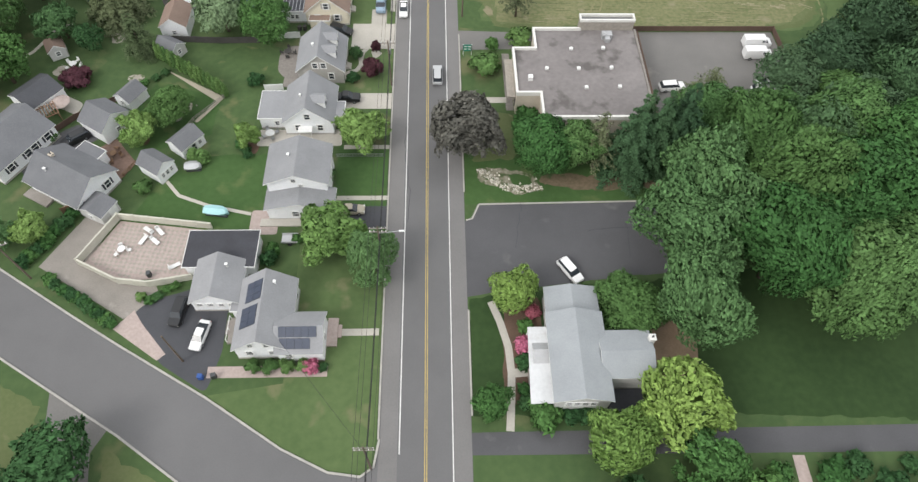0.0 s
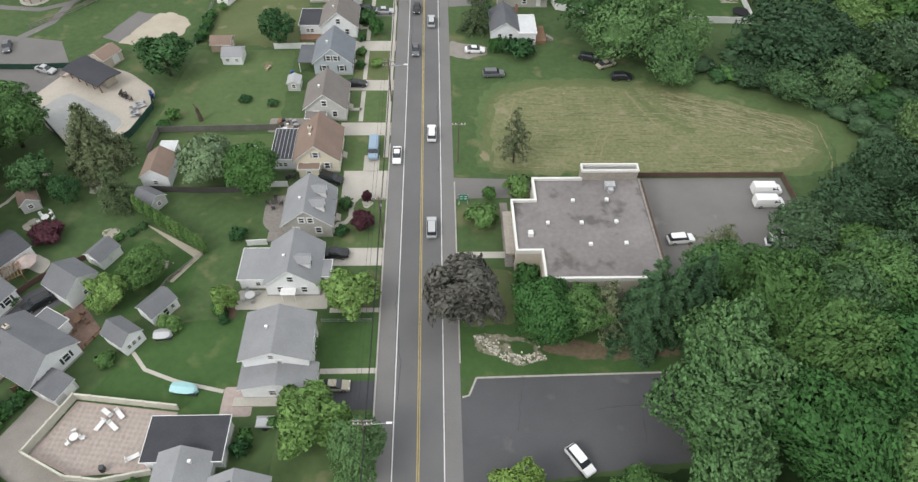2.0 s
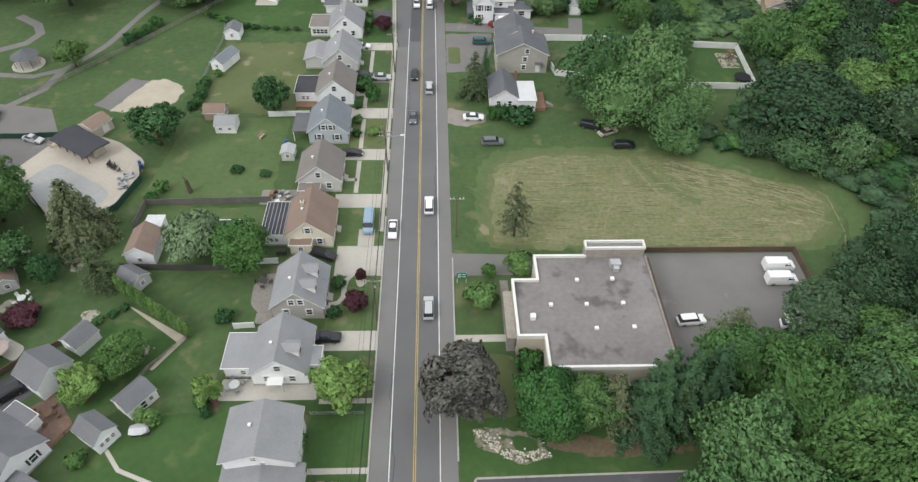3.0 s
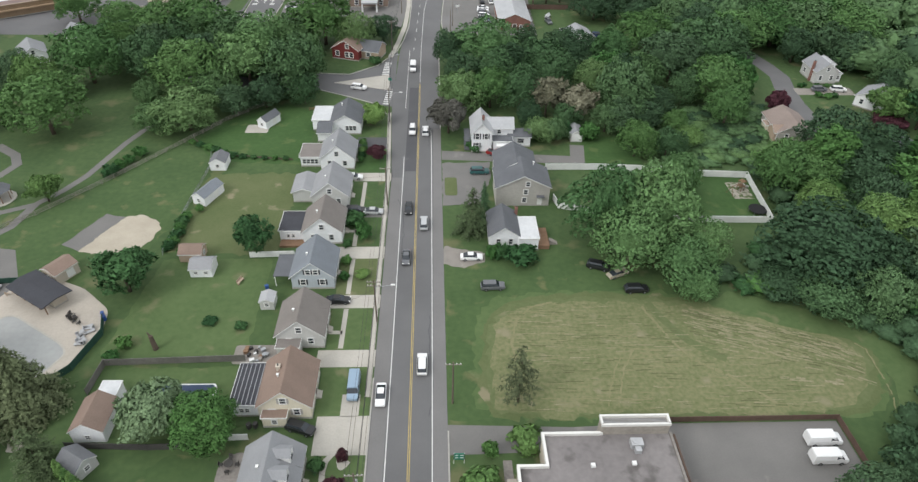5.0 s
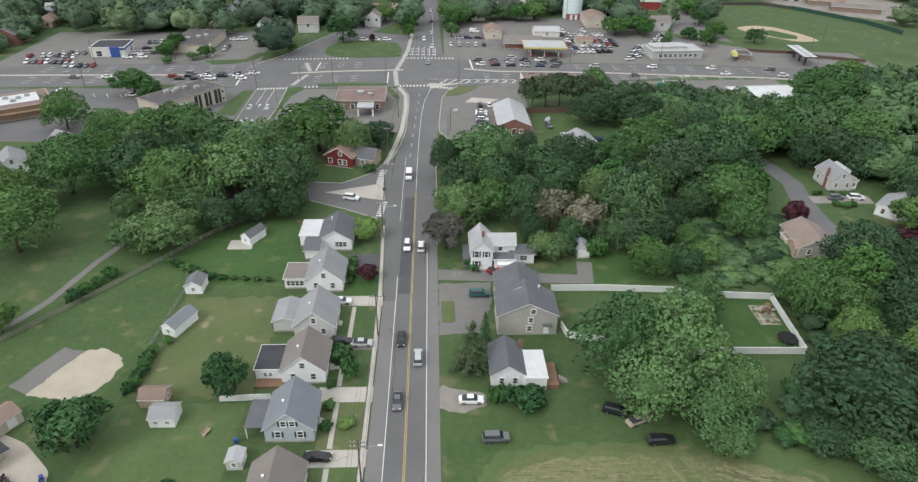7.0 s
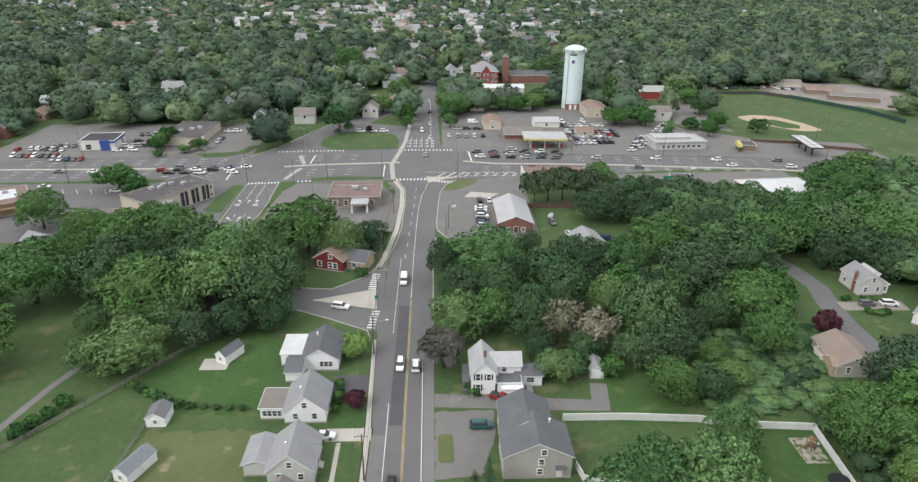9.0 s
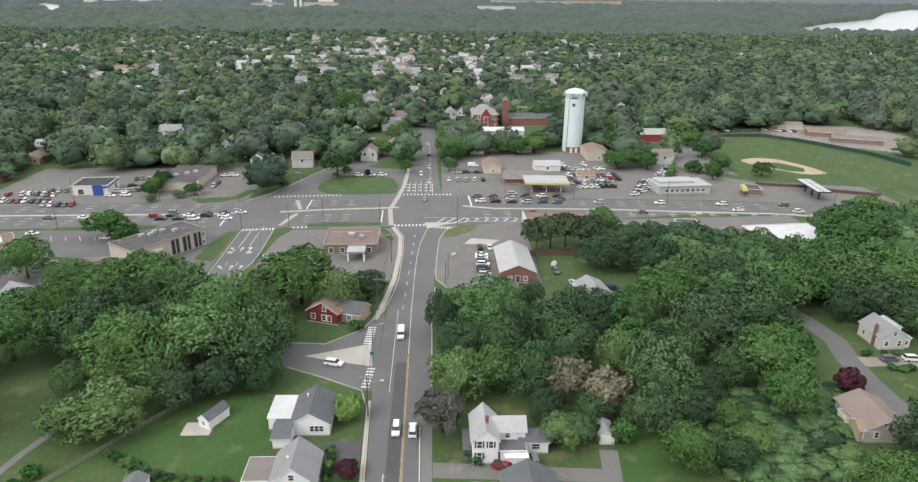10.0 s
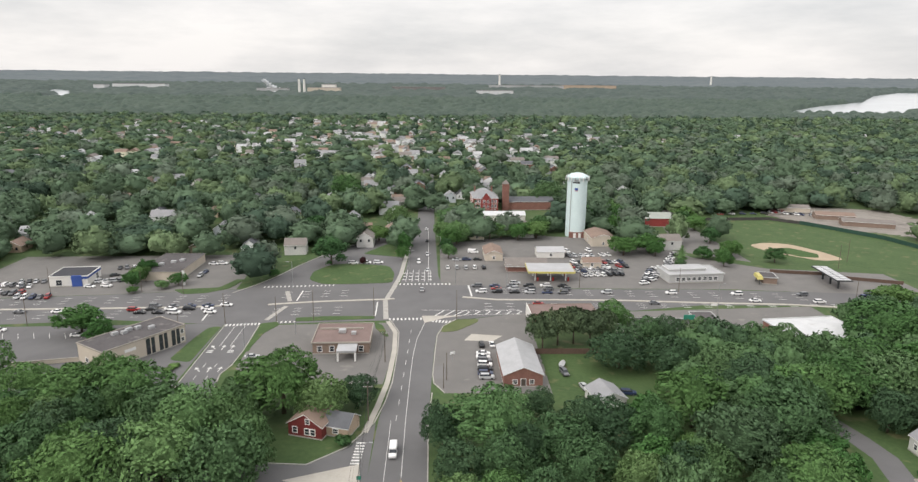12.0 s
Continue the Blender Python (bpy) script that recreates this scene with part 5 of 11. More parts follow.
# junction lots
patch("bank_car_park", [(-58, 334), (-57, 296), (-48, 284), (-10, 284), (-8.8, 300), (-8.6, 336)], 0.014, "asphalt_old", "grey asphalt car park with kerbs", "car park")
patch("corner_car_park", [(5.0, 284.4), (8.5, 277.8), (40, 277), (42, 346), (22, 340), (9, 332), (6.4, 322), (5.4, 306)], 0.012, "asphalt_old", "worn asphalt car park at the junction", "car park")
patch("office_car_park", [(-72, 281), (-72.4, 336), (-200, 332), (-200, 275), (-120, 275)], 0.010, "asphalt", "asphalt car park round an office block", "car park")
patch("north_car_park", [(-200, 364), (-128, 371.4), (-80, 377.6), (-82, 415), (-95, 436), (-200, 432)], 0.012, "asphalt_old", "worn asphalt lots of the dealers", "car park")
patch("north_car_park", [(8.5, 382), (72, 377), (140, 375), (140, 440), (95, 474), (60, 480), (9, 460)], 0.012, "asphalt_old", "large asphalt dealer lot", "car park")
patch("north_car_park", [(140, 374.5), (222, 364), (222, 398), (170, 408), (140, 430)], 0.014, "asphalt_old", "asphalt forecourt of a filling station", "car park")
patch("south_forecourt", [(70, 346), (160, 352), (160, 312), (112, 300), (90, 318)], 0.012, "asphalt_old", "worn asphalt forecourt of the shops", "car park")
patch("grass_verge", [(-58.8, 307.4), (-56.6, 309.8), (-56.7, 313.8), (-55.6, 325.6), (-52, 333.7), (-53.1, 337.4), (-59.0, 335.6), (-58.3, 312)], 0.12, "lawn_mid", "mown grass strip with kerb", "verge", 0.8)
patch("grass_verge", [(-47.4, 341.4), (-35.5, 343.0), (-17.4, 342.8), (-17.1, 340), (-46.5, 337.6)], 0.14, "lawn_mid", "mown grass strip with kerb", "verge", 0.8)
patch("grass_verge", [(-17, 337), (-13.6, 333), (-10.6, 322), (-12.0, 322), (-16, 330)], 0.12, "lawn_mid", "mown grass corner with kerb", "verge", 0.8)
patch("traffic_island", [(0.7, 343), (1.9, 335.2), (9.7, 340.6), (16.6, 342.8)], 0.12, "concrete", "pale concrete corner island", "traffic island", 0.6)
patch("concrete_pad", [(16, 318), (26, 317), (30, 322), (19, 324)], 0.03, "concrete", "pale concrete pad in the car park", "pavement")
patch("concrete_pad", [(5.2, 297), (8.6, 297), (8.8, 287), (5.4, 287)], 0.03, "shoulder", "worn pale driveway apron", "pavement")
patch("grass_verge", [(-58, 296), (-50, 288), (-40, 282), (-48, 262), (-57, 268), (-58.6, 285)], 0.05, "lawn_mid", "mown grass verge beside the road", "verge", 2.0)
patch("grass_verge", [(-80.4, 303), (-73.0, 301), (-72.6, 333), (-77, 332), (-79, 320)], 0.06, "lawn_mid", "mown grass beside the office block", "verge", 2.0)
patch("grass_verge", [(7.9, 325.7), (8.6, 331.6), (14.1, 338.5), (22.7, 339.2), (21.8, 335.7), (13.7, 326.8)], 0.12, "lawn_dry", "weedy grass corner island", "verge", 1.5)
patch("yard_grass", [(40, 282), (72, 276), (74, 306), (48, 316), (41, 306)], 0.03, "lawn_mid", "rough green yard behind the hall", "lawn", 2.0)
patch("baseball_outfield", [(170, 430), (184, 522), (230, 524), (256, 493), (271, 468), (275, 441), (246, 404), (220, 411)], 0.03, "lawn_mid", "green mown baseball outfield grass", "playing field", 6.0)
patch("baseball_infield", [(183, 456), (196, 462), (208, 458), (217, 440), (220, 424), (206, 422), (188, 440)], 0.06, "infield_dirt", "tan dirt baseball infield", "playing field", 5.0)
patch("infield_grass", [(190, 446), (203, 450), (212, 436), (208, 428), (199, 430)], 0.09, "lawn_dark", "green grass of the infield diamond", "playing field", 2.0)
patch("works_yard", [(236, 540), (262, 500), (300, 470), (340, 500), (330, 560), (260, 580)], 0.03, "gravel", "pale gravel works yard", "yard")
patch("side_lane", [(140, 440), (150, 500), (165, 560), (176, 560), (168, 500), (168, 420)], 0.02, "asphalt_old", "asphalt lane past a red building", "road")


# painted lines
def line(pts, w, mt="line_white", z=0.045, name="lane_line"):
    return tagged(part(name, B().strip(pts, w, 0.0, z).mesh(name, mt), None), "painted %s road line" % ("yellow" if "yellow" in mt else "white"), "road marking", "", "structure")


line([(-5.6, 23), (-5.6, 120), (-5.7, 184), (-5.75, 190)], 0.16)
line([(1.55, 16), (1.55, 120), (1.35, 190), (1.2, 205)], 0.16)
for dx in (-0.14, 0.14):
    line([(-2.1 + dx, -40), (-2.05 + dx, 110), (-2.2 + dx, 183), (-2.3 + dx, 235)], 0.11, "line_yellow", 0.05)
line([(-2.3, 236), (-2.3, 262), (-2.0, 286), (-1.6, 304), (-0.6, 319), (1.9, 335)], 0.14, "line_white")
line([(-6.3, 218), (-6.2, 262)], 0.12)


def dashes(a, b, step, ln, w=0.14, mt="line_white", z=0.06):
    a, b = Vector(a), Vector(b)
    n = int((b - a).length / step)
    bb = B()
    d = (b - a).normalized()
    for i in range(n):
        p = a + d * step * i
        bb.strip([p, p + d * ln], w, 0.0, z)
    tagged(part("lane_dashes", bb.mesh("lane_dashes", mt), None), "dashed white lane line", "road marking", "", "structure")


dashes((-4.9, 262), (-2.6, 335), 9, 3)
for k, (off, n0, n1) in enumerate(((0, 0, 0), (3.6, 0, 0), (7.2, 0, 0))):
    dashes((-173, 341 + off), (-72, 344.5 + off), 9, 3, 0.18)
    dashes((-173, 357.5 + off * 0.9), (-66, 363 + off * 0.95), 9, 3, 0.18)
    dashes((26, 350 + off), (180, 352.5 + off * 0.2), 9, 3, 0.18)
    dashes((26, 371.5 + off * 0.8), (170, 359.5 + off), 9, 3, 0.18)
    dashes((-58, 344.5 + off), (-20, 347 + off), 8, 3, 0.18)
    dashes((-58, 366 + off), (-20, 369 + off), 8, 3, 0.18)
for pts in ([(-300, 347), (-168, 352), (-130.8, 352.8), (-97, 353.8), (-79.3, 355.6)], [(-61.5, 356.8), (-42.8, 360.2), (-14.2, 362.9), (-10.9, 363.6)], [(17.6, 365.6), (32, 361.8), (59, 361.2), (83.5, 360.2), (117, 356.8), (152.7, 354), (183.4, 348), (300, 336)]):
    tagged(part("median", B().strip(pts, 1.5, -0.1, 0.22).mesh("median", "concrete"), None), "raised pale concrete median", "median", "", "structure")


def crossing(a, b, n, bar, w=0.65):
    """Bars laid side by side from a to b."""
    a, b = Vector(a), Vector(b)
    d = (b - a) / (n - 1)
    q = Vector((-d.y, d.x)).normalized() * bar / 2
    c = thing("crosswalk", "white painted zebra crossing bars", "road marking", kind="structure")
    me = B().strip([(-bar / 2, 0), (bar / 2, 0)], w, 0.0, 0.07).mesh("crossing_bar", "line_white")
    ang = math.degrees(math.atan2(q.y, q.x))
    for i in range(n):
        p = a + d * i
        part("crossing_bar", me, c, "", pose(p.x, p.y, 0, 0, 0, ang))


crossing((-12.2, 220.8), (-11.4, 229.0), 7, 1.9)
crossing((-13.6, 240.6), (-13.0, 251.0), 9, 2.2)
crossing((-11.3, 339.3), (0.5, 339.8), 9, 2.2)
crossing((5.2, 337.4), (11.4, 336.0), 6, 2.4)
crossing((-9.5, 384.0), (12.6, 384.0), 14, 2.0)
crossing((-68.6, 380.3), (-39, 382.8), 18, 1.6)
crossing((-71.2, 334.0), (-59.6, 335.2), 10, 2.0)
crossing((-53.4, 336.8), (-47, 337.3), 5, 1.6)
for pts, w in (([(-12.8, 339.5), (-14.6, 362)], 2.0), ([(-14.1, 364), (-11.8, 381), (-9.9, 398.6), (-8.3, 440), (-6.4, 490)], 2.0), ([(-57.9, 339.3), (-53.8, 355.0)], 1.8), ([(-53.6, 361), (-57.5, 374.3)], 1.8)):
    tagged(part("median_walk", B().strip(pts, w, -0.1, 0.09).mesh("median_walk", "curb_concrete"), None), "pale concrete crossing walk over the highway", "median", "", "structure")
line([(20.9, 381.9), (21.6, 366.6)], 0.7)
line([(-51, 361.8), (-50.8, 375.1)], 0.6)
line([(-17.6, 359.6), (-17.2, 343.4)], 0.5)
line([(-81.8, 339.1), (-82.4, 349.5)], 0.6)
for i in range(9):
    u = i / 8
    x, y0, y1 = 5 + 33 * u, 341.6 + 3.0 * min(1, 2 * u), 349.0
    line([(x, y0), (x + 2.2, (y0 + y1) / 2 + 0.8), (x + 0.4, y1)] if i > 2 else [(x, y0), (x + 4.5, y1)], 0.5)
line([(0.6, 349.6), (16.8, 349.0), (39.8, 349.2)], 0.2)
line([(5, 341.2), (20, 344.2), (39.2, 344.6)], 0.2)
for i in range(5):
    for j in range(3):
        x = -8.9 + i * 2.9
        line([(x, 391 + j * 5.2), (x + 1.8, 391 + j * 5.2)], 0.8)
for i in range(6):
    line([(-9.9 + i * 2.8, 388), (-9.7 + i * 2.72, 407)], 0.2)
line([(3.1, 388), (2.6, 476), (2.4, 500)], 0.16)


def arrow(x, y, turn, mt="line_white"):
    b = B()
    b.box(0, -0.6, 0, 0.28, 2.6, 0.055)
    b.prism([(-0.75, 0.6), (0.75, 0.6), (0, 2.0)], 0, 0.055)
    tagged(part("lane_arrow", b.mesh("lane_arrow", mt), None, "", pose(x, y, 0, 0, 0, turn)), "painted white lane arrow", "road marking", "", "structure")


for x, y, tr in ((-69.2, 313, 35), (-66.0, 313, 0), (-63.0, 313, 0), (-68.6, 295.4, 35), (-65.1, 295.4, 0), (-61.8, 295.4, 0)):
    arrow(x, y, tr)
for x in (-69.4, -62.6):
    for k in range(2):
        line([(x - 1.0, 309 + 1.2 * k), (x + 1.0, 309 + 1.2 * k)], 0.6)
dashes((-67.4, 270), (-67.6, 312), 9, 3)
dashes((-63.8, 270), (-64.0, 312), 9, 3)
line([(-67.6, 314), (-67.7, 333)], 0.16)
line([(-64.0, 314), (-64.1, 333)], 0.16)
curb([(-58.0, 272.8), (-60.6, 291.8), (-59.0, 298.2), (-58.5, 310), (-59.2, 333.6)], 0.35)
curb([(-70.9, 278), (-71.8, 334)], 0.3)
curb([(-34.8, 242.6), (-25, 241.7), (-16.3, 249.2), (-10.6, 261), (-8.6, 272), (-7.2, 285), (-6.8, 309), (-7.2, 326), (-10.8, 338)], 0.35)
curb([(-32.5, 230), (-22.7, 225), (-12.8, 219.2), (-11.6, 214)], 0.3)
curb([(3.8, 205), (3.8, 262), (4.8, 278)], 0.3)
curb([(8.5, 277.8), (5.3, 284.4), (5.0, 290.5), (5.8, 308.7), (6.6, 323), (9, 332), (14, 339)], 0.35)
tagged(part("sidewalk", B().strip([(-12.6, 256), (-10.4, 270), (-8.7, 284.7), (-8.3, 295), (-7.9, 309), (-8.5, 326), (-11.9, 337)], 1.6, -0.1, 0.14).mesh("sidewalk", "concrete"), None), "pale concrete sidewalk with kerb", "pavement", "", "structure")
for i in range(11):
    line([(-150 + i * 5.4, 322), (-153 + i * 5.4, 327)], 0.16)
for i in range(7):
    line([(-118 + i * 3.2, 277), (-120 + i * 3.2, 283)], 0.16)

# yards behind: patios, beds, paths and drives
patch("patio", [(-30.6, 99.6), (-28.6, 101.8), (-26.2, 101.6), (-26.2, 92.6), (-28.4, 92.4), (-30.4, 94.6)], 0.034, "paver_grey", "rounded grey-brown paver patio behind the house", "patio", 1.2)
patch("patio", [(-59.4, 75.3), (-56.2, 78.0), (-51.5, 72.5), (-53.6, 68.5)], 0.034, "paver_brown", "brown brick patio beside the bungalow", "patio", 0.4)
patch("patio", [(-70.6, 86.5), (-68.1, 88.5), (-64.1, 86.4), (-64.8, 83.6)], 0.034, "concrete", "pale curved patio behind the bungalow", "patio", 1.0)
patch("driveway", [(-71.4, 72.2), (-65.8, 80.0), (-63.7, 81.4), (-59.2, 78.0), (-62.6, 75.3), (-68.6, 69.0)], 0.014, "asphalt_dark", "asphalt drive between the bungalows", "driveway", 0.4)
patch("soil_strip", [(-51.4, 95.2), (-50.2, 94.2), (-40.6, 87.0), (-43.6, 82.0), (-43.0, 81.7), (-39.4, 87.6), (-39.8, 88.3)], 0.012, "sand", "tan worn soil along the screen row", "soil", 0.3)
for x, y, r_, mt, lb in ((-51.4, 77.6, 1.1, "mulch", "brown mulch ring under a young tree"), (-47.4, 83.0, 1.2, "gravel", "stone-edged ring under a young tree"), (-45.6, 85.4, 1.3, "gravel_weedy", "weedy stone garden bed"), (-49.4, 87.6, 1.0, "gravel_weedy", "weedy stone garden bed"),
                         (-12.0, 99.4, 1.0, "concrete", "white stone ring round a small tree"), (-32.6, 76.2, 1.6, "mulch", "brown garden bed behind the house"), (-62.4, 104.0, 1.6, "gravel_weedy", "weedy garden bed by the spruce"), (-66.6, 104.6, 1.4, "mulch", "brown garden bed by the spruce"),
                         (-70.6, 94.8, 1.5, "gravel_weedy", "weedy stone garden bed"), (-56.4, 92.6, 1.4, "gravel_weedy", "weedy stone garden bed")):
    patch("garden_bed", [(x + r_ * (1 + 0.25 * math.sin(3 * a + x)) * math.cos(a), y + r_ * math.sin(a)) for a in [k * math.pi / 6 for k in range(12)]], 0.024, mt, lb, "garden bed", 0.3)


def winding(name, pts, w, mt, label, cat):
    tagged(part(name, B().strip(pts, w, -0.05, 0.037).mesh(name, mt), None), label, cat, "", "structure")


winding("garden_path", [(-86, 92), (-79.5, 97.7), (-77.4, 100.2), (-76.4, 102.8), (-75.8, 105.3), (-74.4, 107.4), (-72.1, 107.6)], 0.7, "concrete", "pale winding garden path", "path")
winding("front_path", [(-17.2, 94.4), (-15.6, 94.9), (-14.8, 96.3), (-14.9, 98.2), (-14.6, 100.0), (-13.6, 101.4), (-13.2, 102.4)], 0.9, "concrete", "curved concrete path to the front door", "path")

winding("lot_kerb", [(6.5, 63.45), (20, 63.7), (36, 63.95)], 0.3, "curb_concrete", "pale concrete kerb of the car park", "kerb")
winding("lot_kerb", [(4.3, 60.3), (5.3, 60.6), (6.5, 63.45)], 0.3, "curb_concrete", "pale concrete kerb of the car park", "kerb")
# tar-sealed cracks
CK = random.Random(5)
for x0, y0, ang, n in ((12, 55, 88, 7), (24, 58, 5, 6), (30, 53, 84, 5), (-5.2, 60, 90, 16), (1.0, 108, 90, 18), (-5.0, 150, 90, 16), (0.6, 196, 90, 14)):
    p, pts = Vector((x0, y0)), []
    for i in range(n + 1):
        pts.append((p.x, p.y))
        a = radians(ang + CK.gauss(0, 9))
        p = p + Vector((math.cos(a), math.sin(a))) * 1.3
    winding("tar_seam", pts, 0.09, "asphalt_black", "dark tar-sealed crack in the asphalt", "crack")

patch("back_lawn", [(-57, 121.6), (-31.5, 121.8), (-31.5, 148.6), (-54, 148.6)], 0.004, "lawn_fresh", "light green back lawns", "lawn", 1.5)
patch("back_lawn", [(-47, 84.6), (-33, 78), (-32.4, 101), (-38, 101.6), (-45, 96)], 0.004, "lawn_mid", "light green back lawn", "lawn", 1.5)
patch("back_lawn", [(-48, 104.5), (-34, 104.5), (-31, 119), (-53, 119)], 0.004, "lawn_fresh", "light green back lawn", "lawn", 1.5)

# ---------------------------------------------------------------- houses along the street
W2 = lambda z=1.1, u=1.9: [("S", -u, z, 0.9, 1.3), ("S", u, z, 0.9, 1.3), ("N", -u, z, 0.9, 1.3), ("N", u, z, 0.9, 1.3)]
FRONT = [("E", -2.6, 1.2, 1.1, 1.4), ("E", 2.6, 1.2, 1.1, 1.4), ("W", -2.4, 1.2, 0.9, 1.2), ("W", 2.4, 1.2, 0.9, 1.2)]


def cape(label, cy, L, wall, roof, ridge=6.6, W=8.3, dorm=(), wall2=None, upper=2, shutters="", x=-21.9, eave=3.1, chim=None):
    h = thing("house", label, "house", pose(x, cy, 0), "houses along the street")
    up = [("S", 0.0, eave + 0.7, 0.9, 1.2), ("N", 0.0, eave + 0.7, 0.9, 1.2)] if upper == 1 else [("S", -0.75, eave + 0.6, 0.85, 1.1), ("S", 0.75, eave + 0.6, 0.85, 1.1), ("N", 0, eave + 0.6, 0.85, 1.1)]
    m = block(h, 0, 0, W, L, eave, ridge, wall, roof, wins=W2() + FRONT + up, doors=[("E", 0, 1.0, 2.05, "door_dark")], shutters=shutters)
    for v in dorm:
        dormer(h, m, W, eave, ridge, v, 1, 2.0, "trim_white", roof)
    steps(h, W / 2 + 0.06, 0, 90)
    vent(h, -1.2, -0.8, ridge - 1.1)
    return h


# corner house with solar panels
h0 = thing("house", "white corner house with grey shingle roof and solar panels", "house", pose(-25, 43.4, 0))
m0 = block(h0, 0.1, -1.2, 7.4, 10.8, 3.4, 6.2, "siding_white", "shingle_light", wins=[("S", -1.2, 4.0, 0.7, 0.9), ("S", 1.0, 4.0, 0.7, 0.9), ("S", -1.8, 1.4, 0.9, 1.1), ("S", 1.4, 1.4, 0.9, 1.1), ("E", 3.6, 1.2, 1.1, 1.3), ("W", 1, 1.2, 1.1, 1.3)])
m0e = block(h0, 5.4, -4.2, 5.8, 6.2, 3.3, 5.3, "siding_white", "shingle_light", turn=90, wins=[("S", 0, 1.2, 1.0, 1.3), ("E", -0.6, 1.3, 0.8, 1.0), ("W", -1.6, 1.3, 0.9, 1.1)])
m0g = block(h0, -7.7, 4.4, 6.8, 6.8, 2.9, 5.0, "siding_white", "shingle_light", wins=[("S", -2.3, 1.6, 0.8, 0.7), ("S", -0.8, 1.6, 0.8, 0.7), ("S", 0.8, 1.6, 0.8, 0.7), ("S", 2.3, 1.6, 0.8, 0.7)])
block(h0, -8.1, 10.0, 10.2, 6.0, 2.8, 0, "siding_white", "roof_black", flat=True, ov=0.3)
block(h0, -4.4, 0.6, 1.4, 1.8, 2.4, 0, "siding_white", "shingle_light", flat=True, ov=0.2, wins=[("W", 0, 1.0, 0.8, 1.0)])
part("side_deck", B().box(-4.7, -2.4, 0, 1.9, 4.0, 0.5).box(-5.9, -1.8, 0, 0.6, 2.2, 0.25).mesh("side_deck", "wood_grey"), h0, "weathered timber side deck")
for y_ in (-4.3, -2.4, -0.5):
    part("deck_post", B().box(-5.6, y_, 0.5, 0.1, 0.1, 0.95).mesh("deck_post", "trim_white"), h0)
part("deck_rail", B().box(-5.6, -2.4, 1.35, 0.08, 3.9, 0.08).mesh("deck_rail", "trim_white"), h0)


def solar(parent, m, W, eave, ridge, side, v, u, nu, nv, pw=1.05, pl=1.75):
    """Panels on a slope: v along the ridge, u down from the ridge."""
    a = math.degrees(math.atan2(ridge - eave, W / 2))
    s = m @ pose(0, v, ridge + 0.24, 0, 0, 0 if side > 0 else 180) @ pose(0, 0, 0, 0, a, 0)
    me = B().box(0, 0, 0, pl - 0.04, pw - 0.04, 0.05).mesh("solar_panel", "solar_panel")
    rail = B().box(0, 0, -0.06, pl * nu, pw * nv, 0.05).mesh("panel_rail", "steel_dark")
    for i in range(nu):
        for j in range(nv):
            part("solar_panel", me, parent, "dark blue solar panel", s @ pose(u + pl * (i + 0.5), pw * (j - (nv - 1) / 2), 0))
    part("panel_rail", rail, parent, "", s @ pose(u + pl * nu / 2, 0, 0))


solar(h0, m0, 7.4, 3.4, 6.2, -1, -1.3, 0.7, 2, 3, pl=1.6)
solar(h0, m0, 7.4, 3.4, 6.2, -1, 2.6, 0.3, 2, 3, pl=1.6)
solar(h0, m0e, 5.8, 3.3, 5.3, -1, 0.1, 0.1, 1, 5, pl=1.5)
solar(h0, m0e, 5.8, 3.3, 5.3, -1, 0.5, 1.75, 1, 4, pl=1.5)
part("porch", B().box(9.3, -2.8, 0, 1.5, 4.4, 0.4).box(10.3, -2.6, 0, 0.6, 2.0, 0.2).mesh("porch", "paver_pink"), h0)
vent(h0, 1.4, 2.6, 5.2)
vent(h0, -6.2, 6.0, 4.4)

# two-storey white house with a lower front
h1 = thing("house", "white two-storey house with a grey shingle roof and lower wing", "house", pose(-22.6, 66, 0), "houses along the street")
block(h1, 0, 1.8, 9.4, 7.6, 5.4, 7.4, "siding_white", "shingle_mid", wins=[("S", -0.4, 5.5, 0.7, 0.8), ("S", 0.6, 4.3, 0.7, 0.6), ("E", -2, 4.1, 1.0, 1.2), ("E", 2, 4.1, 1.0, 1.2), ("E", 2, 1.2, 1.2, 1.3), ("N", -2, 1.2, 1.0, 1.3), ("N", 2, 4, 1.0, 1.3)], ov=0.5)
block(h1, 0.4, -3.4, 10.4, 3.8, 2.9, 4.2, "siding_white", "shingle_mid", wins=[("S", -0.8, 1.0, 1.0, 1.2), ("E", 0, 1.2, 1.0, 1.2)], doors=[("S", 1.2, 0.9, 2.0, "door_dark")])
part("patio_step", B().box(-1.0, -6.0, 0, 10.4, 1.4, 0.25).mesh("patio_step", "concrete"), h1)
vent(h1, -1.4, 2.2, 6.7)
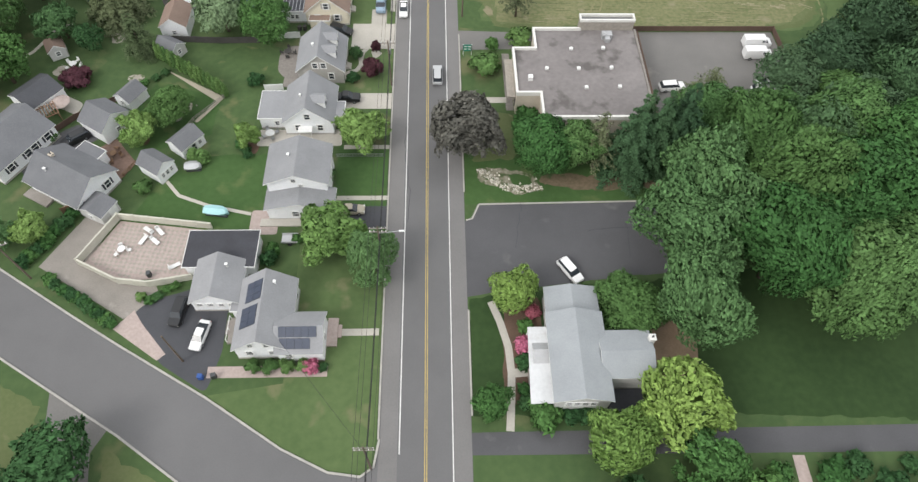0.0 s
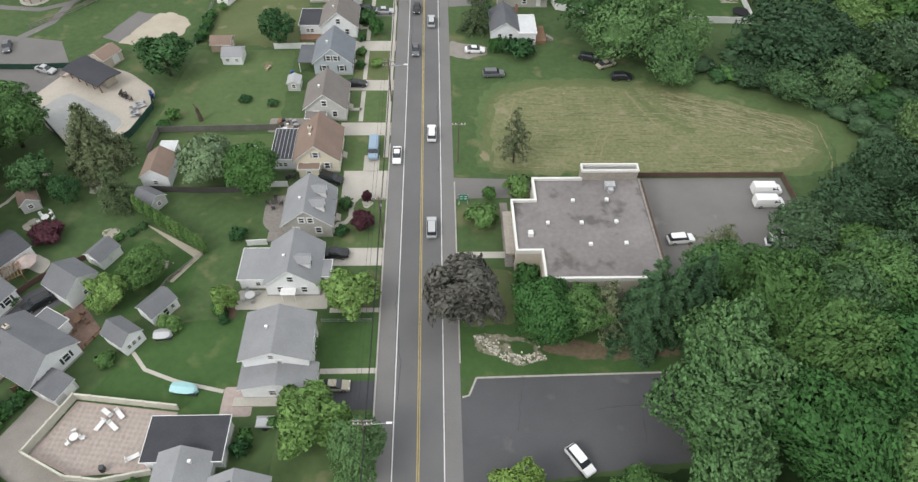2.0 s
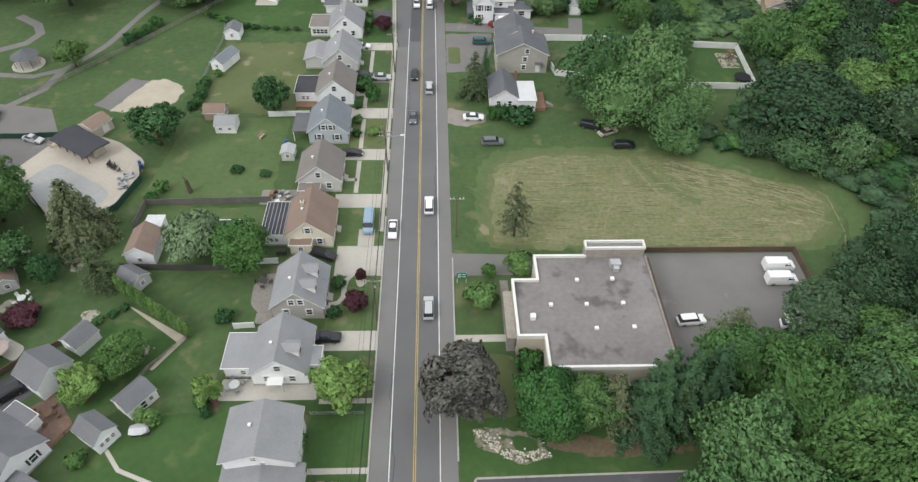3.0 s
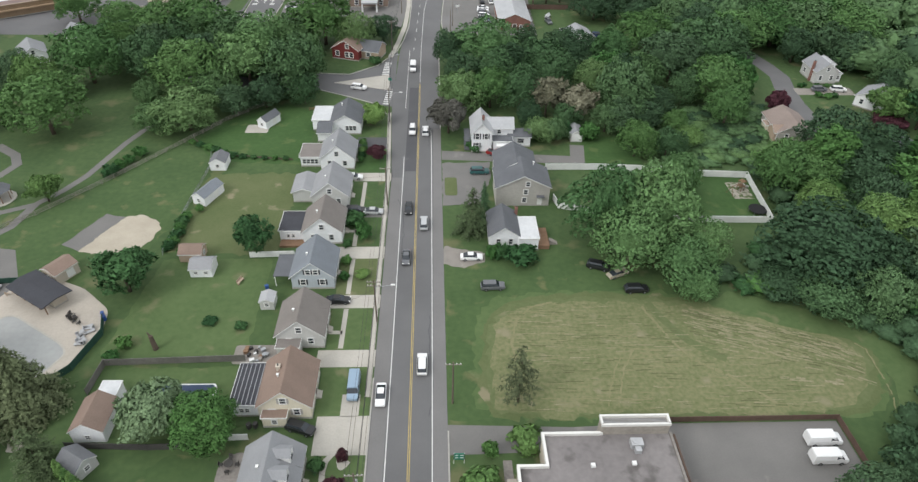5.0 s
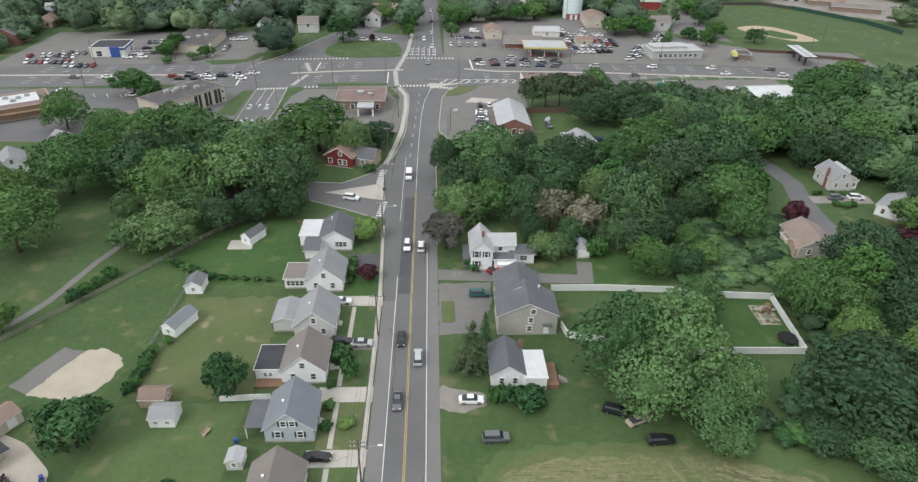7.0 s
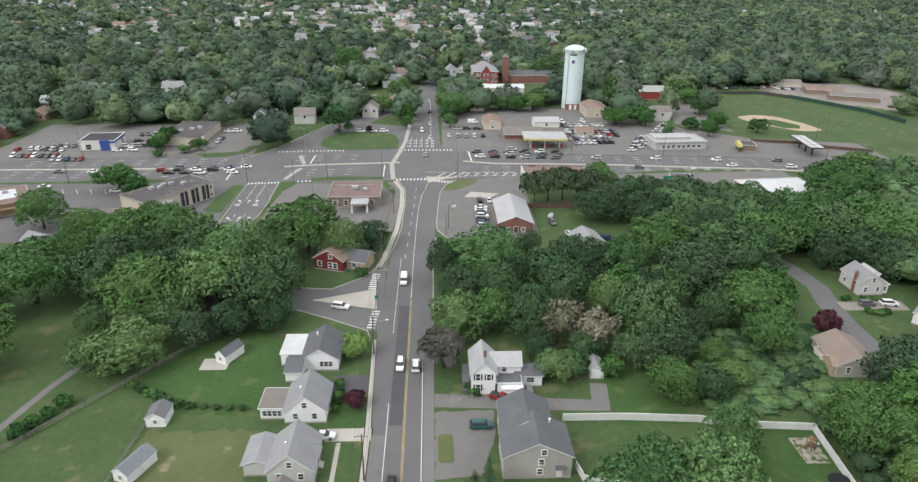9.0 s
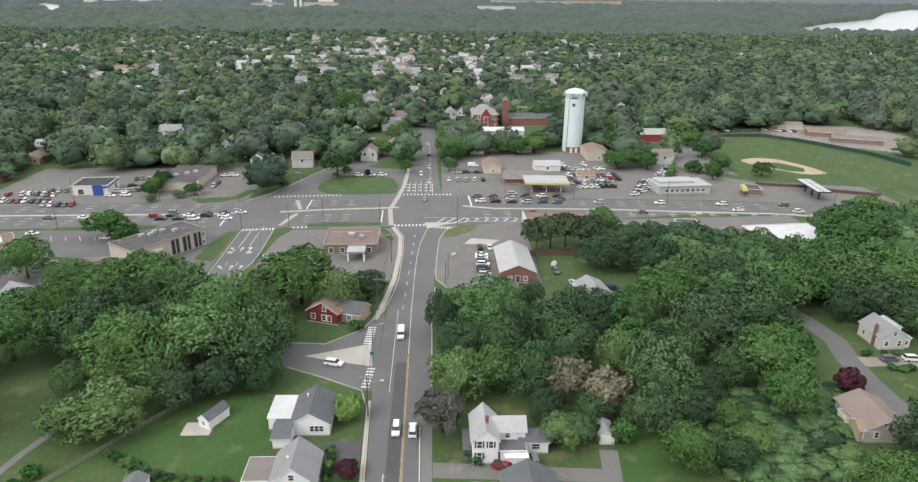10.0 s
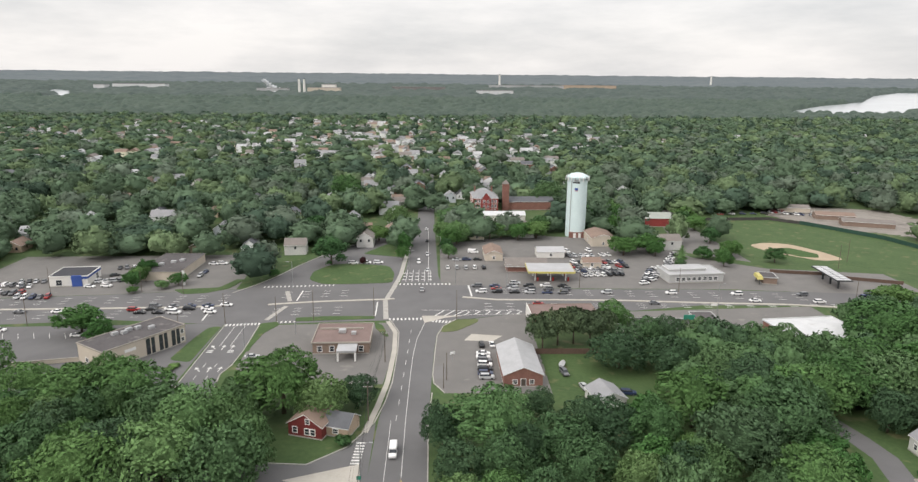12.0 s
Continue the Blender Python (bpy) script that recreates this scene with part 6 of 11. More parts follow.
# white cape with side wing
h2 = cape("white cape house with grey roof, dormer and a flat side wing", 83.2, 8.6, "siding_white", "shingle_grey", dorm=(-1.2,), upper=1, W=8.4, x=-22.6)
block(h2, -6.4, 0.2, 4.6, 6.2, 2.6, 0, "siding_white", "shingle_grey", flat=True, ov=0.25, wins=[("S", 0.6, 1.0, 0.7, 0.9)])
block(h2, 4.6, -1.0, 2.6, 3.2, 2.8, 0, "siding_white", "shingle_grey", flat=True, ov=0.2)
part("awning", B().box(-0.6, -5.0, 2.0, 2.4, 1.4, 0.12).tube((-1.6, -5.6, 0), (-1.6, -5.6, 2.0), 0.05).tube((0.4, -5.6, 0), (0.4, -5.6, 2.0), 0.05).mesh("awning", "trim_white"), h2)
# tan-grey cape with two dormers
h3 = cape("taupe-sided cape house with grey roof and two dormers", 96, 8.8, "siding_grey", "shingle_grey", dorm=(-1.6, 1.8), x=-21.7)
part("side_steps", B().box(4.6, -3.0, 0, 1.2, 1.8, 0.6).box(5.5, -3.0, 0, 0.6, 1.8, 0.3).mesh("side_steps", "concrete"), h3)
# cream house with brown roof, dark sunroom
h4 = cape("cream house with brown shingle roof and dark striped sunroom", 112.6, 9.4, "siding_cream", "shingle_brown", upper=1, shutters="siding_grey", x=-21.9)
block(h4, -6.5, 0.2, 4.4, 8.6, 2.7, 0, "siding_white", "roof_black", flat=True, ov=0.15, wins=[("S", -0.5, 1.1, 0.6, 0.8), ("S", 0.4, 1.1, 0.6, 0.8)])
for i in range(6):
    part("roof_rib", B().box(-8.3 + i * 0.72, 0.2, 2.88, 0.10, 8.4, 0.06).mesh("roof_rib", "steel"), h4, "grey metal roof rib")
block(h4, -1.4, -5.5, 3.8, 1.6, 2.2, 0, "siding_cream", "shingle_brown", flat=True, ov=0.15, wins=[("S", 0, 0.9, 0.7, 0.9)])
chimney(h4, -1.4, 0.8, 5.0, 6.4, 0.6, "stucco_tan")
# further houses
h5 = cape("light grey house with taupe shingle roof", 127.6, 8.6, "siding_lightgrey", "shingle_taupe", upper=1)
block(h5, -1.8, -5.4, 4.0, 2.2, 2.2, 0, "siding_lightgrey", "shingle_taupe", flat=True, ov=0.15)
h6 = cape("pale blue house with slate-blue roof and black shutters", 143.5, 8.8, "siding_blue", "shingle_blue", shutters="shutter_dark")
part("carport_roof", B().box(-5.9, -0.4, 2.7, 3.6, 6.8, 0.16).mesh("carport_roof", "shingle_dark"), h6)
for x, y in ((-7.5, -3.5), (-7.5, 2.7)):
    part("carport_post", B().box(x, y, 0, 0.14, 0.14, 2.7).mesh("carport_post", "trim_white"), h6)
h7 = cape("white house with taupe roof and a black-roofed side wing", 158, 8.8, "siding_white", "shingle_taupe", upper=1)
block(h7, -6.8, 0.0, 4.8, 7.0, 2.7, 0, "siding_white", "roof_black", flat=True, ov=0.2, wins=[("S", -0.6, 1.1, 0.6, 0.8), ("S", 0.4, 1.1, 0.6, 0.8)])
part("deck", B().box(-6.5, -4.6, 0, 5.2, 2.2, 0.5).mesh("deck", "wood_brown"), h7, "brown timber deck")
h8 = cape("light grey house with pale grey roof", 172, 9.4, "siding_lightgrey", "shingle_light", upper=1)
block(h8, -6.4, 1.2, 5.0, 7.4, 2.7, 3.6, "siding_lightgrey", "shingle_light")
h9 = cape("white house with dark roof and a window-lined sunroom", 188.6, 9.0, "siding_white", "shingle_grey", upper=1, x=-22.2)
block(h9, -6.9, 0.0, 4.8, 6.4, 2.7, 0, "siding_white", "shingle_taupe", flat=True, ov=0.3, wins=[("S", -1.5, 0.9, 0.8, 1.2), ("S", -0.5, 0.9, 0.8, 1.2), ("S", 0.5, 0.9, 0.8, 1.2), ("S", 1.5, 0.9, 0.8, 1.2)])
h10 = thing("house", "long white house with dark roof and a white flat wing", "house", pose(-23.6, 207, 0), "houses along the street")
block(h10, 1.6, 0.6, 8.2, 10.6, 3.1, 5.6, "siding_white", "shingle_dark", wins=[("S", 1.4, 1.2, 0.8, 1.3), ("S", 2.4, 1.2, 0.8, 1.3), ("S", 0.4, 1.2, 0.8, 1.3), ("E", 0, 1.2, 1.2, 1.2)])
block(h10, -5.1, 1.6, 5.0, 8.2, 3.0, 0, "siding_white", "roof_white", flat=True, ov=0.2)
block(h10, -3.6, -5.4, 7.0, 3.6, 2.6, 3.6, "siding_white", "shingle_dark", turn=90)
vent(h10, 0.2, 2.5, 5.0)

# ---------------------------------------------------------------- houses and sheds behind
def shed(label, x, y, W, L, rot, eave, ridge, wall, roof, name="garden_shed", cat="shed", wins=(("S", 0, 0.9, 0.7, 0.8),), door=("E", 0.6, 1.3, 1.6, "trim_white"), group=""):
    h = thing(name, label, cat, pose(x, y, 0, 0, 0, rot), group)
    block(h, 0, 0, W, L, eave, ridge, wall, roof, wins=wins, doors=[door] if door else (), ov=0.2, base=False)
    return h


L1 = thing("house", "white bungalow with grey shingle roof and dark shutters", "house", pose(-59.9, 67.8, 0, 0, 0, 61))
block(L1, 0, 0, 8.2, 11.2, 2.9, 5.5, "siding_white", "shingle_slate", wins=[("S", -2.1, 1.2, 1.0, 1.4), ("S", 1.9, 1.2, 1.0, 1.4), ("W", -3, 1.2, 1.1, 1.3), ("W", 1.0, 1.2, 1.1, 1.3), ("W", 4.2, 1.2, 1.1, 1.3)], shutters="shutter_dark", ov=0.5)
block(L1, 5.2, 1.0, 2.4, 4.4, 2.6, 0, "siding_white", "shingle_slate", flat=True, ov=0.2)
vent(L1, -1.8, 2.4, 4.4)
chimney(L1, 0.6, 3.0, 4.6, 5.7, 0.6, "stucco_tan")
part("front_porch", B().box(-5.0, 3.6, 0, 1.6, 5.0, 0.4).mesh("front_porch", "wood_grey"), L1)
L2 = thing("house", "white bungalow with grey shingle roof beside a drive", "house", pose(-73, 75.6, 0, 0, 0, -29))
block(L2, 0, 0, 9.4, 12, 3.0, 5.4, "siding_white", "shingle_slate", turn=0, wins=[("E", -3.6, 1.2, 1.1, 1.4), ("E", 0, 1.2, 1.1, 1.4), ("E", 1.4, 1.2, 1.1, 1.4), ("E", 4.2, 1.2, 1.1, 1.4)], shutters="shutter_dark")
shed("white garage with grey gable roof", -58.0, 80.7, 6.0, 5.6, 58, 2.9, 4.8, "siding_white", "shingle_slate", "garage", "garage")
shed("white garden shed with grey roof", -55.4, 87.2, 3.6, 4.2, -30, 2.0, 3.2, "siding_white", "shingle_slate")
shed("white garage with dark grey roof", -71.6, 86.8, 6.2, 6.6, -35, 2.5, 3.9, "siding_white", "shingle_coal", "garage", "garage")
shed("white shed with pale grey roof and a row of windows", -43.4, 76.2, 3.6, 4.8, -36, 2.2, 3.4, "siding_white", "shingle_slate", wins=(("E", -1.2, 0.9, 0.6, 0.8), ("E", 0.0, 0.4, 0.8, 1.5), ("E", 1.3, 0.9, 0.6, 0.8)), door=None)
shed("small white shed with grey gable roof and dark shutters", -47.1, 70.7, 3.6, 4.6, 57, 2.5, 3.8, "siding_white", "shingle_slate", wins=(("S", -0.9, 1.1, 0.5, 0.8), ("S", 0.0, 1.1, 0.6, 0.8), ("S", 0.9, 1.1, 0.5, 0.8)))
shed("small grey shed with gable roof", -51.0, 99.7, 3.4, 4.2, 60, 2.0, 3.2, "siding_lightgrey", "shingle_slate")
g = shed("white garage with brown roof", -51.2, 107.2, 5.0, 6.4, 0, 2.6, 4.4, "siding_white", "shingle_brown", "garage", "garage")
block(g, 0.5, 5.2, 3.0, 2.8, 2.6, 0, "siding_white", "roof_white", flat=True, ov=0.1)
shed("small shed with tan roof", -72.5, 99.6, 3.0, 3.6, 30, 2.0, 3.1, "siding_lightgrey", "shingle_brown")
shed("small pinkish barn shed", -48.2, 149.4, 3.6, 4.6, 90, 2.0, 3.1, "siding_tan", "shingle_brown")
shed("white playhouse with dark windows and a little porch", -44.8, 144.8, 4.0, 4.4, 90, 2.0, 3.0, "siding_white", "shingle_light", "playhouse", "playhouse", wins=(("W", -1.0, 0.9, 0.7, 0.6), ("W", 1.0, 0.9, 0.7, 0.6)))
shed("white shed with blue-grey roof", -50.9, 171.6, 3.4, 7.0, -22, 2.1, 3.2, "siding_white", "shingle_blue")
shed("small white shed with grey roof", -51.8, 185.8, 3.8, 4.6, 0, 2.1, 3.2, "siding_white", "shingle_slate")
shed("small white shed with dark roof on a concrete pad", -43.9, 208.2, 3.0, 6.0, -28, 2.1, 3.3, "siding_white", "shingle_dark")
shed("pale storage shed against the house", -29.8, 134.6, 2.6, 2.8, 0, 1.9, 2.5, "siding_lightgrey", "roof_metal")
shed("small white garden building beside the road", -54.4, 62.2, 4.4, 3.6, -25, 2.2, 3.1, "siding_lightgrey", "shingle_slate")
# club pavilion
pv = thing("pool_pavilion", "tan pavilion with a low black hipped roof", "pavilion", pose(-73.3, 136.9, 0, 0, 0, -33))
block(pv, 1.0, 0.8, 2.6, 7.0, 2.3, 0, "stucco_tan", "roof_black", turn=90, flat=True, ov=0.1, fascia="roof_black")
part("roof", roof_mesh(5.4, 10.8, 2.4, 2.75, "roof_black", edge="roof_black"), pv, "low black roof over the open pavilion", pose(0, 0, 0.02, 0, 0, 90))
for px_ in (-4.8, -2.4, 0.0, 2.4, 4.8):
    part("post", B().box(px_, -2.2, 0, 0.18, 0.18, 2.4).mesh("post", "wood_brown"), pv)
shed("small tan-roofed service hut", -72.6, 143.8, 4.2, 5.0, -30, 2.4, 3.4, "stucco_tan", "shingle_brown", "service_hut", "hut")
gz = thing("gazebo", "open dark-roofed park gazebo on a round slab", "gazebo", pose(-99, 171, 0))
part("slab", B().tube((0, 0, 0), (0, 0, 0.15), 3.8, n=16).mesh("slab", "concrete"), gz)
part("roof", B().tube((0, 0, 2.6), (0, 0, 4.2), 3.4, 0.3, 8).mesh("roof", "shingle_dark"), gz)
for i in range(8):
    part("post", B().tube((2.9 * math.cos(i * math.pi / 4), 2.9 * math.sin(i * math.pi / 4), 0.1), (2.9 * math.cos(i * math.pi / 4), 2.9 * math.sin(i * math.pi / 4), 2.7), 0.09).mesh("post", "wood_brown"), gz)

# ---------------------------------------------------------------- right-hand buildings
r0 = thing("house", "grey-roofed house with a long white-roofed front porch", "house", pose(19.0, 36.2, 0))
m_r0 = block(r0, -0.2, -1.6, 7.4, 12.6, 4.8, 6.1, "siding_lightgrey", "shingle_pale", wins=[("S", -1.8, 2.9, 0.8, 1.1), ("S", -0.7, 2.9, 0.8, 1.1), ("S", 0.4, 2.9, 0.8, 1.1), ("S", 1.5, 2.9, 0.8, 1.1)], ov=0.35)
block(r0, 0.0, 7.2, 7.2, 4.6, 3.4, 4.3, "siding_lightgrey", "shingle_pale", ov=0.3)
block(r0, 6.4, -1.4, 6.4, 6.8, 4.6, 5.6, "siding_lightgrey", "shingle_pale", turn=90, ov=0.35, wins=[("E", -1, 2.6, 0.9, 1.2)])
part("porch_roof", B().prism([(-7.0, -7.6), (-3.6, -7.6), (-3.6, 3.6), (-6.6, 3.6)], 2.75, 2.95).mesh("porch_roof", "roof_white"), r0, "white membrane porch roof")
part("porch_floor", B().box(-5.2, -2.0, 0, 3.0, 11.0, 0.5).mesh("porch_floor", "wood_grey"), r0)
for i in range(5):
    part("porch_post", B().box(-6.5, -7.2 + i * 2.6, 0.5, 0.16, 0.16, 2.3).mesh("porch_post", "trim_white"), r0)
part("side_deck", B().box(6.4, -6.4, 0, 5.4, 3.2, 0.3).mesh("side_deck", "roof_black"), r0)
chimney(r0, 10.0, 0.4, 0, 6.0, 0.8, "stucco_white")
block(r0, -4.4, -0.4, 2.6, 3.0, 2.95, 4.0, "siding_lightgrey", "roof_metal", turn=90, base=False)

cb = thing("commercial_building", "flat-roofed tan commercial building with white parapets", "building", pose(0, 0, 0))
BH = 5.2
part("wall", B().prism(rect(18.0, 37.2, 77.8, 100.3), -0.1, BH - 0.4).prism(rect(13.8, 18.0, 83.6, 94.9), -0.1, BH - 0.4).mesh("wall", "stucco_tan"), cb)
part("roof", B().prism(rect(18.0, 37.2, 77.8, 100.3), BH - 0.4, BH - 0.1).prism(rect(13.8, 18.0, 83.6, 94.9), BH - 0.4, BH - 0.1).mesh("roof", "roof_tar"), cb, "stained grey tar roof")
pp = B()
for x0, y0, x1, y1 in ((18, 77.8, 37.2, 77.8), (18, 77.8, 18, 83.6), (13.8, 83.6, 18, 83.6), (13.8, 83.6, 13.8, 94.9), (13.8, 94.9, 18, 94.9), (18, 94.9, 18, 100.3), (18, 100.3, 26.8, 100.3)):
    pp.box((x0 + x1) / 2, (y0 + y1) / 2, BH - 0.4, abs(x1 - x0) + 0.4, 0.4 if y0 == y1 else abs(y1 - y0) - 0.4, 0.85)
part("parapet", pp.mesh("parapet", "stucco_white"), cb, "white parapet wall")
part("parapet", B().box(37.3, 89, BH - 0.4, 0.4, 22.8, 0.5).mesh("parapet", "paver_grey"), cb)
part("gutter", B().box(37.9, 89, BH - 1.2, 0.3, 22.6, 0.9).mesh("gutter", "fence_brown"), cb)
part("roof_screen", B().box(31.8, 101.1, 0, 10.2, 1.7, 7.0).mesh("roof_screen", "paver_tan"), cb)
part("screen_cap", B().box(31.8, 100.35, 7.0, 10.4, 0.3, 0.5).box(31.8, 101.95, 7.0, 10.4, 0.3, 0.5).box(26.75, 101.1, 7.0, 0.3, 1.4, 0.5).box(36.85, 101.1, 7.0, 0.3, 1.4, 0.5).mesh("screen_cap", "stucco_white"), cb, "white cap of the screen wall")
for i in range(5):
    part("roof_ladder_slat", B().box(31.8, 100.62 + i * 0.24, 7.02, 9.6, 0.08, 0.1).mesh("roof_ladder_slat", "steel"), cb)
part("air_unit", B().box(31.6, 98.3, BH - 0.1, 1.8, 1.3, 1.0).box(31.6, 97.2, BH - 0.1, 0.9, 0.8, 0.8).tube((31.3, 98.3, BH + 0.9), (31.3, 98.3, BH + 1.05), 0.45, n=12).mesh("air_unit", "roof_metal"), cb, "grey rooftop air unit")
vm = B().box(0, 0, 0, 0.62, 0.62, 0.32).box(0, 0, 0.32, 0.5, 0.5, 0.1).mesh("roof_vent", "trim_white")
for x, y in ((24.6, 95.0), (30.6, 95.2), (19.6, 89.8), (25.4, 89.8), (31.4, 90.0), (26.2, 85.0), (32.2, 85.2)):
    part("roof_vent", vm, cb, "white roof vent", pose(x, y, BH - 0.1))
part("roof_hatch", B().box(16.4, 87.2, BH - 0.1, 0.8, 0.9, 0.8).mesh("roof_hatch", "trim_white"), cb)
part("entrance_canopy", B().box(13.0, 89.5, 3.0, 1.5, 9.6, 0.3).mesh("entrance_canopy", "paver_tan"), cb)
for i in range(4):
    w = part("window", B().box(13.76, 85.6 + i * 2.4, 0.9, 0.12, 1.8, 1.7).mesh("window", "glass_store"), cb)

r1 = thing("house", "small white house with grey roof and a white flat addition", "house", pose(16.9, 156, 0))
block(r1, 0, 0, 6.2, 8.8, 3.3, 5.4, "siding_white", "shingle_dark", wins=[("S", -1.2, 1.2, 0.8, 1.3), ("S", 1.4, 1.2, 0.8, 1.3), ("W", 0, 1.2, 1, 1.2)])
block(r1, 5.2, -1.2, 4.2, 7.8, 3.0, 0, "siding_white", "roof_white", flat=True, ov=0.15)
chimney(r1, 3.2, 3.6, 2.8, 5.0, 0.6)
part("deck", B().box(8.6, -1.6, 0, 2.4, 6.4, 1.0).mesh("deck", "wood_brown"), r1, "weathered timber deck")
for i in range(6):
    part("deck_step", B().box(10.2 + i * 0.3, -2.6, 0, 0.3, 1.2, 1.0 - i * 0.17).mesh("deck_step", "wood_grey"), r1)
r2 = thing("house", "large grey-sided two-storey house with dark grey roof", "house", pose(22.2, 174.6, 0))
block(r2, 0.4, -2.6, 12.4, 8.6, 5.0, 8.0, "siding_grey", "shingle_dark", wins=[("S", 0.6, 3.2, 0.9, 1.2), ("S", 0.4, 1.0, 0.9, 1.2), ("S", 1.0, 5.4, 0.9, 1.1)], ov=0.4)
block(r2, -0.6, 4.6, 9.6, 9.6, 5.0, 7.7, "siding_grey", "shingle_dark", wins=[("W", 0, 3.4, 0.9, 1.3)], ov=0.4)
part("door_awning", B().box(4.4, -7.6, 2.9, 1.8, 1.0, 0.14).mesh("door_awning", "shingle_dark"), r2)
part("side_door", B().box(4.4, -6.95, 0.3, 1.1, 0.12, 2.2).mesh("side_door", "trim_white"), r2)
vent(r2, 3.4, 0.4, 6.8)
r3 = thing("house", "white two-storey farmhouse with cross gables", "house", pose(15.5, 197, 0))
block(r3, -1.0, 0, 5.2, 9.0, 5.6, 8.2, "siding_white", "roof_metal", wins=[("S", -1.2, 1.2, 0.9, 1.6), ("S", -1.2, 3.9, 0.9, 1.6), ("S", 1.1, 3.9, 0.8, 1.5), ("W", 0, 1.2, 0.9, 1.5), ("W", -2.5, 3.9, 0.9, 1.5)], shutters="shutter_dark")
block(r3, 4.2, 1.6, 5.0, 6.6, 5.2, 7.0, "siding_white", "roof_metal", turn=90, wins=[("E", 0, 3.4, 0.8, 1.4), ("W", -0.4, 3.6, 0.9, 1.4)])
block(r3, 4.6, -2.6, 5.0, 3.2, 2.9, 0, "siding_white", "shingle_dark", flat=True, ov=0.25)
block(r3, 9.2, 0.6, 4.4, 6.0, 3.0, 4.2, "siding_white", "shingle_dark", turn=90, wins=[("W", 0.4, 1.2, 1.6, 1.2)])
block(r3, 5.2, -5.0, 4.4, 1.8, 2.4, 0, "siding_white", "trim_white", flat=True, ov=0.15)
part("side_porch", B().box(-4.6, 0, 2.6, 1.6, 7, 0.14).box(-4.6, 0, 0, 1.6, 7, 0.4).mesh("side_porch", "shingle_dark"), r3)
chimney(r3, -0.6, -1.6, 7.0, 9.0, 0.6)
shed("small white garage with grey roof at the end of a drive", 40.6, 200.4, 3.2, 5.0, 0, 2.3, 3.2, "siding_lightgrey", "shingle_light", "garage", "garage", door=("S", 0, 2.4, 2.0, "trim_white"), wins=())


def simple_house(label, x, y, rot, W, L, eave, ridge, wall, roof, extra=None):
    h = thing("house", label, "house", pose(x, y, 0, 0, 0, rot), "houses among the trees")
    wz = [("S", -W / 4, 1.2, 0.9, 1.4), ("S", W / 4, 1.2, 0.9, 1.4), ("S", 0, eave + 0.2, 0.9, 1.2), ("E", -L / 4, 1.2, 1, 1.3), ("E", L / 4, 1.2, 1, 1.3), ("W", -L / 4, 1.2, 1, 1.3), ("W", L / 4, 1.2, 1, 1.3)]
    block(h, 0, 0, W, L, eave, ridge, wall, roof, wins=wz, doors=[("E", 0, 1, 2, "door_dark")])
    if extra:
        extra(h)
    return h


def lane_house_parts(h):
    """Brick chimney on the west wall and a pale shed dormer on the east slope."""
    chimney(h, -3.9, -2.2, 0, 6.4, 0.65)
    block(h, 2.2, 1.0, 3.0, 5.6, 1.6, 2.3, "siding_white", "roof_metal", z0=3.7, base=False, ov=0.25, wins=[("S", 0.2, 0.4, 0.9, 1.0)])
    block(h, 4.5, -2.2, 2.0, 3.2, 2.9, 0, "siding_white", "shingle_grey", flat=True, ov=0.2, wins=[("S", 0, 1.1, 0.8, 1.1)])


def lane_bungalow_parts(h):
    """A cross gable and a porch on the west side."""
    block(h, -4.6, -3.6, 4.2, 2.6, 2.9, 4.2, "siding_tan", "shingle_tan", turn=90, ov=0.3, wins=[("W", 0, 1.0, 0.9, 1.2)])
    block(h, -5.4, 0.6, 1.8, 3.4, 2.5, 0, "siding_cream", "shingle_tan", flat=True, ov=0.15, wins=[("S", 0, 0.9, 0.6, 0.9)])


simple_house("pale grey house with grey roof and a brick chimney", 127.6, 240.6, 2, 7.2, 9.0, 4.0, 6.5, "siding_lightgrey", "shingle_grey", lane_house_parts)
simple_house("grey-tan bungalow with a pinkish brown roof by the lane", 100.8, 203.2, -2, 9.8, 11.8, 3.2, 5.5, "siding_grey", "shingle_rose", lane_bungalow_parts)
simple_house("white house with grey roof", 135.6, 221, -48, 8.0, 10, 3.2, 5.4, "siding_white", "shingle_grey")
simple_house("grey-blue house with dark roof", 124.6, 186, -18, 9.0, 11, 3.2, 5.4, "siding_blue", "shingle_dark")
simple_house("white house with grey roof at the park edge", -128.6, 252.5, 32, 7.6, 10, 3.4, 5.8, "siding_white", "shingle_grey")
simple_house("white house with grey roof at the park edge", -140, 214, 30, 8.0, 12, 3.4, 5.8, "siding_white", "shingle_grey")
simple_house("white house with grey roof at the park edge", -119, 269, 60, 7.6, 10, 3.4, 5.8, "siding_white", "shingle_grey")
simple_house("small grey house behind the brick building", 54, 271, 10, 8.5, 9, 3.2, 5.2, "siding_lightgrey", "shingle_light")
rh = thing("house", "dark red house with white window frames and taupe roof", "house", pose(-23.6, 257.4, 0, 0, 0, -18))
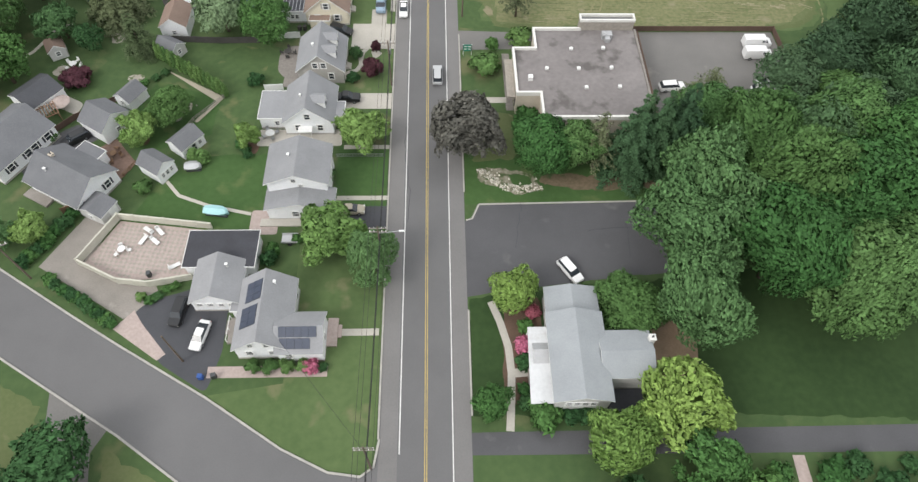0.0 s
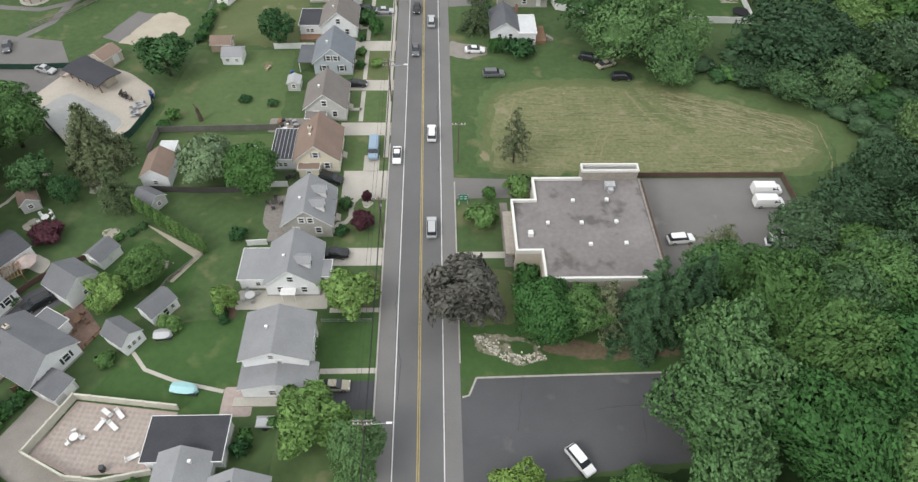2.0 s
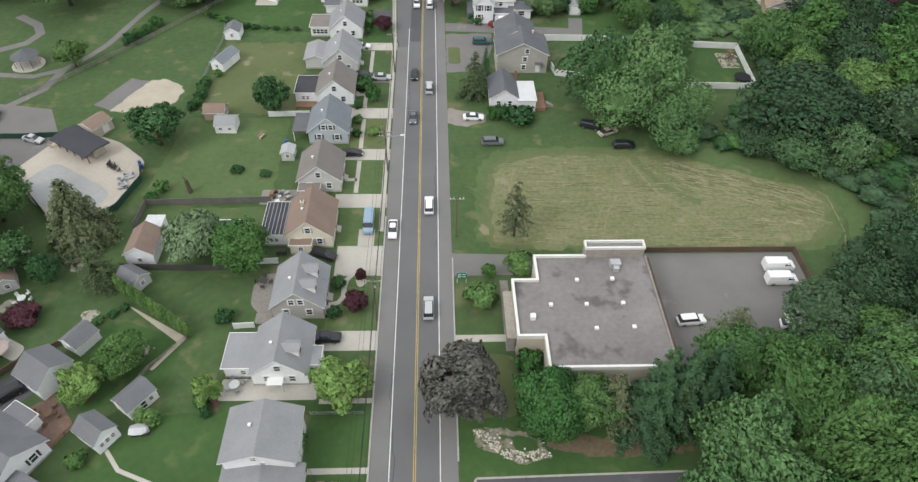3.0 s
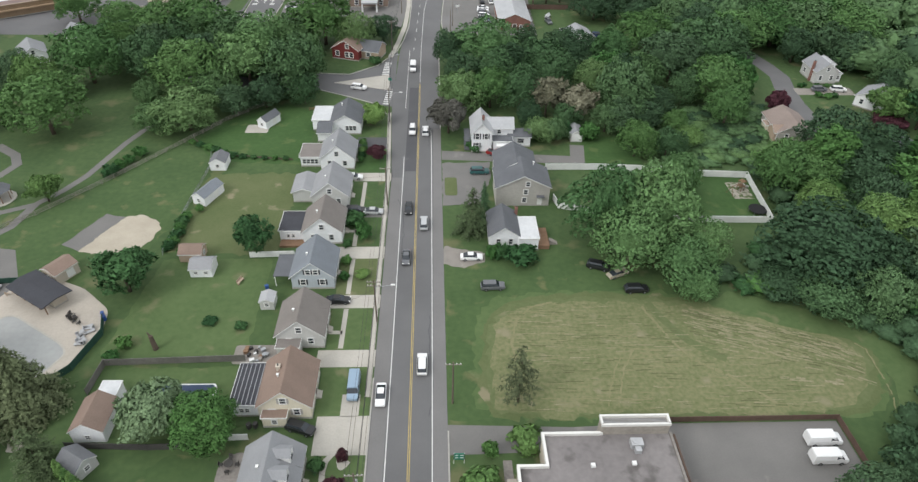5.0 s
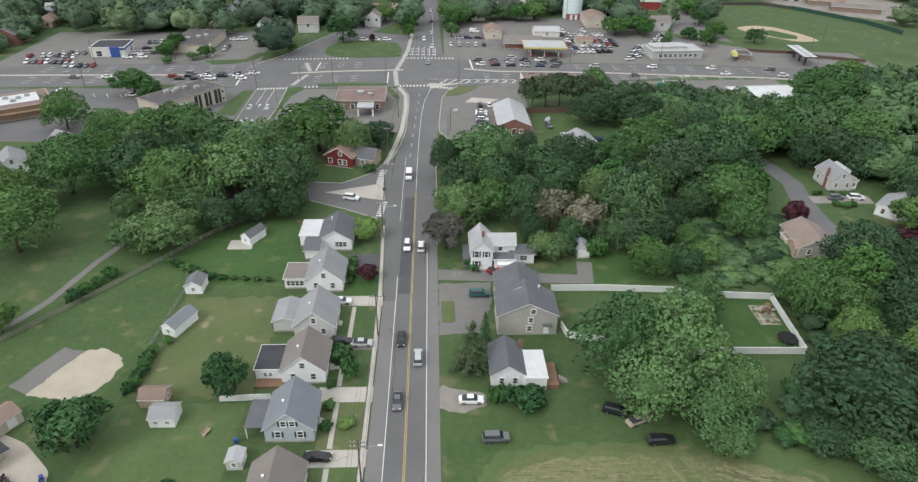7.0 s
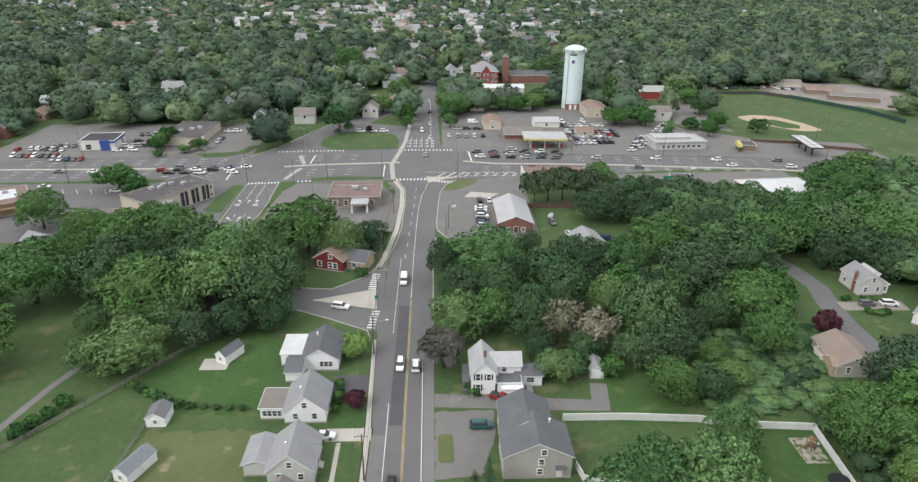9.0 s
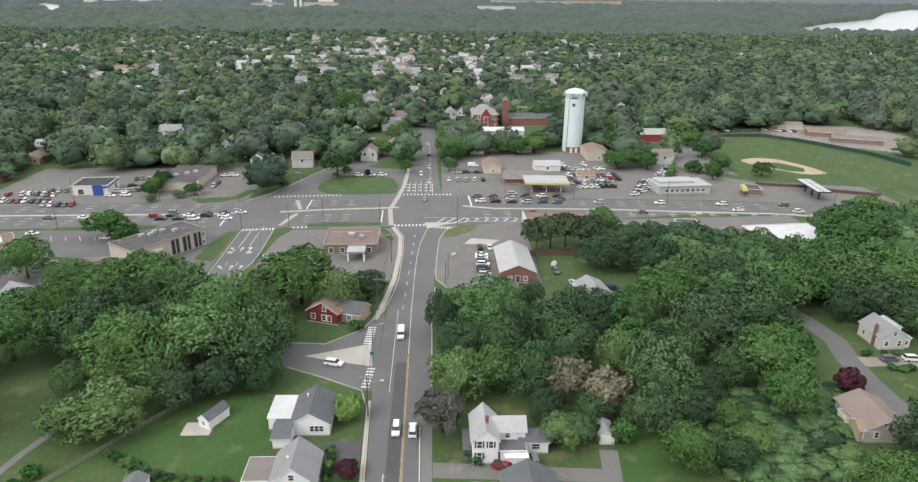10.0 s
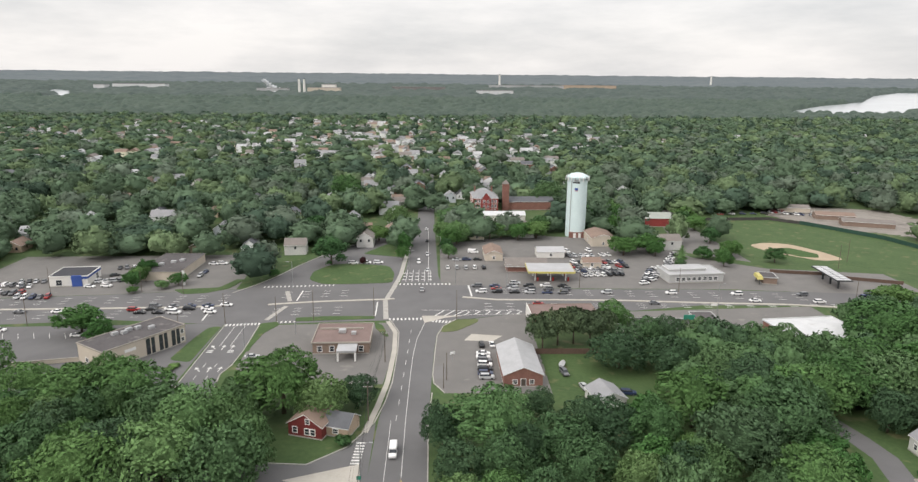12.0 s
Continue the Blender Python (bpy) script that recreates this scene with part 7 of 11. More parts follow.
block(rh, -2.6, 0, 9.4, 9.0, 3.6, 6.4, "siding_darkred", "shingle_brown", wins=[("S", -2.8, 1.2, 1.2, 1.5), ("S", 0.6, 1.0, 1.2, 1.6), ("S", 2.2, 1.0, 1.2, 1.6), ("S", 0.8, 4.0, 1.0, 1.2)])
block(rh, 4.6, 1.6, 7.0, 7.0, 2.9, 5.2, "siding_tan", "shingle_dark", turn=90, wins=[("W", 0, 1.0, 1.4, 1.2)])

# ---------------------------------------------------------------- junction buildings
bk = thing("bank_building", "single-storey brick building with brown roof deck and drive-through", "building", pose(-25.6, 315.4, 0, 0, 0, 1))
block(bk, 0, 0, 18.6, 17.2, 3.9, 0, "wall_brown", "roof_deck", flat=True, ov=0.3, parapet=0.5, fascia="paver_tan", wins=[("S", -7, 1, 1.4, 1.8), ("S", -3, 1, 1.4, 1.8), ("S", 6.6, 1, 1.4, 1.8), ("W", 0, 1, 2.0, 1.8)])
part("drive_through", B().box(2.4, -11.4, 3.2, 6.4, 7.4, 0.6).mesh("drive_through", "roof_metal"), bk)
for x in (-0.4, 5.2):
    part("column", B().box(x, -14.4, 0, 0.6, 0.6, 3.2).mesh("column", "trim_white"), bk)
part("roof_unit", B().box(-0.4, 0.4, 4.2, 2.4, 2.0, 1.1).mesh("roof_unit", "roof_metal"), bk)
part("roof_unit", B().box(3.6, -1.2, 4.2, 1.6, 1.6, 0.8).mesh("roof_unit", "roof_metal"), bk)
part("roof_curb", B().box(-1, 3.6, 4.08, 15, 0.6, 0.5).mesh("roof_curb", "paver_tan"), bk)

of = thing("office_building", "tan two-storey office block with dark window bays", "building", pose(-94.3, 310.3, 0, 0, 0, 55))
block(of, 0, 0, 29.0, 14.0, 6.2, 0, "stucco_tan", "roof_bitumen", flat=True, ov=0.1, parapet=0.35, fascia="paver_tan")
for u in (1.6, 6.2, 10.8):
    b = part("window_bay", B().box(u, -7.06, 0.4, 3.0, 0.16, 5.4).mesh("window_bay", "glass_store"), of)
    part("bay_panel", B().box(u, -7.12, 2.7, 2.9, 0.12, 0.8).mesh("bay_panel", "shutter_dark"), b)
    part("bay_post", B().box(u, -7.16, 0.4, 0.34, 0.16, 5.4).mesh("bay_post", "stucco_tan"), b)
for u, z in ((-12.4, 0.9), (-12.4, 3.8), (13.3, 0.9), (13.3, 3.8)):
    add_window(of, pose(u, -7.0, z), 1.1, 1.3)
add_window(of, pose(-14.5, 2.0, 1.0, 0, 0, -90), 1.4, 1.3)
part("wall_sign", B().box(-5.4, -7.1, 3.6, 3.8, 0.12, 1.0).mesh("wall_sign", "trim_white"), of)
for u, v in ((-1.6, 2.2), (0.8, 3.4), (3.4, 2.4), (-4.0, 3.6), (6.2, -1.0)):
    part("roof_unit", B().box(u, v, 6.34, 1.9, 1.4, 1.0).box(u, v, 7.34, 1.2, 0.9, 0.12).mesh("roof_unit", "roof_metal"), of)
wl0 = thing("boundary_wall", "low tan wall beside the office car park", "wall", pose(0, 0, 0))
part("wall", B().strip([(-108.6, 302.6), (-128, 298.4)], 0.4, 0, 1.3).mesh("wall", "stucco_tan"), wl0)
part("coping", B().strip([(-108.6, 302.6), (-128.2, 298.4)], 0.55, 1.3, 1.42).mesh("coping", "paver_tan"), wl0)
bb = thing("brick_hall", "long brick hall with pale grey gabled roof", "building", pose(32, 293, 0, 0, 0, 0))
block(bb, 0, 0, 11.6, 23.0, 3.8, 6.2, "brick_red", "roof_metal", wins=[("S", -2.5, 1.0, 1.2, 1.2), ("S", 2.5, 1.0, 1.2, 1.2)], doors=[("S", 0, 1.4, 2.2, "door_dark")])
wr = thing("warehouse", "low brick warehouse with white flat roof", "building", pose(140, 315, 0, 0, 0, 6))
block(wr, 0, 0, 27, 20, 4.8, 0, "brick_red", "roof_white", flat=True, ov=0.2, parapet=0.5, fascia="roof_white", wins=[("W", 0, 1.2, 2.4, 1.6)])
lw = thing("shop_building", "low brick shop with rust-brown flat roof and white end wall", "building", pose(54.5, 339, 0, 0, 0, 1))
block(lw, 0, 0, 25, 11, 3.8, 0, "brick_red", "roof_deck", flat=True, ov=0.15, parapet=0.35, fascia="wall_brown", wins=[("S", -8, 1.0, 2.0, 1.6), ("S", -2, 1.0, 2.0, 1.6), ("S", 5, 1.0, 2.0, 1.6)])
part("end_wall", B().box(-12.85, 0, 0, 0.3, 11.4, 4.6).mesh("end_wall", "stucco_white"), lw, "white rendered end wall")
dk = thing("shop_building", "low shop with dark flat roof and green gable sign", "building", pose(92, 322, 0, 0, 0, -4))
block(dk, -2, 0, 36, 12, 3.8, 0, "stucco_white", "roof_bitumen", flat=True, ov=0.2, parapet=0.4, fascia="wall_grey")
block(dk, 13, 3, 8, 18, 4.5, 0, "stucco_white", "roof_bitumen", flat=True, ov=0.2, parapet=0.4, fascia="wall_grey", base=False)
part("sign_gable", B().box(7.0, 5.4, 3.8, 4, 0.4, 2.0).mesh("sign_gable", "sign_green"), dk)

# filling station, diner, dealers
fs = thing("filling_station", "filling station with yellow-edged canopy", "filling station", pose(59, 392.5, 0, 0, 0, -2))
part("canopy", B().box(0, 0, 4.6, 21, 15, 0.7).mesh("canopy", "roof_metal"), fs)
part("canopy_edge", B().box(0, -7.55, 4.55, 21.2, 0.14, 0.9).box(10.6, 0, 4.55, 0.14, 15, 0.9).box(-10.6, 0, 4.55, 0.14, 15, 0.9).mesh("canopy_edge", "canopy_yellow"), fs, "yellow canopy fascia")
for x in (-7, 0, 7):
    for y in (-4, 4):
        part("canopy_post", B().box(x, y, 0, 0.5, 0.5, 4.6).mesh("canopy_post", "trim_white"), fs)
        part("fuel_pump", B().box(x + 1.2, y, 0, 0.8, 0.5, 1.8).mesh("fuel_pump", "plastic_red"), fs)
ks = thing("station_kiosk", "low kiosk with wide grey hipped roof", "building", pose(50, 409, 0, 0, 0, -2))
block(ks, 0, 0, 13, 19, 3.2, 5.4, "brick_red", "shingle_taupe", turn=90, ov=1.0)
ys_ = thing("car_wash", "small grey forecourt building with a yellow gable sign", "building", pose(157.6, 387, 0, 0, 0, -12))
block(ys_, 1.6, 0, 6.2, 9, 3.0, 0, "wall_brown", "roof_bitumen", flat=True, ov=0.2, parapet=0.3, fascia="wall_grey")
part("gable_sign", B().box(-3.2, -3.0, 2.6, 2.4, 7.4, 1.5, taper=0.8).mesh("gable_sign", "canopy_yellow"), ys_, "yellow canopy sign")
for yy in (-6.0, 0.0):
    part("post", B().box(-3.2, yy, 0, 0.3, 0.3, 2.6).mesh("post", "steel_dark"), ys_)
bc = thing("forecourt_canopy", "dark steel canopy with open roof panels", "canopy", pose(186.8, 383, 0, 0, 0, -5))
part("roof", B().box(0, 0, 4.6, 7, 24, 0.5).mesh("roof", "steel_dark"), bc)
for i in range(8):
    for j in (-1, 1):
        part("roof_panel", B().box(j * 1.7, -10.2 + i * 2.9, 5.1, 2.8, 2.1, 0.08).mesh("roof_panel", "roof_white"), bc)
for y in (-7, 0, 7):
    part("post", B().box(0, y, 0, 0.7, 0.7, 4.6).mesh("post", "steel_dark"), bc)
dn = thing("diner_building", "white low diner with stepped flat roof", "building", pose(124.8, 392, 0, 0, 0, 5))
block(dn, 0, 0, 26, 14, 3.8, 0, "wall_grey", "roof_metal", flat=True, ov=0.3, parapet=0.5, fascia="wall_grey", wins=[("S", -9 + 2.6 * i, 1.2, 1.8, 1.4) for i in range(8)])
block(dn, -2, 2, 18, 7, 5.0, 0, "wall_grey", "roof_metal", flat=True, ov=0.2, base=False)
dl = thing("dealer_building", "white dealer building with blue entrance and dark roof", "building", pose(-154, 389.6, 0, 0, 0, 6))
block(dl, 0, 0, 15.6, 15, 4.4, 0, "stucco_white", "roof_black", flat=True, ov=0.1, parapet=0.4, fascia="stucco_white", wins=[("S", -4, 0.6, 2.4, 2.4), ("E", 3, 0.6, 2.4, 2.4)])
part("blue_entrance", B().box(3.4, -7.6, 0, 4.2, 0.6, 4.9).mesh("blue_entrance", "blue_paint"), dl)
part("blue_band", B().box(7.85, 0, 3.4, 0.2, 15, 0.9).box(4.4, -7.66, 3.4, 6.6, 0.2, 0.9).mesh("blue_band", "blue_paint"), dl)
lb = thing("long_shop", "long tan shop building with brown flat roof", "building", pose(-117.6, 406, 0, 0, 0, -1))
block(lb, 0, 0, 19, 32, 4.2, 0, "stucco_tan", "roof_bitumen", flat=True, ov=0.3, fascia="paver_tan")
for u in (-3, 1, 4):
    part("roof_unit", B().box(u, -2 + u, 4.4, 2.2, 1.8, 1.0).mesh("roof_unit", "roof_metal"), lb)
sl = thing("lot_sign_pillar", "tall white roadside pillar sign", "sign", pose(-104.6, 384, 0))
part("pillar", B().box(0, 0, 0, 0.9, 0.5, 6.5).mesh("pillar", "trim_white"), sl)
os_ = thing("shop_building", "orange-tan shop with brown and white roof", "building", pose(-155.5, 303.5, 0, 0, 0, 34))
block(os_, 0, 0, 24, 18, 4.6, 0, "siding_orange", "roof_deck", flat=True, ov=0.6, parapet=0.3, fascia="siding_tan")
part("membrane", B().box(0, 1.4, 4.78, 18, 11, 0.08).mesh("membrane", "roof_white"), os_, "white patched roof membrane")
for u, v in ((-5, 2), (-1.5, 3.4), (2.5, 1.2), (5.6, 3.0), (0.5, -1.6)):
    part("roof_unit", B().box(u, v, 4.86, 1.8, 1.5, 0.9).box(u, v, 5.76, 1.1, 0.9, 0.12).mesh("roof_unit", "roof_metal"), os_)
part("awning", B().box(0, -9.9, 2.6, 24.4, 1.2, 0.5).mesh("awning", "siding_orange"), os_)
for x, y, W, L, e, wl_, rf, lbl, ro in ((36, 431, 9, 17, 3.6, "stucco_tan", "shingle_brown", "small tan building with brown roof", 0), (66, 432, 14, 8, 3.4, "stucco_white", "roof_metal", "low workshop with pale roof", 0),
                                       (99.5, 462, 13, 20, 5.0, "stucco_tan", "shingle_brown", "tan pump building with brown roof", 0), (83, 412, 9, 6, 3, "stucco_tan", "shingle_brown", "small tan lot office building", 0),
                                       (30.5, 474, 8, 12, 5.2, "siding_cream", "shingle_taupe", "cream gabled house with taupe roof", 0), (47, 522, 36, 9, 4.6, "stucco_white", "roof_white", "long low building with white roof", 90)):
    h = thing("building", lbl, "building", pose(x, y, 0, 0, 0, 0))
    block(h, 0, 0, min(W, L) if ro == 0 else L, max(W, L) if ro == 0 else W, e, e + 1.8, wl_, rf, turn=90 if (W > L or ro) else 0, wins=[("S", 0, 1.2, 1.2, 1.4), ("W", 0, 1.2, 1.2, 1.4)])
rs = thing("school_building", "old red brick school with grey hipped roof and tower", "building", pose(41, 557, 0, 0, 0, 2))
block(rs, 0, 0, 17, 25, 10.8, 0, "siding_red", "shingle_light", flat=True, ov=0.35, wins=[("S", u, z, 1.2, 1.9) for u in (-6.6, -4.4, 4.4, 6.6) for z in (1.2, 4.6, 8.0)] + [("W", u, z, 1.2, 1.9) for u in (-9, -5.5, -2, 1.5, 5, 8.5) for z in (1.2, 4.6, 8.0)])
hv = [(-8.9, -12.9, 11.0), (8.9, -12.9, 11.0), (8.9, 12.9, 11.0), (-8.9, 12.9, 11.0), (-1.5, -4.5, 15.6), (1.5, -4.5, 15.6), (1.5, 4.5, 15.6), (-1.5, 4.5, 15.6)]
part("hip_roof", mesh_of("hip_roof", hv, [(0, 1, 5, 4), (1, 2, 6, 5), (2, 3, 7, 6), (3, 0, 4, 7), (4, 5, 6, 7), (3, 2, 1, 0)], "shingle_light"), rs, "pale grey hipped roof")
block(rs, 0, -12.9, 6.4, 2.6, 10.8, 15.2, "siding_red", "shingle_light", base=False, wins=[("S", -1.3, z, 1.1, 1.9) for z in (1.2, 4.6, 8.0)] + [("S", 1.3, z, 1.1, 1.9) for z in (1.2, 4.6, 8.0)])
for z in (4.0, 7.4):
    part("stone_band", ring(8.6, 12.6, 0.2, z, z + 0.3, "stucco_tan", "stone_band"), rs)
for x_ in (-6.0, 6.0):
    chimney(rs, x_, 6, 11, 16.4, 1.0)
part("bell_tower", B().box(15.5, 1, 0, 4.4, 4.4, 19).mesh("bell_tower", "brick_red"), rs)
part("tower_roof", B().box(15.5, 1, 19, 5.0, 5.0, 2.4, taper=0.15).mesh("tower_roof", "shingle_taupe"), rs)
block(rs, 34, 8, 14, 32, 6, 8.5, "brick_red", "shingle_dark", turn=90)
rb = thing("red_barn", "long red building with pale green metal roof", "building", pose(144, 511, 0, 0, 0, -2))
block(rb, 0, 0, 14, 26, 5.5, 8, "siding_red", "roof_sage", turn=90)

for x, y, W, L, ro, wl_, rf in ((284, 505, 9, 30, 70, "wall_brown", "shingle_taupe"), (276, 528, 10, 24, 74, "wall_brown", "shingle_brown"), (262, 556, 10, 22, 80, "stucco_tan", "shingle_taupe")):
    h = thing("storage_building", "long low %s storage building beside the sports field" % ("white" if "white" in wl_ else "brown"), "building", pose(x, y, 0, 0, 0, ro))
    block(h, 0, 0, W, L, 3.4, 5.0, wl_, rf, wins=[("E", -6, 1.0, 2.0, 1.6), ("E", 0, 1.0, 2.0, 1.6), ("E", 6, 1.0, 2.0, 1.6)])
# water tower
wt = thing("water_tower", "tall pale blue cylindrical standpipe water tower with rim rail", "water tower", pose(89.5, 480, 0))
RT, HT = 5.8, 37.6
nseg = 40
tv, tf = [], []
prof = [(RT, 0)] + [(RT, z) for z in np.linspace(3, HT - 3.6, 12)] + [(RT + 0.1, HT - 3.4), (RT + 0.65, HT - 2.9), (RT + 0.65, HT - 2.1), (RT + 0.2, HT - 1.9), (RT * 0.72, HT - 0.8), (RT * 0.35, HT - 0.15), (0.2, HT)]
for r, z in prof:
    for i in range(nseg):
        tv.append((r * math.cos(2 * math.pi * i / nseg), r * math.sin(2 * math.pi * i / nseg), z))
for j in range(len(prof) - 1):
    for i in range(nseg):
        tf.append((j * nseg + i, j * nseg + (i + 1) % nseg, (j + 1) * nseg + (i + 1) % nseg, (j + 1) * nseg + i))
part("tank", mesh_of("tank", tv, tf, "tower_blue", True), wt)
for z in (7.5, 15.0, 22.5, 30.0):
    part("weld_band", B().tube((0, 0, z), (0, 0, z + 0.14), RT + 0.03, n=nseg).mesh("weld_band", "tower_blue"), wt)
part("ladder", B().box(-4.2, -4.2, 0, 0.5, 0.2, HT - 3, 45).mesh("ladder", "steel"), wt)
rail = B()
for i in range(24):
    a = 2 * math.pi * i / 24
    rail.tube(((RT + 0.55) * math.cos(a), (RT + 0.55) * math.sin(a), HT - 2.1), ((RT + 0.55) * math.cos(a), (RT + 0.55) * math.sin(a), HT - 1.0), 0.06, n=4)
part("rim_rail", rail.mesh("rim_rail", "steel"), wt)
for i in range(18):
    a = radians(i * 20 + 7)
    part("aerial", B().box((RT + 0.95) * math.cos(a), (RT + 0.95) * math.sin(a), HT - 4.4 + 0.5 * (i % 2), 0.35, 0.55, 2.1, i * 20 + 7).mesh("aerial", "trim_white" if i % 3 else "steel"), wt, "pale panel aerial on the rim")
for u in (-1.6, 1.4):
    part("door", B().box(u, -RT - 0.5, 0, 1.5, 0.3, 2.8).mesh("door", "trim_white"), wt, "white door at the tower's foot")
part("plinth", B().box(0, -RT + 0.6, 0, 9.0, 2.2, 3.2).mesh("plinth", "brick_red"), wt, "red-brick base")
# lettering too small to read: bars on the tank
def tank_bar(a0, a1, z, h, mt):
    b = B()
    n = 6
    for i in range(n):
        u, v = radians(a0 + (a1 - a0) * i / n), radians(a0 + (a1 - a0) * (i + 1) / n)
        r0, r1 = RT + 0.02, RT + 0.08
        b.prism([(r0 * math.cos(u), r0 * math.sin(u)), (r1 * math.cos(u), r1 * math.sin(u)), (r1 * math.cos(v), r1 * math.sin(v)), (r0 * math.cos(v), r0 * math.sin(v))], z, z + h)
    part("tank_sign", b.mesh("tank_sign", mt), wt)
tank_bar(-128, -88, HT - 5.6, 0.8, "steel_dark")
tank_bar(-122, -92, HT - 4.4, 0.6, "steel")
tank_bar(-116, -98, HT - 9.6, 1.3, "blue_paint")
tank_bar(-116, -98, HT - 10.1, 0.4, "plastic_red")

# ---------------------------------------------------------------- fences
def fence(pts, h, mt, label, post=2.4, z0=0.0, w=0.06, name="fence", pw=0.12, rails=False):
    f = thing(name, label, "fence")
    for a, b in zip(pts, pts[1:]):
        a, b = Vector(a), Vector(b)
        n = max(1, round((b - a).length / post))
        ang = math.degrees(math.atan2(b.y - a.y, b.x - a.x))
        ln = (b - a).length / n
        bb = B()
        if rails:
            for k in (0.3, 0.65, 0.95):
                bb.box(0, 0, h * k - 0.06, ln, w, 0.10)
        else:
            bb.box(0, 0, z0 + 0.05, ln - 0.1, w, h - 0.12).box(0, 0, h - 0.1, ln, w + 0.04, 0.08)
        me = bb.mesh("fence_panel", mt)
        pm = B().box(0, 0, 0, pw, pw, h + 0.08).mesh("fence_post", mt)
        for i in range(n):
            p = a.lerp(b, (i + 0.5) / n)
            part("fence_panel", me, f, "", pose(p.x, p.y, 0, 0, 0, ang))
            q = a.lerp(b, i / n)
            part("fence_post", pm, f, "", pose(q.x, q.y, 0, 0, 0, ang))
    return f


fence([(-55.4, 52.6), (-51.4, 61.0), (-36.2, 59.0)], 1.6, "fence_cream", "cream vinyl fence round the patio", w=0.22, pw=0.28)
fence([(-55.4, 52.6), (-48.6, 49.2), (-43.8, 48.6), (-37.4, 49.8)], 1.6, "fence_cream", "cream vinyl fence round the patio", w=0.22, pw=0.28)
fence([(30.2, 183.6), (43, 183.6), (58, 182.6), (64, 180.8), (80.6, 179.6), (79.2, 160.4), (58.4, 160.8), (46, 162.5), (31, 166.5), (30.2, 170)], 1.8, "vinyl_fence", "white vinyl privacy fence", w=0.12)
fence([(37.6, 106.1), (67.6, 106.1), (68.4, 80)], 1.3, "fence_brown", "brown timber fence of the rear car park")
fence([(-55.4, 113.2), (-55, 119.6), (-31, 120.3)], 1.6, "fence_grey", "grey weathered timber fence")
fence([(-54.4, 103.0), (-42, 102.4), (-34.8, 102.6)], 1.5, "fence_dark", "dark timber fence behind the garage")
fence([(-84, 128.4), (-70.8, 114.2), (-63.4, 114.6)], 1.6, "fence_green", "green screened fence round the pool")
fence([(-63.4, 114.6), (-60.2, 118.6), (-58.2, 127), (-59.6, 131)], 1.6, "fence_green", "green screened fence round the pool")
fence([(-110, 141), (-88, 141), (-79.4, 141.6)], 1.4, "fence_green", "green screened fence by the club car park")
fence([(-95, 157), (-87.5, 164.4), (-76, 180), (-65.8, 195), (-55.7, 210.4), (-47, 220)], 1.2, "wood_grey", "weathered post and rail fence", rails=True, post=3.0)
fence([(-61.6, 198.6), (-56, 193), (-50, 190.5), (-34.1, 188.4)], 0.5, "bark", "low brushy fence line", rails=True, post=2.5)
fence([(-54.8, 150), (-54.8, 164.4), (-54.1, 184.2), (-55.4, 191)], 1.1, "steel", "thin wire yard fence", rails=True, post=3.0, w=0.03, pw=0.06)
fence([(-32.0, 89.6), (-28.6, 89.8)], 1.5, "vinyl_fence", "short white vinyl fence by the patio")
fence([(-31.8, 103.9), (-27.0, 104.0)], 1.5, "vinyl_fence", "short white vinyl fence by the patio")
fence([(-36.5, 149.0), (-27.2, 149.3)], 1.5, "vinyl_fence", "short white vinyl fence by the deck")
fence([(-17.6, 73.6), (-9.6, 73.6)], 1.0, "steel", "thin wire fence across the front yard", rails=True, w=0.03, pw=0.06)
fence([(-60.5, 62.0), (-57.4, 64.0)], 1.6, "wood_brown", "short brown timber fence")
fence([(-34, 216.5), (-22, 216)], 1.0, "wood_brown", "low timber rail fence", rails=True)
fence([(184, 523), (230, 525), (244, 512)], 2.0, "fence_dark", "dark outfield fence round the field")
fence([(244, 512), (256, 494), (271, 469), (277, 441)], 2.4, "fence_green", "green outfield fence round the field")
fence([(168, 401.5), (172.5, 400), (193, 396), (199, 389), (220, 381)], 1.6, "fence_brown", "brown timber boundary fence of the forecourt")
fence([(38.6, 305.6), (64, 305.3)], 2.0, "fence_brown", "dark red-brown board fence")

# pool and club furniture
BASIN = [(-81.8, 126.3), (-80.2, 129.4), (-78.0, 132.2), (-76.0, 132.0), (-64.7, 124.7), (-62.9, 122.6), (-65.2, 117.0), (-70.6, 117.2), (-77.0, 120.4)]
pool = tagged(part("swimming_pool", B().prism(rounded(ccw(BASIN), 1.2), 0.0, 0.075).mesh("swimming_pool", "pool_cover"), None), "pale drained swimming pool set in the deck", "pool", "", "structure")
part("coping", B().strip(rounded(ccw(BASIN), 1.2) + rounded(ccw(BASIN), 1.2)[:1], 0.35, 0.0, 0.10).mesh("coping", "concrete"), pool, "pale concrete coping")
RND = random.Random(3)
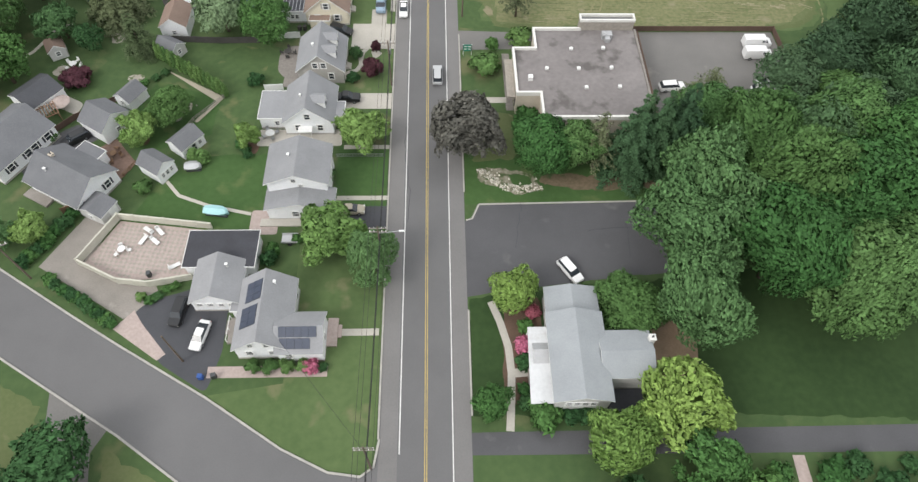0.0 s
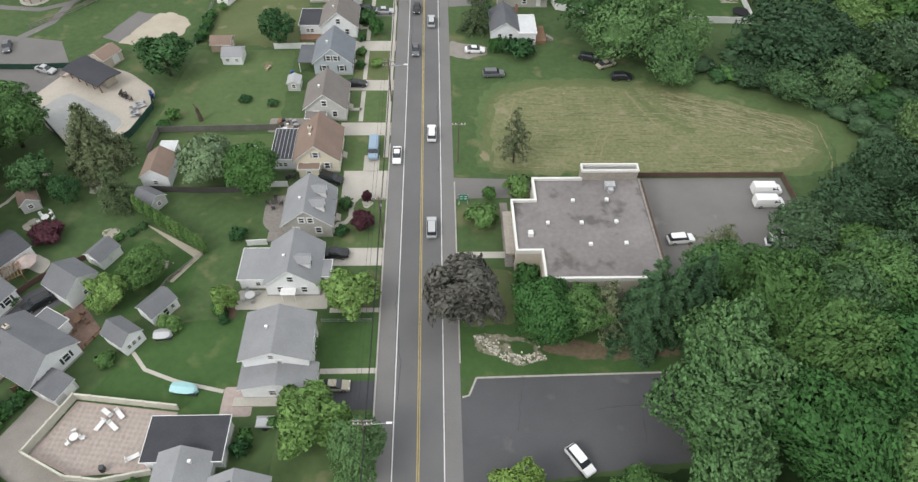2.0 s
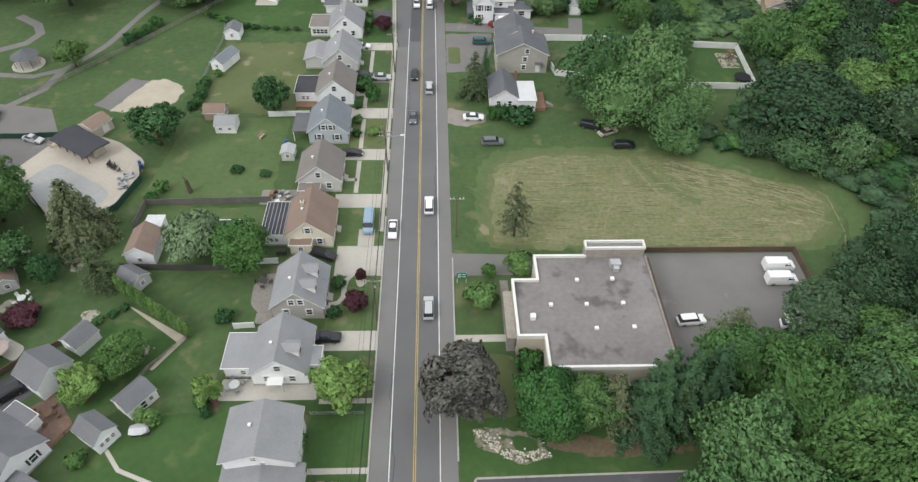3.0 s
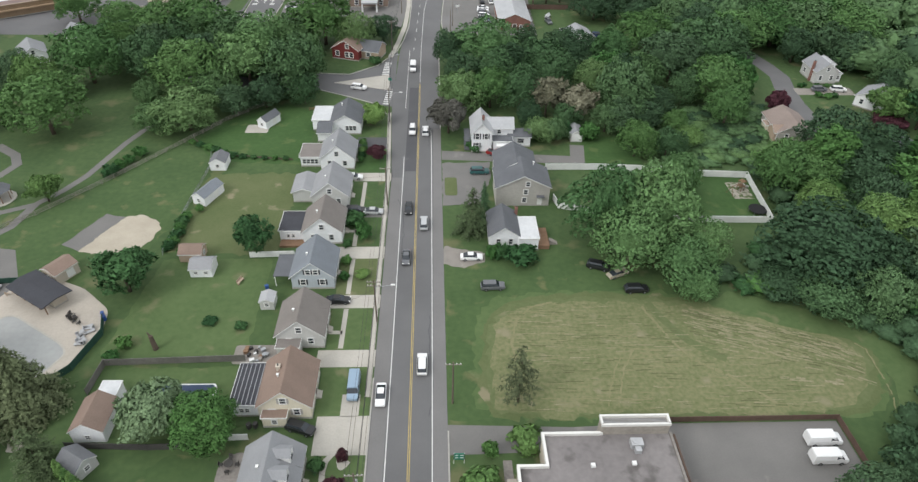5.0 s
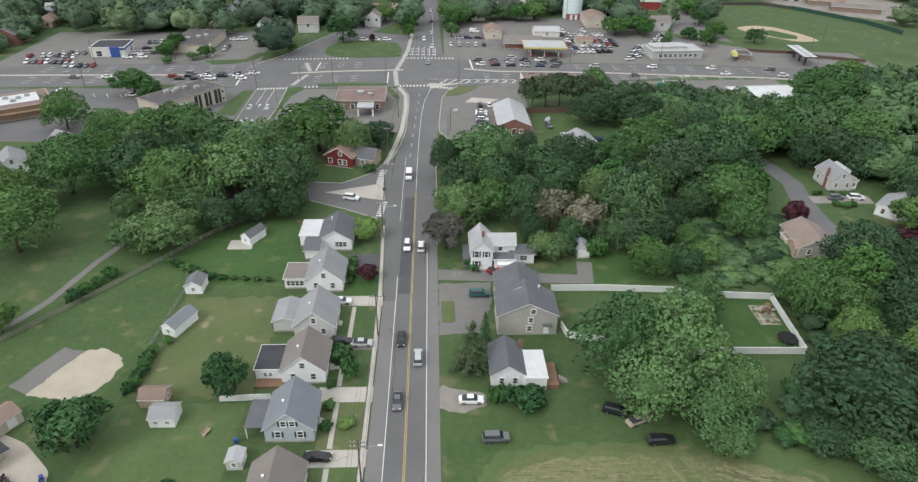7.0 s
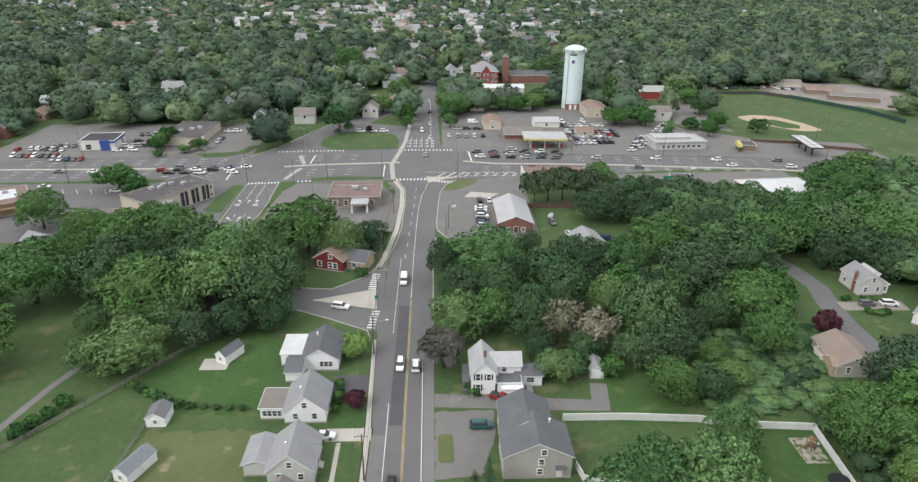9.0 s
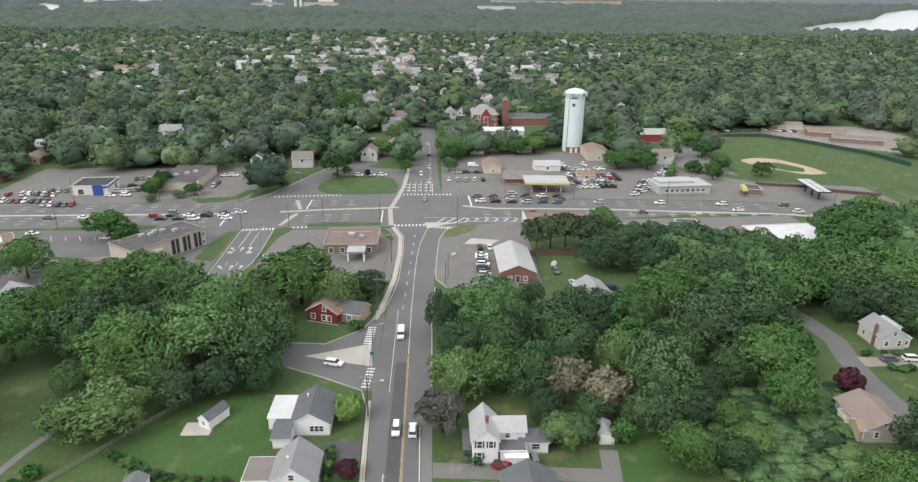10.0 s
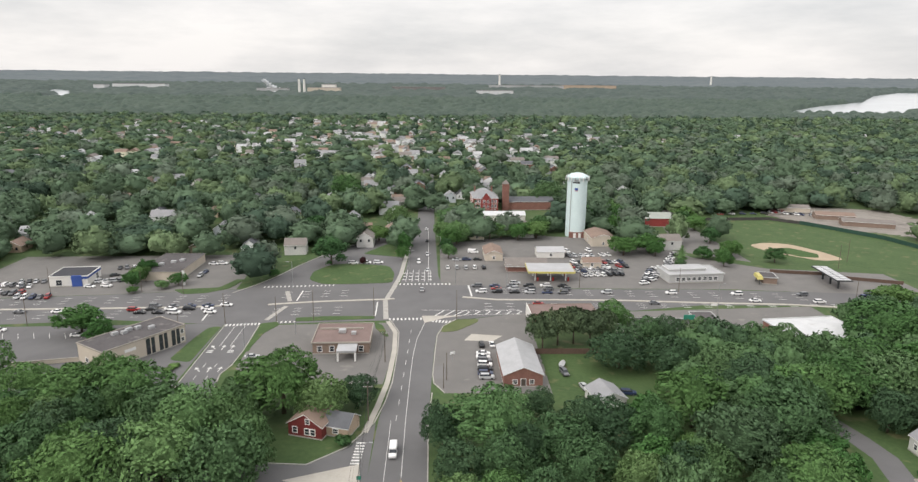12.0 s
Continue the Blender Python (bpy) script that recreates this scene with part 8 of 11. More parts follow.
# chequered patio
pat = bpy.data.objects["patio_floor"]
PAT = [(-54.4, 52.9), (-51.0, 60.2), (-37.0, 58.3), (-37.6, 50.6), (-48.3, 50.0)]
DIAG = [B(), B()]
for i in range(-26, 27):
    for j in range(-26, 27):
        x, y = -45.6 + 0.52 * (i * math.cos(radians(37)) - j * math.sin(radians(37))), 55.0 + 0.52 * (i * math.sin(radians(37)) + j * math.cos(radians(37)))
        if within(PAT, x - 0.3, y) and within(PAT, x + 0.3, y) and within(PAT, x, y - 0.3) and within(PAT, x, y + 0.3):
            DIAG[(i + j) % 2].box(x, y, 0.0, 0.495, 0.495, 0.040 + RND.uniform(0, 0.006), rz=37)
for bb, mt in zip(DIAG, ("paver_pink", "paver_tan")):
    tagged(part("pavers", bb.mesh("pavers", mt), pat), "", "", "", "stuff")


def chair(x, y, rot, mt, label, name="garden_chair"):
    c = thing(name, label, "chair", pose(x, y, 0.05, 0, 0, rot))
    part("seat", B().box(0, 0, 0.4, 0.55, 0.55, 0.06).mesh("seat", mt), c)
    part("backrest", B().box(0, 0.27, 0.45, 0.55, 0.06, 0.55).mesh("backrest", mt), c)
    for a in (-0.23, 0.23):
        for b_ in (-0.23, 0.23):
            part("leg", B().box(a, b_, 0, 0.06, 0.06, 0.4).mesh("leg", mt), c)
    return c


def table(x, y, r, mt, label, name="garden_table"):
    c = thing(name, label, "table", pose(x, y, 0.05))
    part("tabletop", B().tube((0, 0, 0.7), (0, 0, 0.75), r, n=16).mesh("tabletop", mt), c)
    part("stem", B().tube((0, 0, 0), (0, 0, 0.7), 0.06).mesh("stem", mt), c)
    return c


def lounger(x, y, rot, mt, label):
    c = thing("sun_lounger", label, "lounger", pose(x, y, 0.06, 0, 0, rot))
    part("frame", B().box(0, 0, 0.25, 0.65, 1.9, 0.08).mesh("frame", mt), c)
    part("backrest", B().box(0, 0.75, 0.33, 0.62, 0.08, 0.55).mesh("backrest", mt), c)
    for a in (-0.26, 0.26):
        for b_ in (-0.7, 0.7):
            part("leg", B().box(a, b_, 0, 0.06, 0.06, 0.26).mesh("leg", mt), c)


for x, y in ((-46.2, 58.6), (-44.4, 58.4), (-46.6, 56.8), (-44.8, 56.6), (-40.8, 52.0)):
    lounger(x, y, RND.uniform(0, 360), "plastic_white", "white plastic sun lounger on the patio")
table(-49.4, 54.9, 0.6, "plastic_white", "white round patio table")
for a in range(3):
    chair(-49.4 + 1.1 * math.cos(a * 2), 54.9 + 1.1 * math.sin(a * 2), a * 115 + 90, "plastic_white", "white plastic patio chair")
table(-28.9, 99.4, 0.7, "fence_dark", "dark round patio table")
for a in range(4):
    chair(-28.9 + 1.2 * math.cos(a * 1.57), 99.4 + 1.2 * math.sin(a * 1.57), a * 90 - 90, "fence_dark", "dark metal patio chair")
table(-29.6, 78.6, 0.8, "plastic_white", "white round patio table")
for a in range(4):
    chair(-29.6 + 1.2 * math.cos(a * 1.57 + .5), 78.6 + 1.2 * math.sin(a * 1.57 + .5), a * 90 - 60, "steel", "grey metal patio chair")
table(-68.6, 96.0, 0.7, "plastic_white", "white garden table on the lawn")
for a in range(5):
    chair(-68.6 + 1.3 * math.cos(a * 1.26), 96 + 1.3 * math.sin(a * 1.26), a * 72 - 90, "plastic_white", "white garden chair on the lawn")
for i in range(9):
    chair(-66.5 + 0.7 * (i % 5) + RND.uniform(-.3, .3), 131.5 + 0.9 * (i // 5) - 0.45 * (i % 5), RND.uniform(0, 360), "fence_dark", "dark stacked pool chair on deck")
for i in range(8):
    lounger(-61.0 - 0.5 * (i % 3) + RND.uniform(-.4, .4), 128.5 - 1.3 * (i // 2) + 0.4 * (i % 2), RND.uniform(0, 360), "roof_metal", "pale grey plastic pool lounger")
for i in range(5):
    chair(-80.5 + i * 0.9, 138.2 + RND.uniform(-.5, .5), RND.uniform(0, 360), "siding_tan", "tan plastic pool chair")


def bin_(x, y, mt, label):
    c = thing("wheelie_bin", label, "bin", pose(x, y, 0.02, 0, 0, RND.uniform(0, 360)))
    part("body", B().box(0, 0, 0.05, 0.55, 0.65, 0.95).mesh("body", mt), c)
    part("lid", B().box(0, 0, 1.0, 0.6, 0.72, 0.08).mesh("lid", mt), c)


for x, y, mt in ((-60.0, 131.8, "plastic_blue"), (-59.4, 130.8, "plastic_blue"), (-33.4, 33.9, "plastic_blue"), (-31.6, 34.0, "steel_dark"), (-44.2, 50.4, "steel_dark"), (-31.0, 139.0, "plastic_blue"), (-27.4, 106.2, "fence_dark"), (-26.4, 106.3, "fence_dark")):
    bin_(x, y, mt, "%s plastic wheelie bin" % ("blue" if "blue" in mt else "dark grey"))

# boats, trailers and clutter
def boat(x, y, rot, L, mt, label):
    c = thing("covered_boat", label, "boat", pose(x, y, 0.35, 0, 0, rot))
    v = []
    st = [(-0.5, 0.75, 0.9), (-0.2, 0.95, 1.0), (0.2, 0.9, 1.0), (0.4, 0.55, 0.95), (0.5, 0.06, 0.85)]
    for u, w, h in st:
        v += [(u * L, -w * 0.55, 0), (u * L, -w, h * 0.75), (u * L, 0, h * 1.15), (u * L, w, h * 0.75), (u * L, w * 0.55, 0)]
    f = [(j * 5 + i, j * 5 + (i + 1) % 5, (j + 1) * 5 + (i + 1) % 5, (j + 1) * 5 + i) for j in range(4) for i in range(5)] + [(4, 3, 2, 1, 0), (20, 21, 22, 23, 24)]
    part("hull", mesh_of("hull", v, [q[::-1] for q in f], mt), c)
    part("trailer_frame", B().box(0, 0, -0.3, L * 0.9, 1.2, 0.2).mesh("trailer_frame", "steel_dark"), c)


boat(-36.0, 61.9, -8, 4.0, "aqua_paint", "pale aqua covered boat on the lawn")
boat(-41.5, 71.2, 4, 2.7, "paint_silver", "small grey upturned boat on the lawn")
boat(46.5, 296, 70, 4.6, "paint_silver", "silver-white boat parked on the grass")
tr = thing("utility_trailer", "small white utility trailer", "trailer", pose(-23.6, 56.6, 0, 0, 0, 0))
part("bed", B().box(0, 0, 0.5, 2.6, 1.6, 0.12).box(0, 0.8, 0.6, 2.6, 0.06, 0.4).box(0, -0.8, 0.6, 2.6, 0.06, 0.4).mesh("bed", "roof_metal"), tr)
for s in (-1, 1):
    part("wheel", B().tube((0, s * 0.86, 0.33), (0, s * 1.0, 0.33), 0.33, n=12).mesh("wheel", "rubber"), tr)
st = thing("tree_stump", "tall bare broken tree trunk in the yard", "stump", pose(-47.6, 123.4, 0))
part("trunk", B().tube((0, 0, 0), (-0.2, 0.1, 3.2), 0.5, 0.35, 9).tube((-0.2, 0.1, 3.0), (-0.7, 0.3, 3.9), 0.2, 0.1, 6).mesh("trunk", "bark"), st)
bn = thing("garden_bench", "reddish timber garden bench", "bench", pose(-36.7, 141.2, 0, 0, 0, 70))
part("seat", B().box(0, 0, 0.45, 1.8, 0.5, 0.07).mesh("seat", "siding_tan"), bn)
part("backrest", B().box(0, 0.28, 0.5, 1.8, 0.07, 0.5).mesh("backrest", "siding_tan"), bn)
for s in (-0.8, 0.8):
    part("leg", B().box(s, 0, 0, 0.08, 0.5, 0.45).mesh("leg", "siding_tan"), bn)
for i in range(16):
    mt = RND.choice(("steel", "plastic_white", "wood_grey", "fence_dark", "wood_brown"))
    c = thing("storage_box", "cluttered storage box on the patio", "box", pose(RND.uniform(-32.5, -26.8), RND.uniform(119.9, 123.4), 0.03, 0, 0, RND.uniform(0, 90)))
    s = RND.uniform(0.4, 0.9)
    part("body", B().box(0, 0, 0, s, s * 0.7, s * 0.8).mesh("body", mt), c)
    part("lid", B().box(0, 0, s * 0.8, s * 1.08, s * 0.78, 0.06).mesh("lid", mt), c)
pl = thing("above_ground_pool", "rectangular pool with a navy blue cover and white rim", "pool", pose(-39.6, 112.3, 0))
part("wall", B().prism(rounded(rect(-5.3, 5.3, -2.1, 2.1), 0.6), 0, 1.1).mesh("wall", "trim_white"), pl)
part("cover", B().prism(rounded(rect(-5.05, 5.05, -1.85, 1.85), 0.5), 1.1, 1.16).mesh("cover", "cover_navy"), pl, "navy blue pool cover")
tp = thing("trampoline", "round black trampoline on legs", "trampoline", pose(77.6, 164.8, 0))
part("mat", B().tube((0, 0, 0.8), (0, 0, 0.86), 2.1, n=20).mesh("mat", "rubber"), tp)
for i in range(6):
    part("leg", B().tube((2 * math.cos(i), 2 * math.sin(i), 0), (2 * math.cos(i), 2 * math.sin(i), 0.8), 0.05).mesh("leg", "steel"), tp)
ps = thing("play_set", "timber swing set with slide", "play set", pose(77.6, 173.6, 0.03, 0, 0, 30))
part("tower", B().box(-1, 0, 0, 0.12, 0.12, 2.8).box(0.2, 0, 0, 0.12, 0.12, 2.8).box(-1, 1.2, 0, 0.12, 0.12, 2.8).box(0.2, 1.2, 0, 0.12, 0.12, 2.8).box(-0.4, 0.6, 1.3, 1.4, 1.4, 0.1).mesh("tower", "wood_brown"), ps)
part("roof", B().box(-0.4, 0.6, 2.7, 1.5, 1.5, 0.5, taper=0.1).mesh("roof", "wood_brown"), ps)
part("slide", B().tube((0.3, 0.6, 1.4), (2.6, 0.6, 0.1), 0.30, n=6).mesh("slide", "plastic_white"), ps, "white plastic slide")
part("beam", B().tube((-1, 0.6, 2.3), (-4, 0.6, 2.3), 0.07).tube((-4, 0.6, 2.3), (-4.2, -0.4, 0), 0.06).tube((-4, 0.6, 2.3), (-4.2, 1.6, 0), 0.06).mesh("beam", "wood_brown"), ps)

# patio umbrella, signs on posts
for x, y in ((-57.4, 74.6), (-55.6, 72.6), (-54.2, 74.0), (-55.4, 75.6)):
    chair(x, y, RND.uniform(0, 360), "wood_brown", "brown timber chair on the brick patio")
table(-55.6, 74.2, 0.6, "wood_brown", "brown round table on the brick patio")
fence([(-51.4, 72.4), (-53.6, 68.4), (-55.0, 66.6)], 0.9, "wood_brown", "low brown timber rail round the patio", rails=True, post=1.6)
fence([(-70.2, 75.8), (-64.4, 82.6), (-58.4, 87.0)], 1.3, "fence_brown", "dark brown fence beside the drive")
fence([(-39.2, 87.6), (-43.6, 82.0), (-46.4, 75.8)], 1.0, "wood_grey", "thin weathered rail fence along the lawn", rails=True, w=0.04, pw=0.08)
pg = thing("garden_pergola", "brown slatted timber pergola beside the drive", "pergola", pose(-68.4, 82.4, 0, 0, 0, 35))
for i in range(7):
    part("slat", B().box(-1.5 + i * 0.5, 0, 2.3, 0.16, 3.4, 0.12).mesh("slat", "wood_brown"), pg)
for a in (-1.4, 1.4):
    for b_ in (-1.4, 1.4):
        part("post", B().box(a, b_, 0, 0.14, 0.14, 2.3).mesh("post", "wood_brown"), pg)
part("beam", B().box(0, 1.4, 2.18, 3.2, 0.12, 0.14).box(0, -1.4, 2.18, 3.2, 0.12, 0.14).mesh("beam", "wood_brown"), pg)
for i in range(12):
    c = thing("garden_rock", "rough pale boulder edging a garden bed", "rock", pose(-45.8 + RND.uniform(-2, 2), 85.6 + RND.uniform(-1.6, 1.6), 0, 0, 0, RND.uniform(0, 90)), "garden rocks")
    s = RND.uniform(0.2, 0.5)
    part("stone", B().tube((0, 0, -0.1), (0, 0, s * 0.5), s, s * 0.7, 7).tube((0, 0, s * 0.5), (0.05, 0, s * 0.75), s * 0.7, s * 0.3, 7).mesh("stone", "gravel"), c)
um = thing("patio_umbrella", "faded pink patio umbrella with pole", "umbrella", pose(-67.2, 85.0, 0))
part("canopy", B().tube((0, 0, 1.9), (0, 0, 2.6), 1.8, 0.06, 8).mesh("canopy", "paver_pink"), um)
part("pole", B().tube((0, 0, 0), (0, 0, 2.5), 0.04).mesh("pole", "steel"), um)
sg = thing("street_sign", "green double sign board on posts", "sign", pose(5.6, 99.2, 0))
part("board", B().box(0, 0, 1.0, 1.7, 0.1, 1.5).mesh("board", "sign_green"), sg)
part("text_bar", B().box(-0.4, -0.06, 2.0, 0.5, 0.03, 0.2).box(0.4, -0.06, 2.0, 0.5, 0.03, 0.2).box(-0.4, -0.06, 1.4, 0.5, 0.03, 0.2).box(0.4, -0.06, 1.4, 0.5, 0.03, 0.2).mesh("text_bar", "trim_white"), sg)
for s in (-0.8, 0.8):
    part("post", B().box(s, 0, 0, 0.1, 0.1, 2.6).mesh("post", "trim_white"), sg)

# ---------------------------------------------------------------- vehicles


def loft(st, material, name):
    """Sections across a car body: (y, z bottom, z top, half width bottom, half width top)."""
    v, f = [], []
    for y, zb, zt, wb, wt_ in st:
        zm = zb + (zt - zb) * 0.55
        v += [(-wb * 0.94, y, zb), (-wb, y, zm), (-wt_, y, zt), (wt_, y, zt), (wb, y, zm), (wb * 0.94, y, zb)]
    for j in range(len(st) - 1):
        for i in range(6):
            f.append((j * 6 + i, j * 6 + (i + 1) % 6, (j + 1) * 6 + (i + 1) % 6, (j + 1) * 6 + i))
    n = len(st)
    f += [(5, 4, 3, 2, 1, 0), tuple((n - 1) * 6 + i for i in range(6))]
    return mesh_of(name, v, [q[::-1] for q in f], material, False)


SHAPES = {
    "sedan": dict(L=4.7, body=[(-2.35, .38, .62, .70, .62), (-2.2, .24, .74, .86, .74), (-1.0, .22, .92, .90, .80), (1.5, .22, .98, .90, .80), (2.2, .26, .94, .86, .74), (2.36, .42, .82, .76, .66)],
                  cab=[(-1.15, .90, .93, .78, .76), (-0.35, .90, 1.40, .78, .58), (0.75, .90, 1.42, .78, .58), (1.75, .92, .98, .76, .72)], roof=(-0.42, 0.82, 1.41, 1.14)),
    "suv": dict(L=4.8, body=[(-2.4, .45, .80, .72, .66), (-2.25, .30, .95, .90, .80), (-1.1, .28, 1.08, .93, .84), (2.1, .28, 1.10, .93, .84), (2.3, .32, 1.05, .90, .80), (2.42, .5, .95, .84, .74)],
                cab=[(-1.25, 1.05, 1.08, .82, .80), (-0.55, 1.05, 1.66, .82, .64), (1.9, 1.05, 1.68, .82, .64), (2.3, 1.05, 1.1, .80, .76)], roof=(-0.62, 1.98, 1.67, 1.26)),
    "van": dict(L=5.6, body=[(-2.8, .5, .95, .80, .72), (-2.6, .32, 1.15, .98, .88), (-1.7, .30, 1.40, 1.0, .92), (-1.2, .30, 2.15, 1.0, .86), (2.7, .30, 2.2, 1.0, .86), (2.8, .4, 2.05, .98, .84)],
                cab=[(-1.95, 1.25, 1.3, .90, .88), (-1.4, 1.25, 1.98, .95, .80), (-0.6, 1.35, 2.0, 1.012, .89), (-0.55, 1.35, 1.38, 1.01, .9)], roof=(-1.3, 2.7, 2.18, 1.6)),
    "pickup": dict(L=5.4, body=[(-2.7, .48, .82, .75, .68), (-2.5, .34, .98, .92, .82), (-1.2, .32, 1.10, .95, .86), (2.5, .32, 1.12, .95, .88), (2.7, .4, 1.08, .93, .86)],
                   cab=[(-1.3, 1.06, 1.1, .84, .82), (-0.6, 1.06, 1.70, .84, .66), (0.45, 1.06, 1.72, .84, .66), (0.75, 1.06, 1.12, .84, .82)], roof=(-0.66, 0.5, 1.71, 1.3)),
}
CARS = {}


def car_proto(kind, paint, plain=False):
    key = (kind, paint, plain)
    if key in CARS:
        return CARS[key]
    s = SHAPES[kind]
    cn = paint.replace("paint_", "")
    c = thing({"sedan": "car", "suv": "car", "van": "van", "pickup": "pickup_truck"}[kind],
              "%s %s with dark glass, parked" % (cn, {"sedan": "saloon car", "suv": "sport utility car", "van": "delivery van", "pickup": "pickup truck"}[kind]), "car" if kind in ("sedan", "suv") else kind, pose(0, 0, -400))
    part("body", loft(s["body"], paint, "body"), c)
    part("glass", loft(s["cab"], "glass_dark", "glass"), c, "dark window glass")
    y0, y1, z, w = s["roof"]
    part("roof_panel", B().prism(rounded(rect(-w / 2, w / 2, y0, y1), 0.15, 2), z - 0.02, z + 0.035).mesh("roof_panel", paint), c)
    if kind == "pickup":
        part("bed_cover", B().box(0, 1.65, 1.10, 1.55, 1.8, 0.06).mesh("bed_cover", "steel_dark"), c)
    L = s["L"]
    hw = s["body"][2][3]
    wm = B().tube((-0.11, 0, 0), (0.11, 0, 0), 0.33, n=12).mesh("tyre", "rubber")
    rm = B().tube((-0.12, 0, 0), (0.12, 0, 0), 0.19, n=8).mesh("rim", "steel")
    for sx in (-1, 1):
        for yy in (-L * 0.3, L * 0.29):
            w_ = part("wheel", wm, c, "", pose(sx * (hw - 0.09), yy, 0.33))
            if not plain:
                part("rim", rm, w_)
        if plain:
            continue
        zl = s["body"][1][1] + 0.42
        part("headlight", B().box(sx * 0.62, -L / 2 + 0.10, zl - 0.05, 0.32, 0.14, 0.14).mesh("headlight", "trim_white"), c)
        part("tail_light", B().box(sx * 0.66, L / 2 - 0.10, zl, 0.26, 0.14, 0.18).mesh("tail_light", "plastic_red"), c)
    CARS[key] = c
    return c


def put_car(kind, paint, x, y, rot, label="", group="", z=0.03, plain=False):
    """rot: 0 faces south (towards -y), 180 faces north."""
    ob = copy_thing(car_proto(kind, "paint_" + paint, plain), pose(x, y, z, 0, 0, rot))
    return tagged(ob, label, "", group)


for kind, paint, x, y, rot, lb in (
        ("pickup", "black", -17.0, 87.2, 90, "black pickup truck on a concrete driveway"), ("suv", "black", -19.2, 105.6, 70, "black car beside the grey cape house"), ("van", "skyblue", -11.6, 113.6, 0, "pale blue van on the lawn"),
        ("sedan", "tan", -14.5, 62.2, 90, "cream saloon car on the driveway"), ("sedan", "black", -16.6, 135.2, 90, "black saloon car on the driveway"), ("van", "white", 63.1, 101.9, 90, "white work van in the rear car park"), ("van", "white", 62.4, 98.6, 90, "white work van in the rear car park"),
        ("sedan", "white", 62.6, 90.8, 85, "white saloon car in the rear car park"), ("suv", "white", 43.8, 89.9, 95, "white car in the rear car park"), ("suv", "white", 61.0, 88.6, 80, "white car in the rear car park"),
        ("suv", "white", 20.1, 50.3, 33, "white car standing askew in the car park"), ("suv", "black", -38.4, 44.0, -8, "black sport utility car on the dark driveway"), ("sedan", "white", -34.6, 40.2, -12, "white saloon car on the dark driveway"),
        ("suv", "black", -62.9, 77.6, -50, "dark car beside a bungalow"), ("sedan", "silver", -85.0, 140.2, 70, "silver car by the club"), ("sedan", "silver", -11.9, 164.8, 90, "silver saloon car on the driveway"),
        ("sedan", "white", -17.9, 179.6, 90, "white car beside the house"), ("sedan", "white", 9.8, 148.1, 90, "white saloon car on the pull-off"), ("suv", "grey", 13.6, 138.8, 92, "grey sport utility car on the lawn"),
        ("suv", "black", 36.0, 144.8, 70, "dark car on the lawn under a tree"), ("sedan", "tan", 39.5, 142.4, 115, "tan car on the lawn under a tree"), ("suv", "black", 42.2, 137.6, 92, "black car on the lawn"),
        ("suv", "teal", 13.4, 182.0, 90, "dark green sport utility car before the grey house"), ("pickup", "red", 18.4, 190.6, 60, "red pickup truck by the farmhouse"), ("suv", "grey", 24.6, 191.6, 5, "grey car by the farmhouse"),
        ("suv", "black", -16.0, 165.2, 90, "dark car half behind a shrub"), ("suv", "white", 129.6, 230.4, 84, "white car before the white house"), ("suv", "grey", 123.4, 230.4, 92, "grey car before the white house"),
        ("sedan", "grey", -97, 149, 20, "grey car in the club car park")):
    put_car(kind, paint, x, y, rot, lb)
# traffic on the street
for kind, paint, x, y, rot, lb in (("suv", "white", -0.2, 118.5, 180, "white sport utility car driving along the road"), ("suv", "silver", -0.2, 93.0, 180, "silver car driving along the road"),
                                  ("sedan", "white", -7.0, 112.0, 0, "white saloon car at the road edge"), ("suv", "silver", -0.3, 160.0, 180, "silver car driving along the road"), ("sedan", "grey", -3.9, 148.0, 0, "dark grey car in the oncoming lane"),
                                  ("sedan", "black", -3.9, 166.0, 0, "dark car in the oncoming lane"), ("suv", "white", -0.3, 203.0, 180, "white car driving along the road"), ("suv", "white", -3.9, 203.5, 0, "white car in the oncoming lane"),
                                  ("van", "white", -4.7, 246.0, 0, "white van in the oncoming lane"), ("suv", "white", -21.0, 231.0, 75, "white sport utility car on the slip road"), ("sedan", "silver", 0.4, 374.5, 180, "silver car crossing the highway")):
    put_car(kind, paint, x, y, rot, lb)
CR = random.Random(5)
KINDS = ("sedan", "sedan", "suv", "suv")
PAINTS = ("white", "silver", "black", "grey", "white", "grey", "silver", "navy", "black", "white", "red")


def car_row(x, y, dx, dy, n, rot, skip=0.15, group="cars parked in the lots"):
    for i in range(n):
        if CR.random() < skip:
            continue
        put_car(CR.choice(KINDS), CR.choice(PAINTS), x + dx * i + CR.uniform(-.2, .2), y + dy * i + CR.uniform(-.3, .3), rot + CR.uniform(-3, 3), "", group, plain=True)


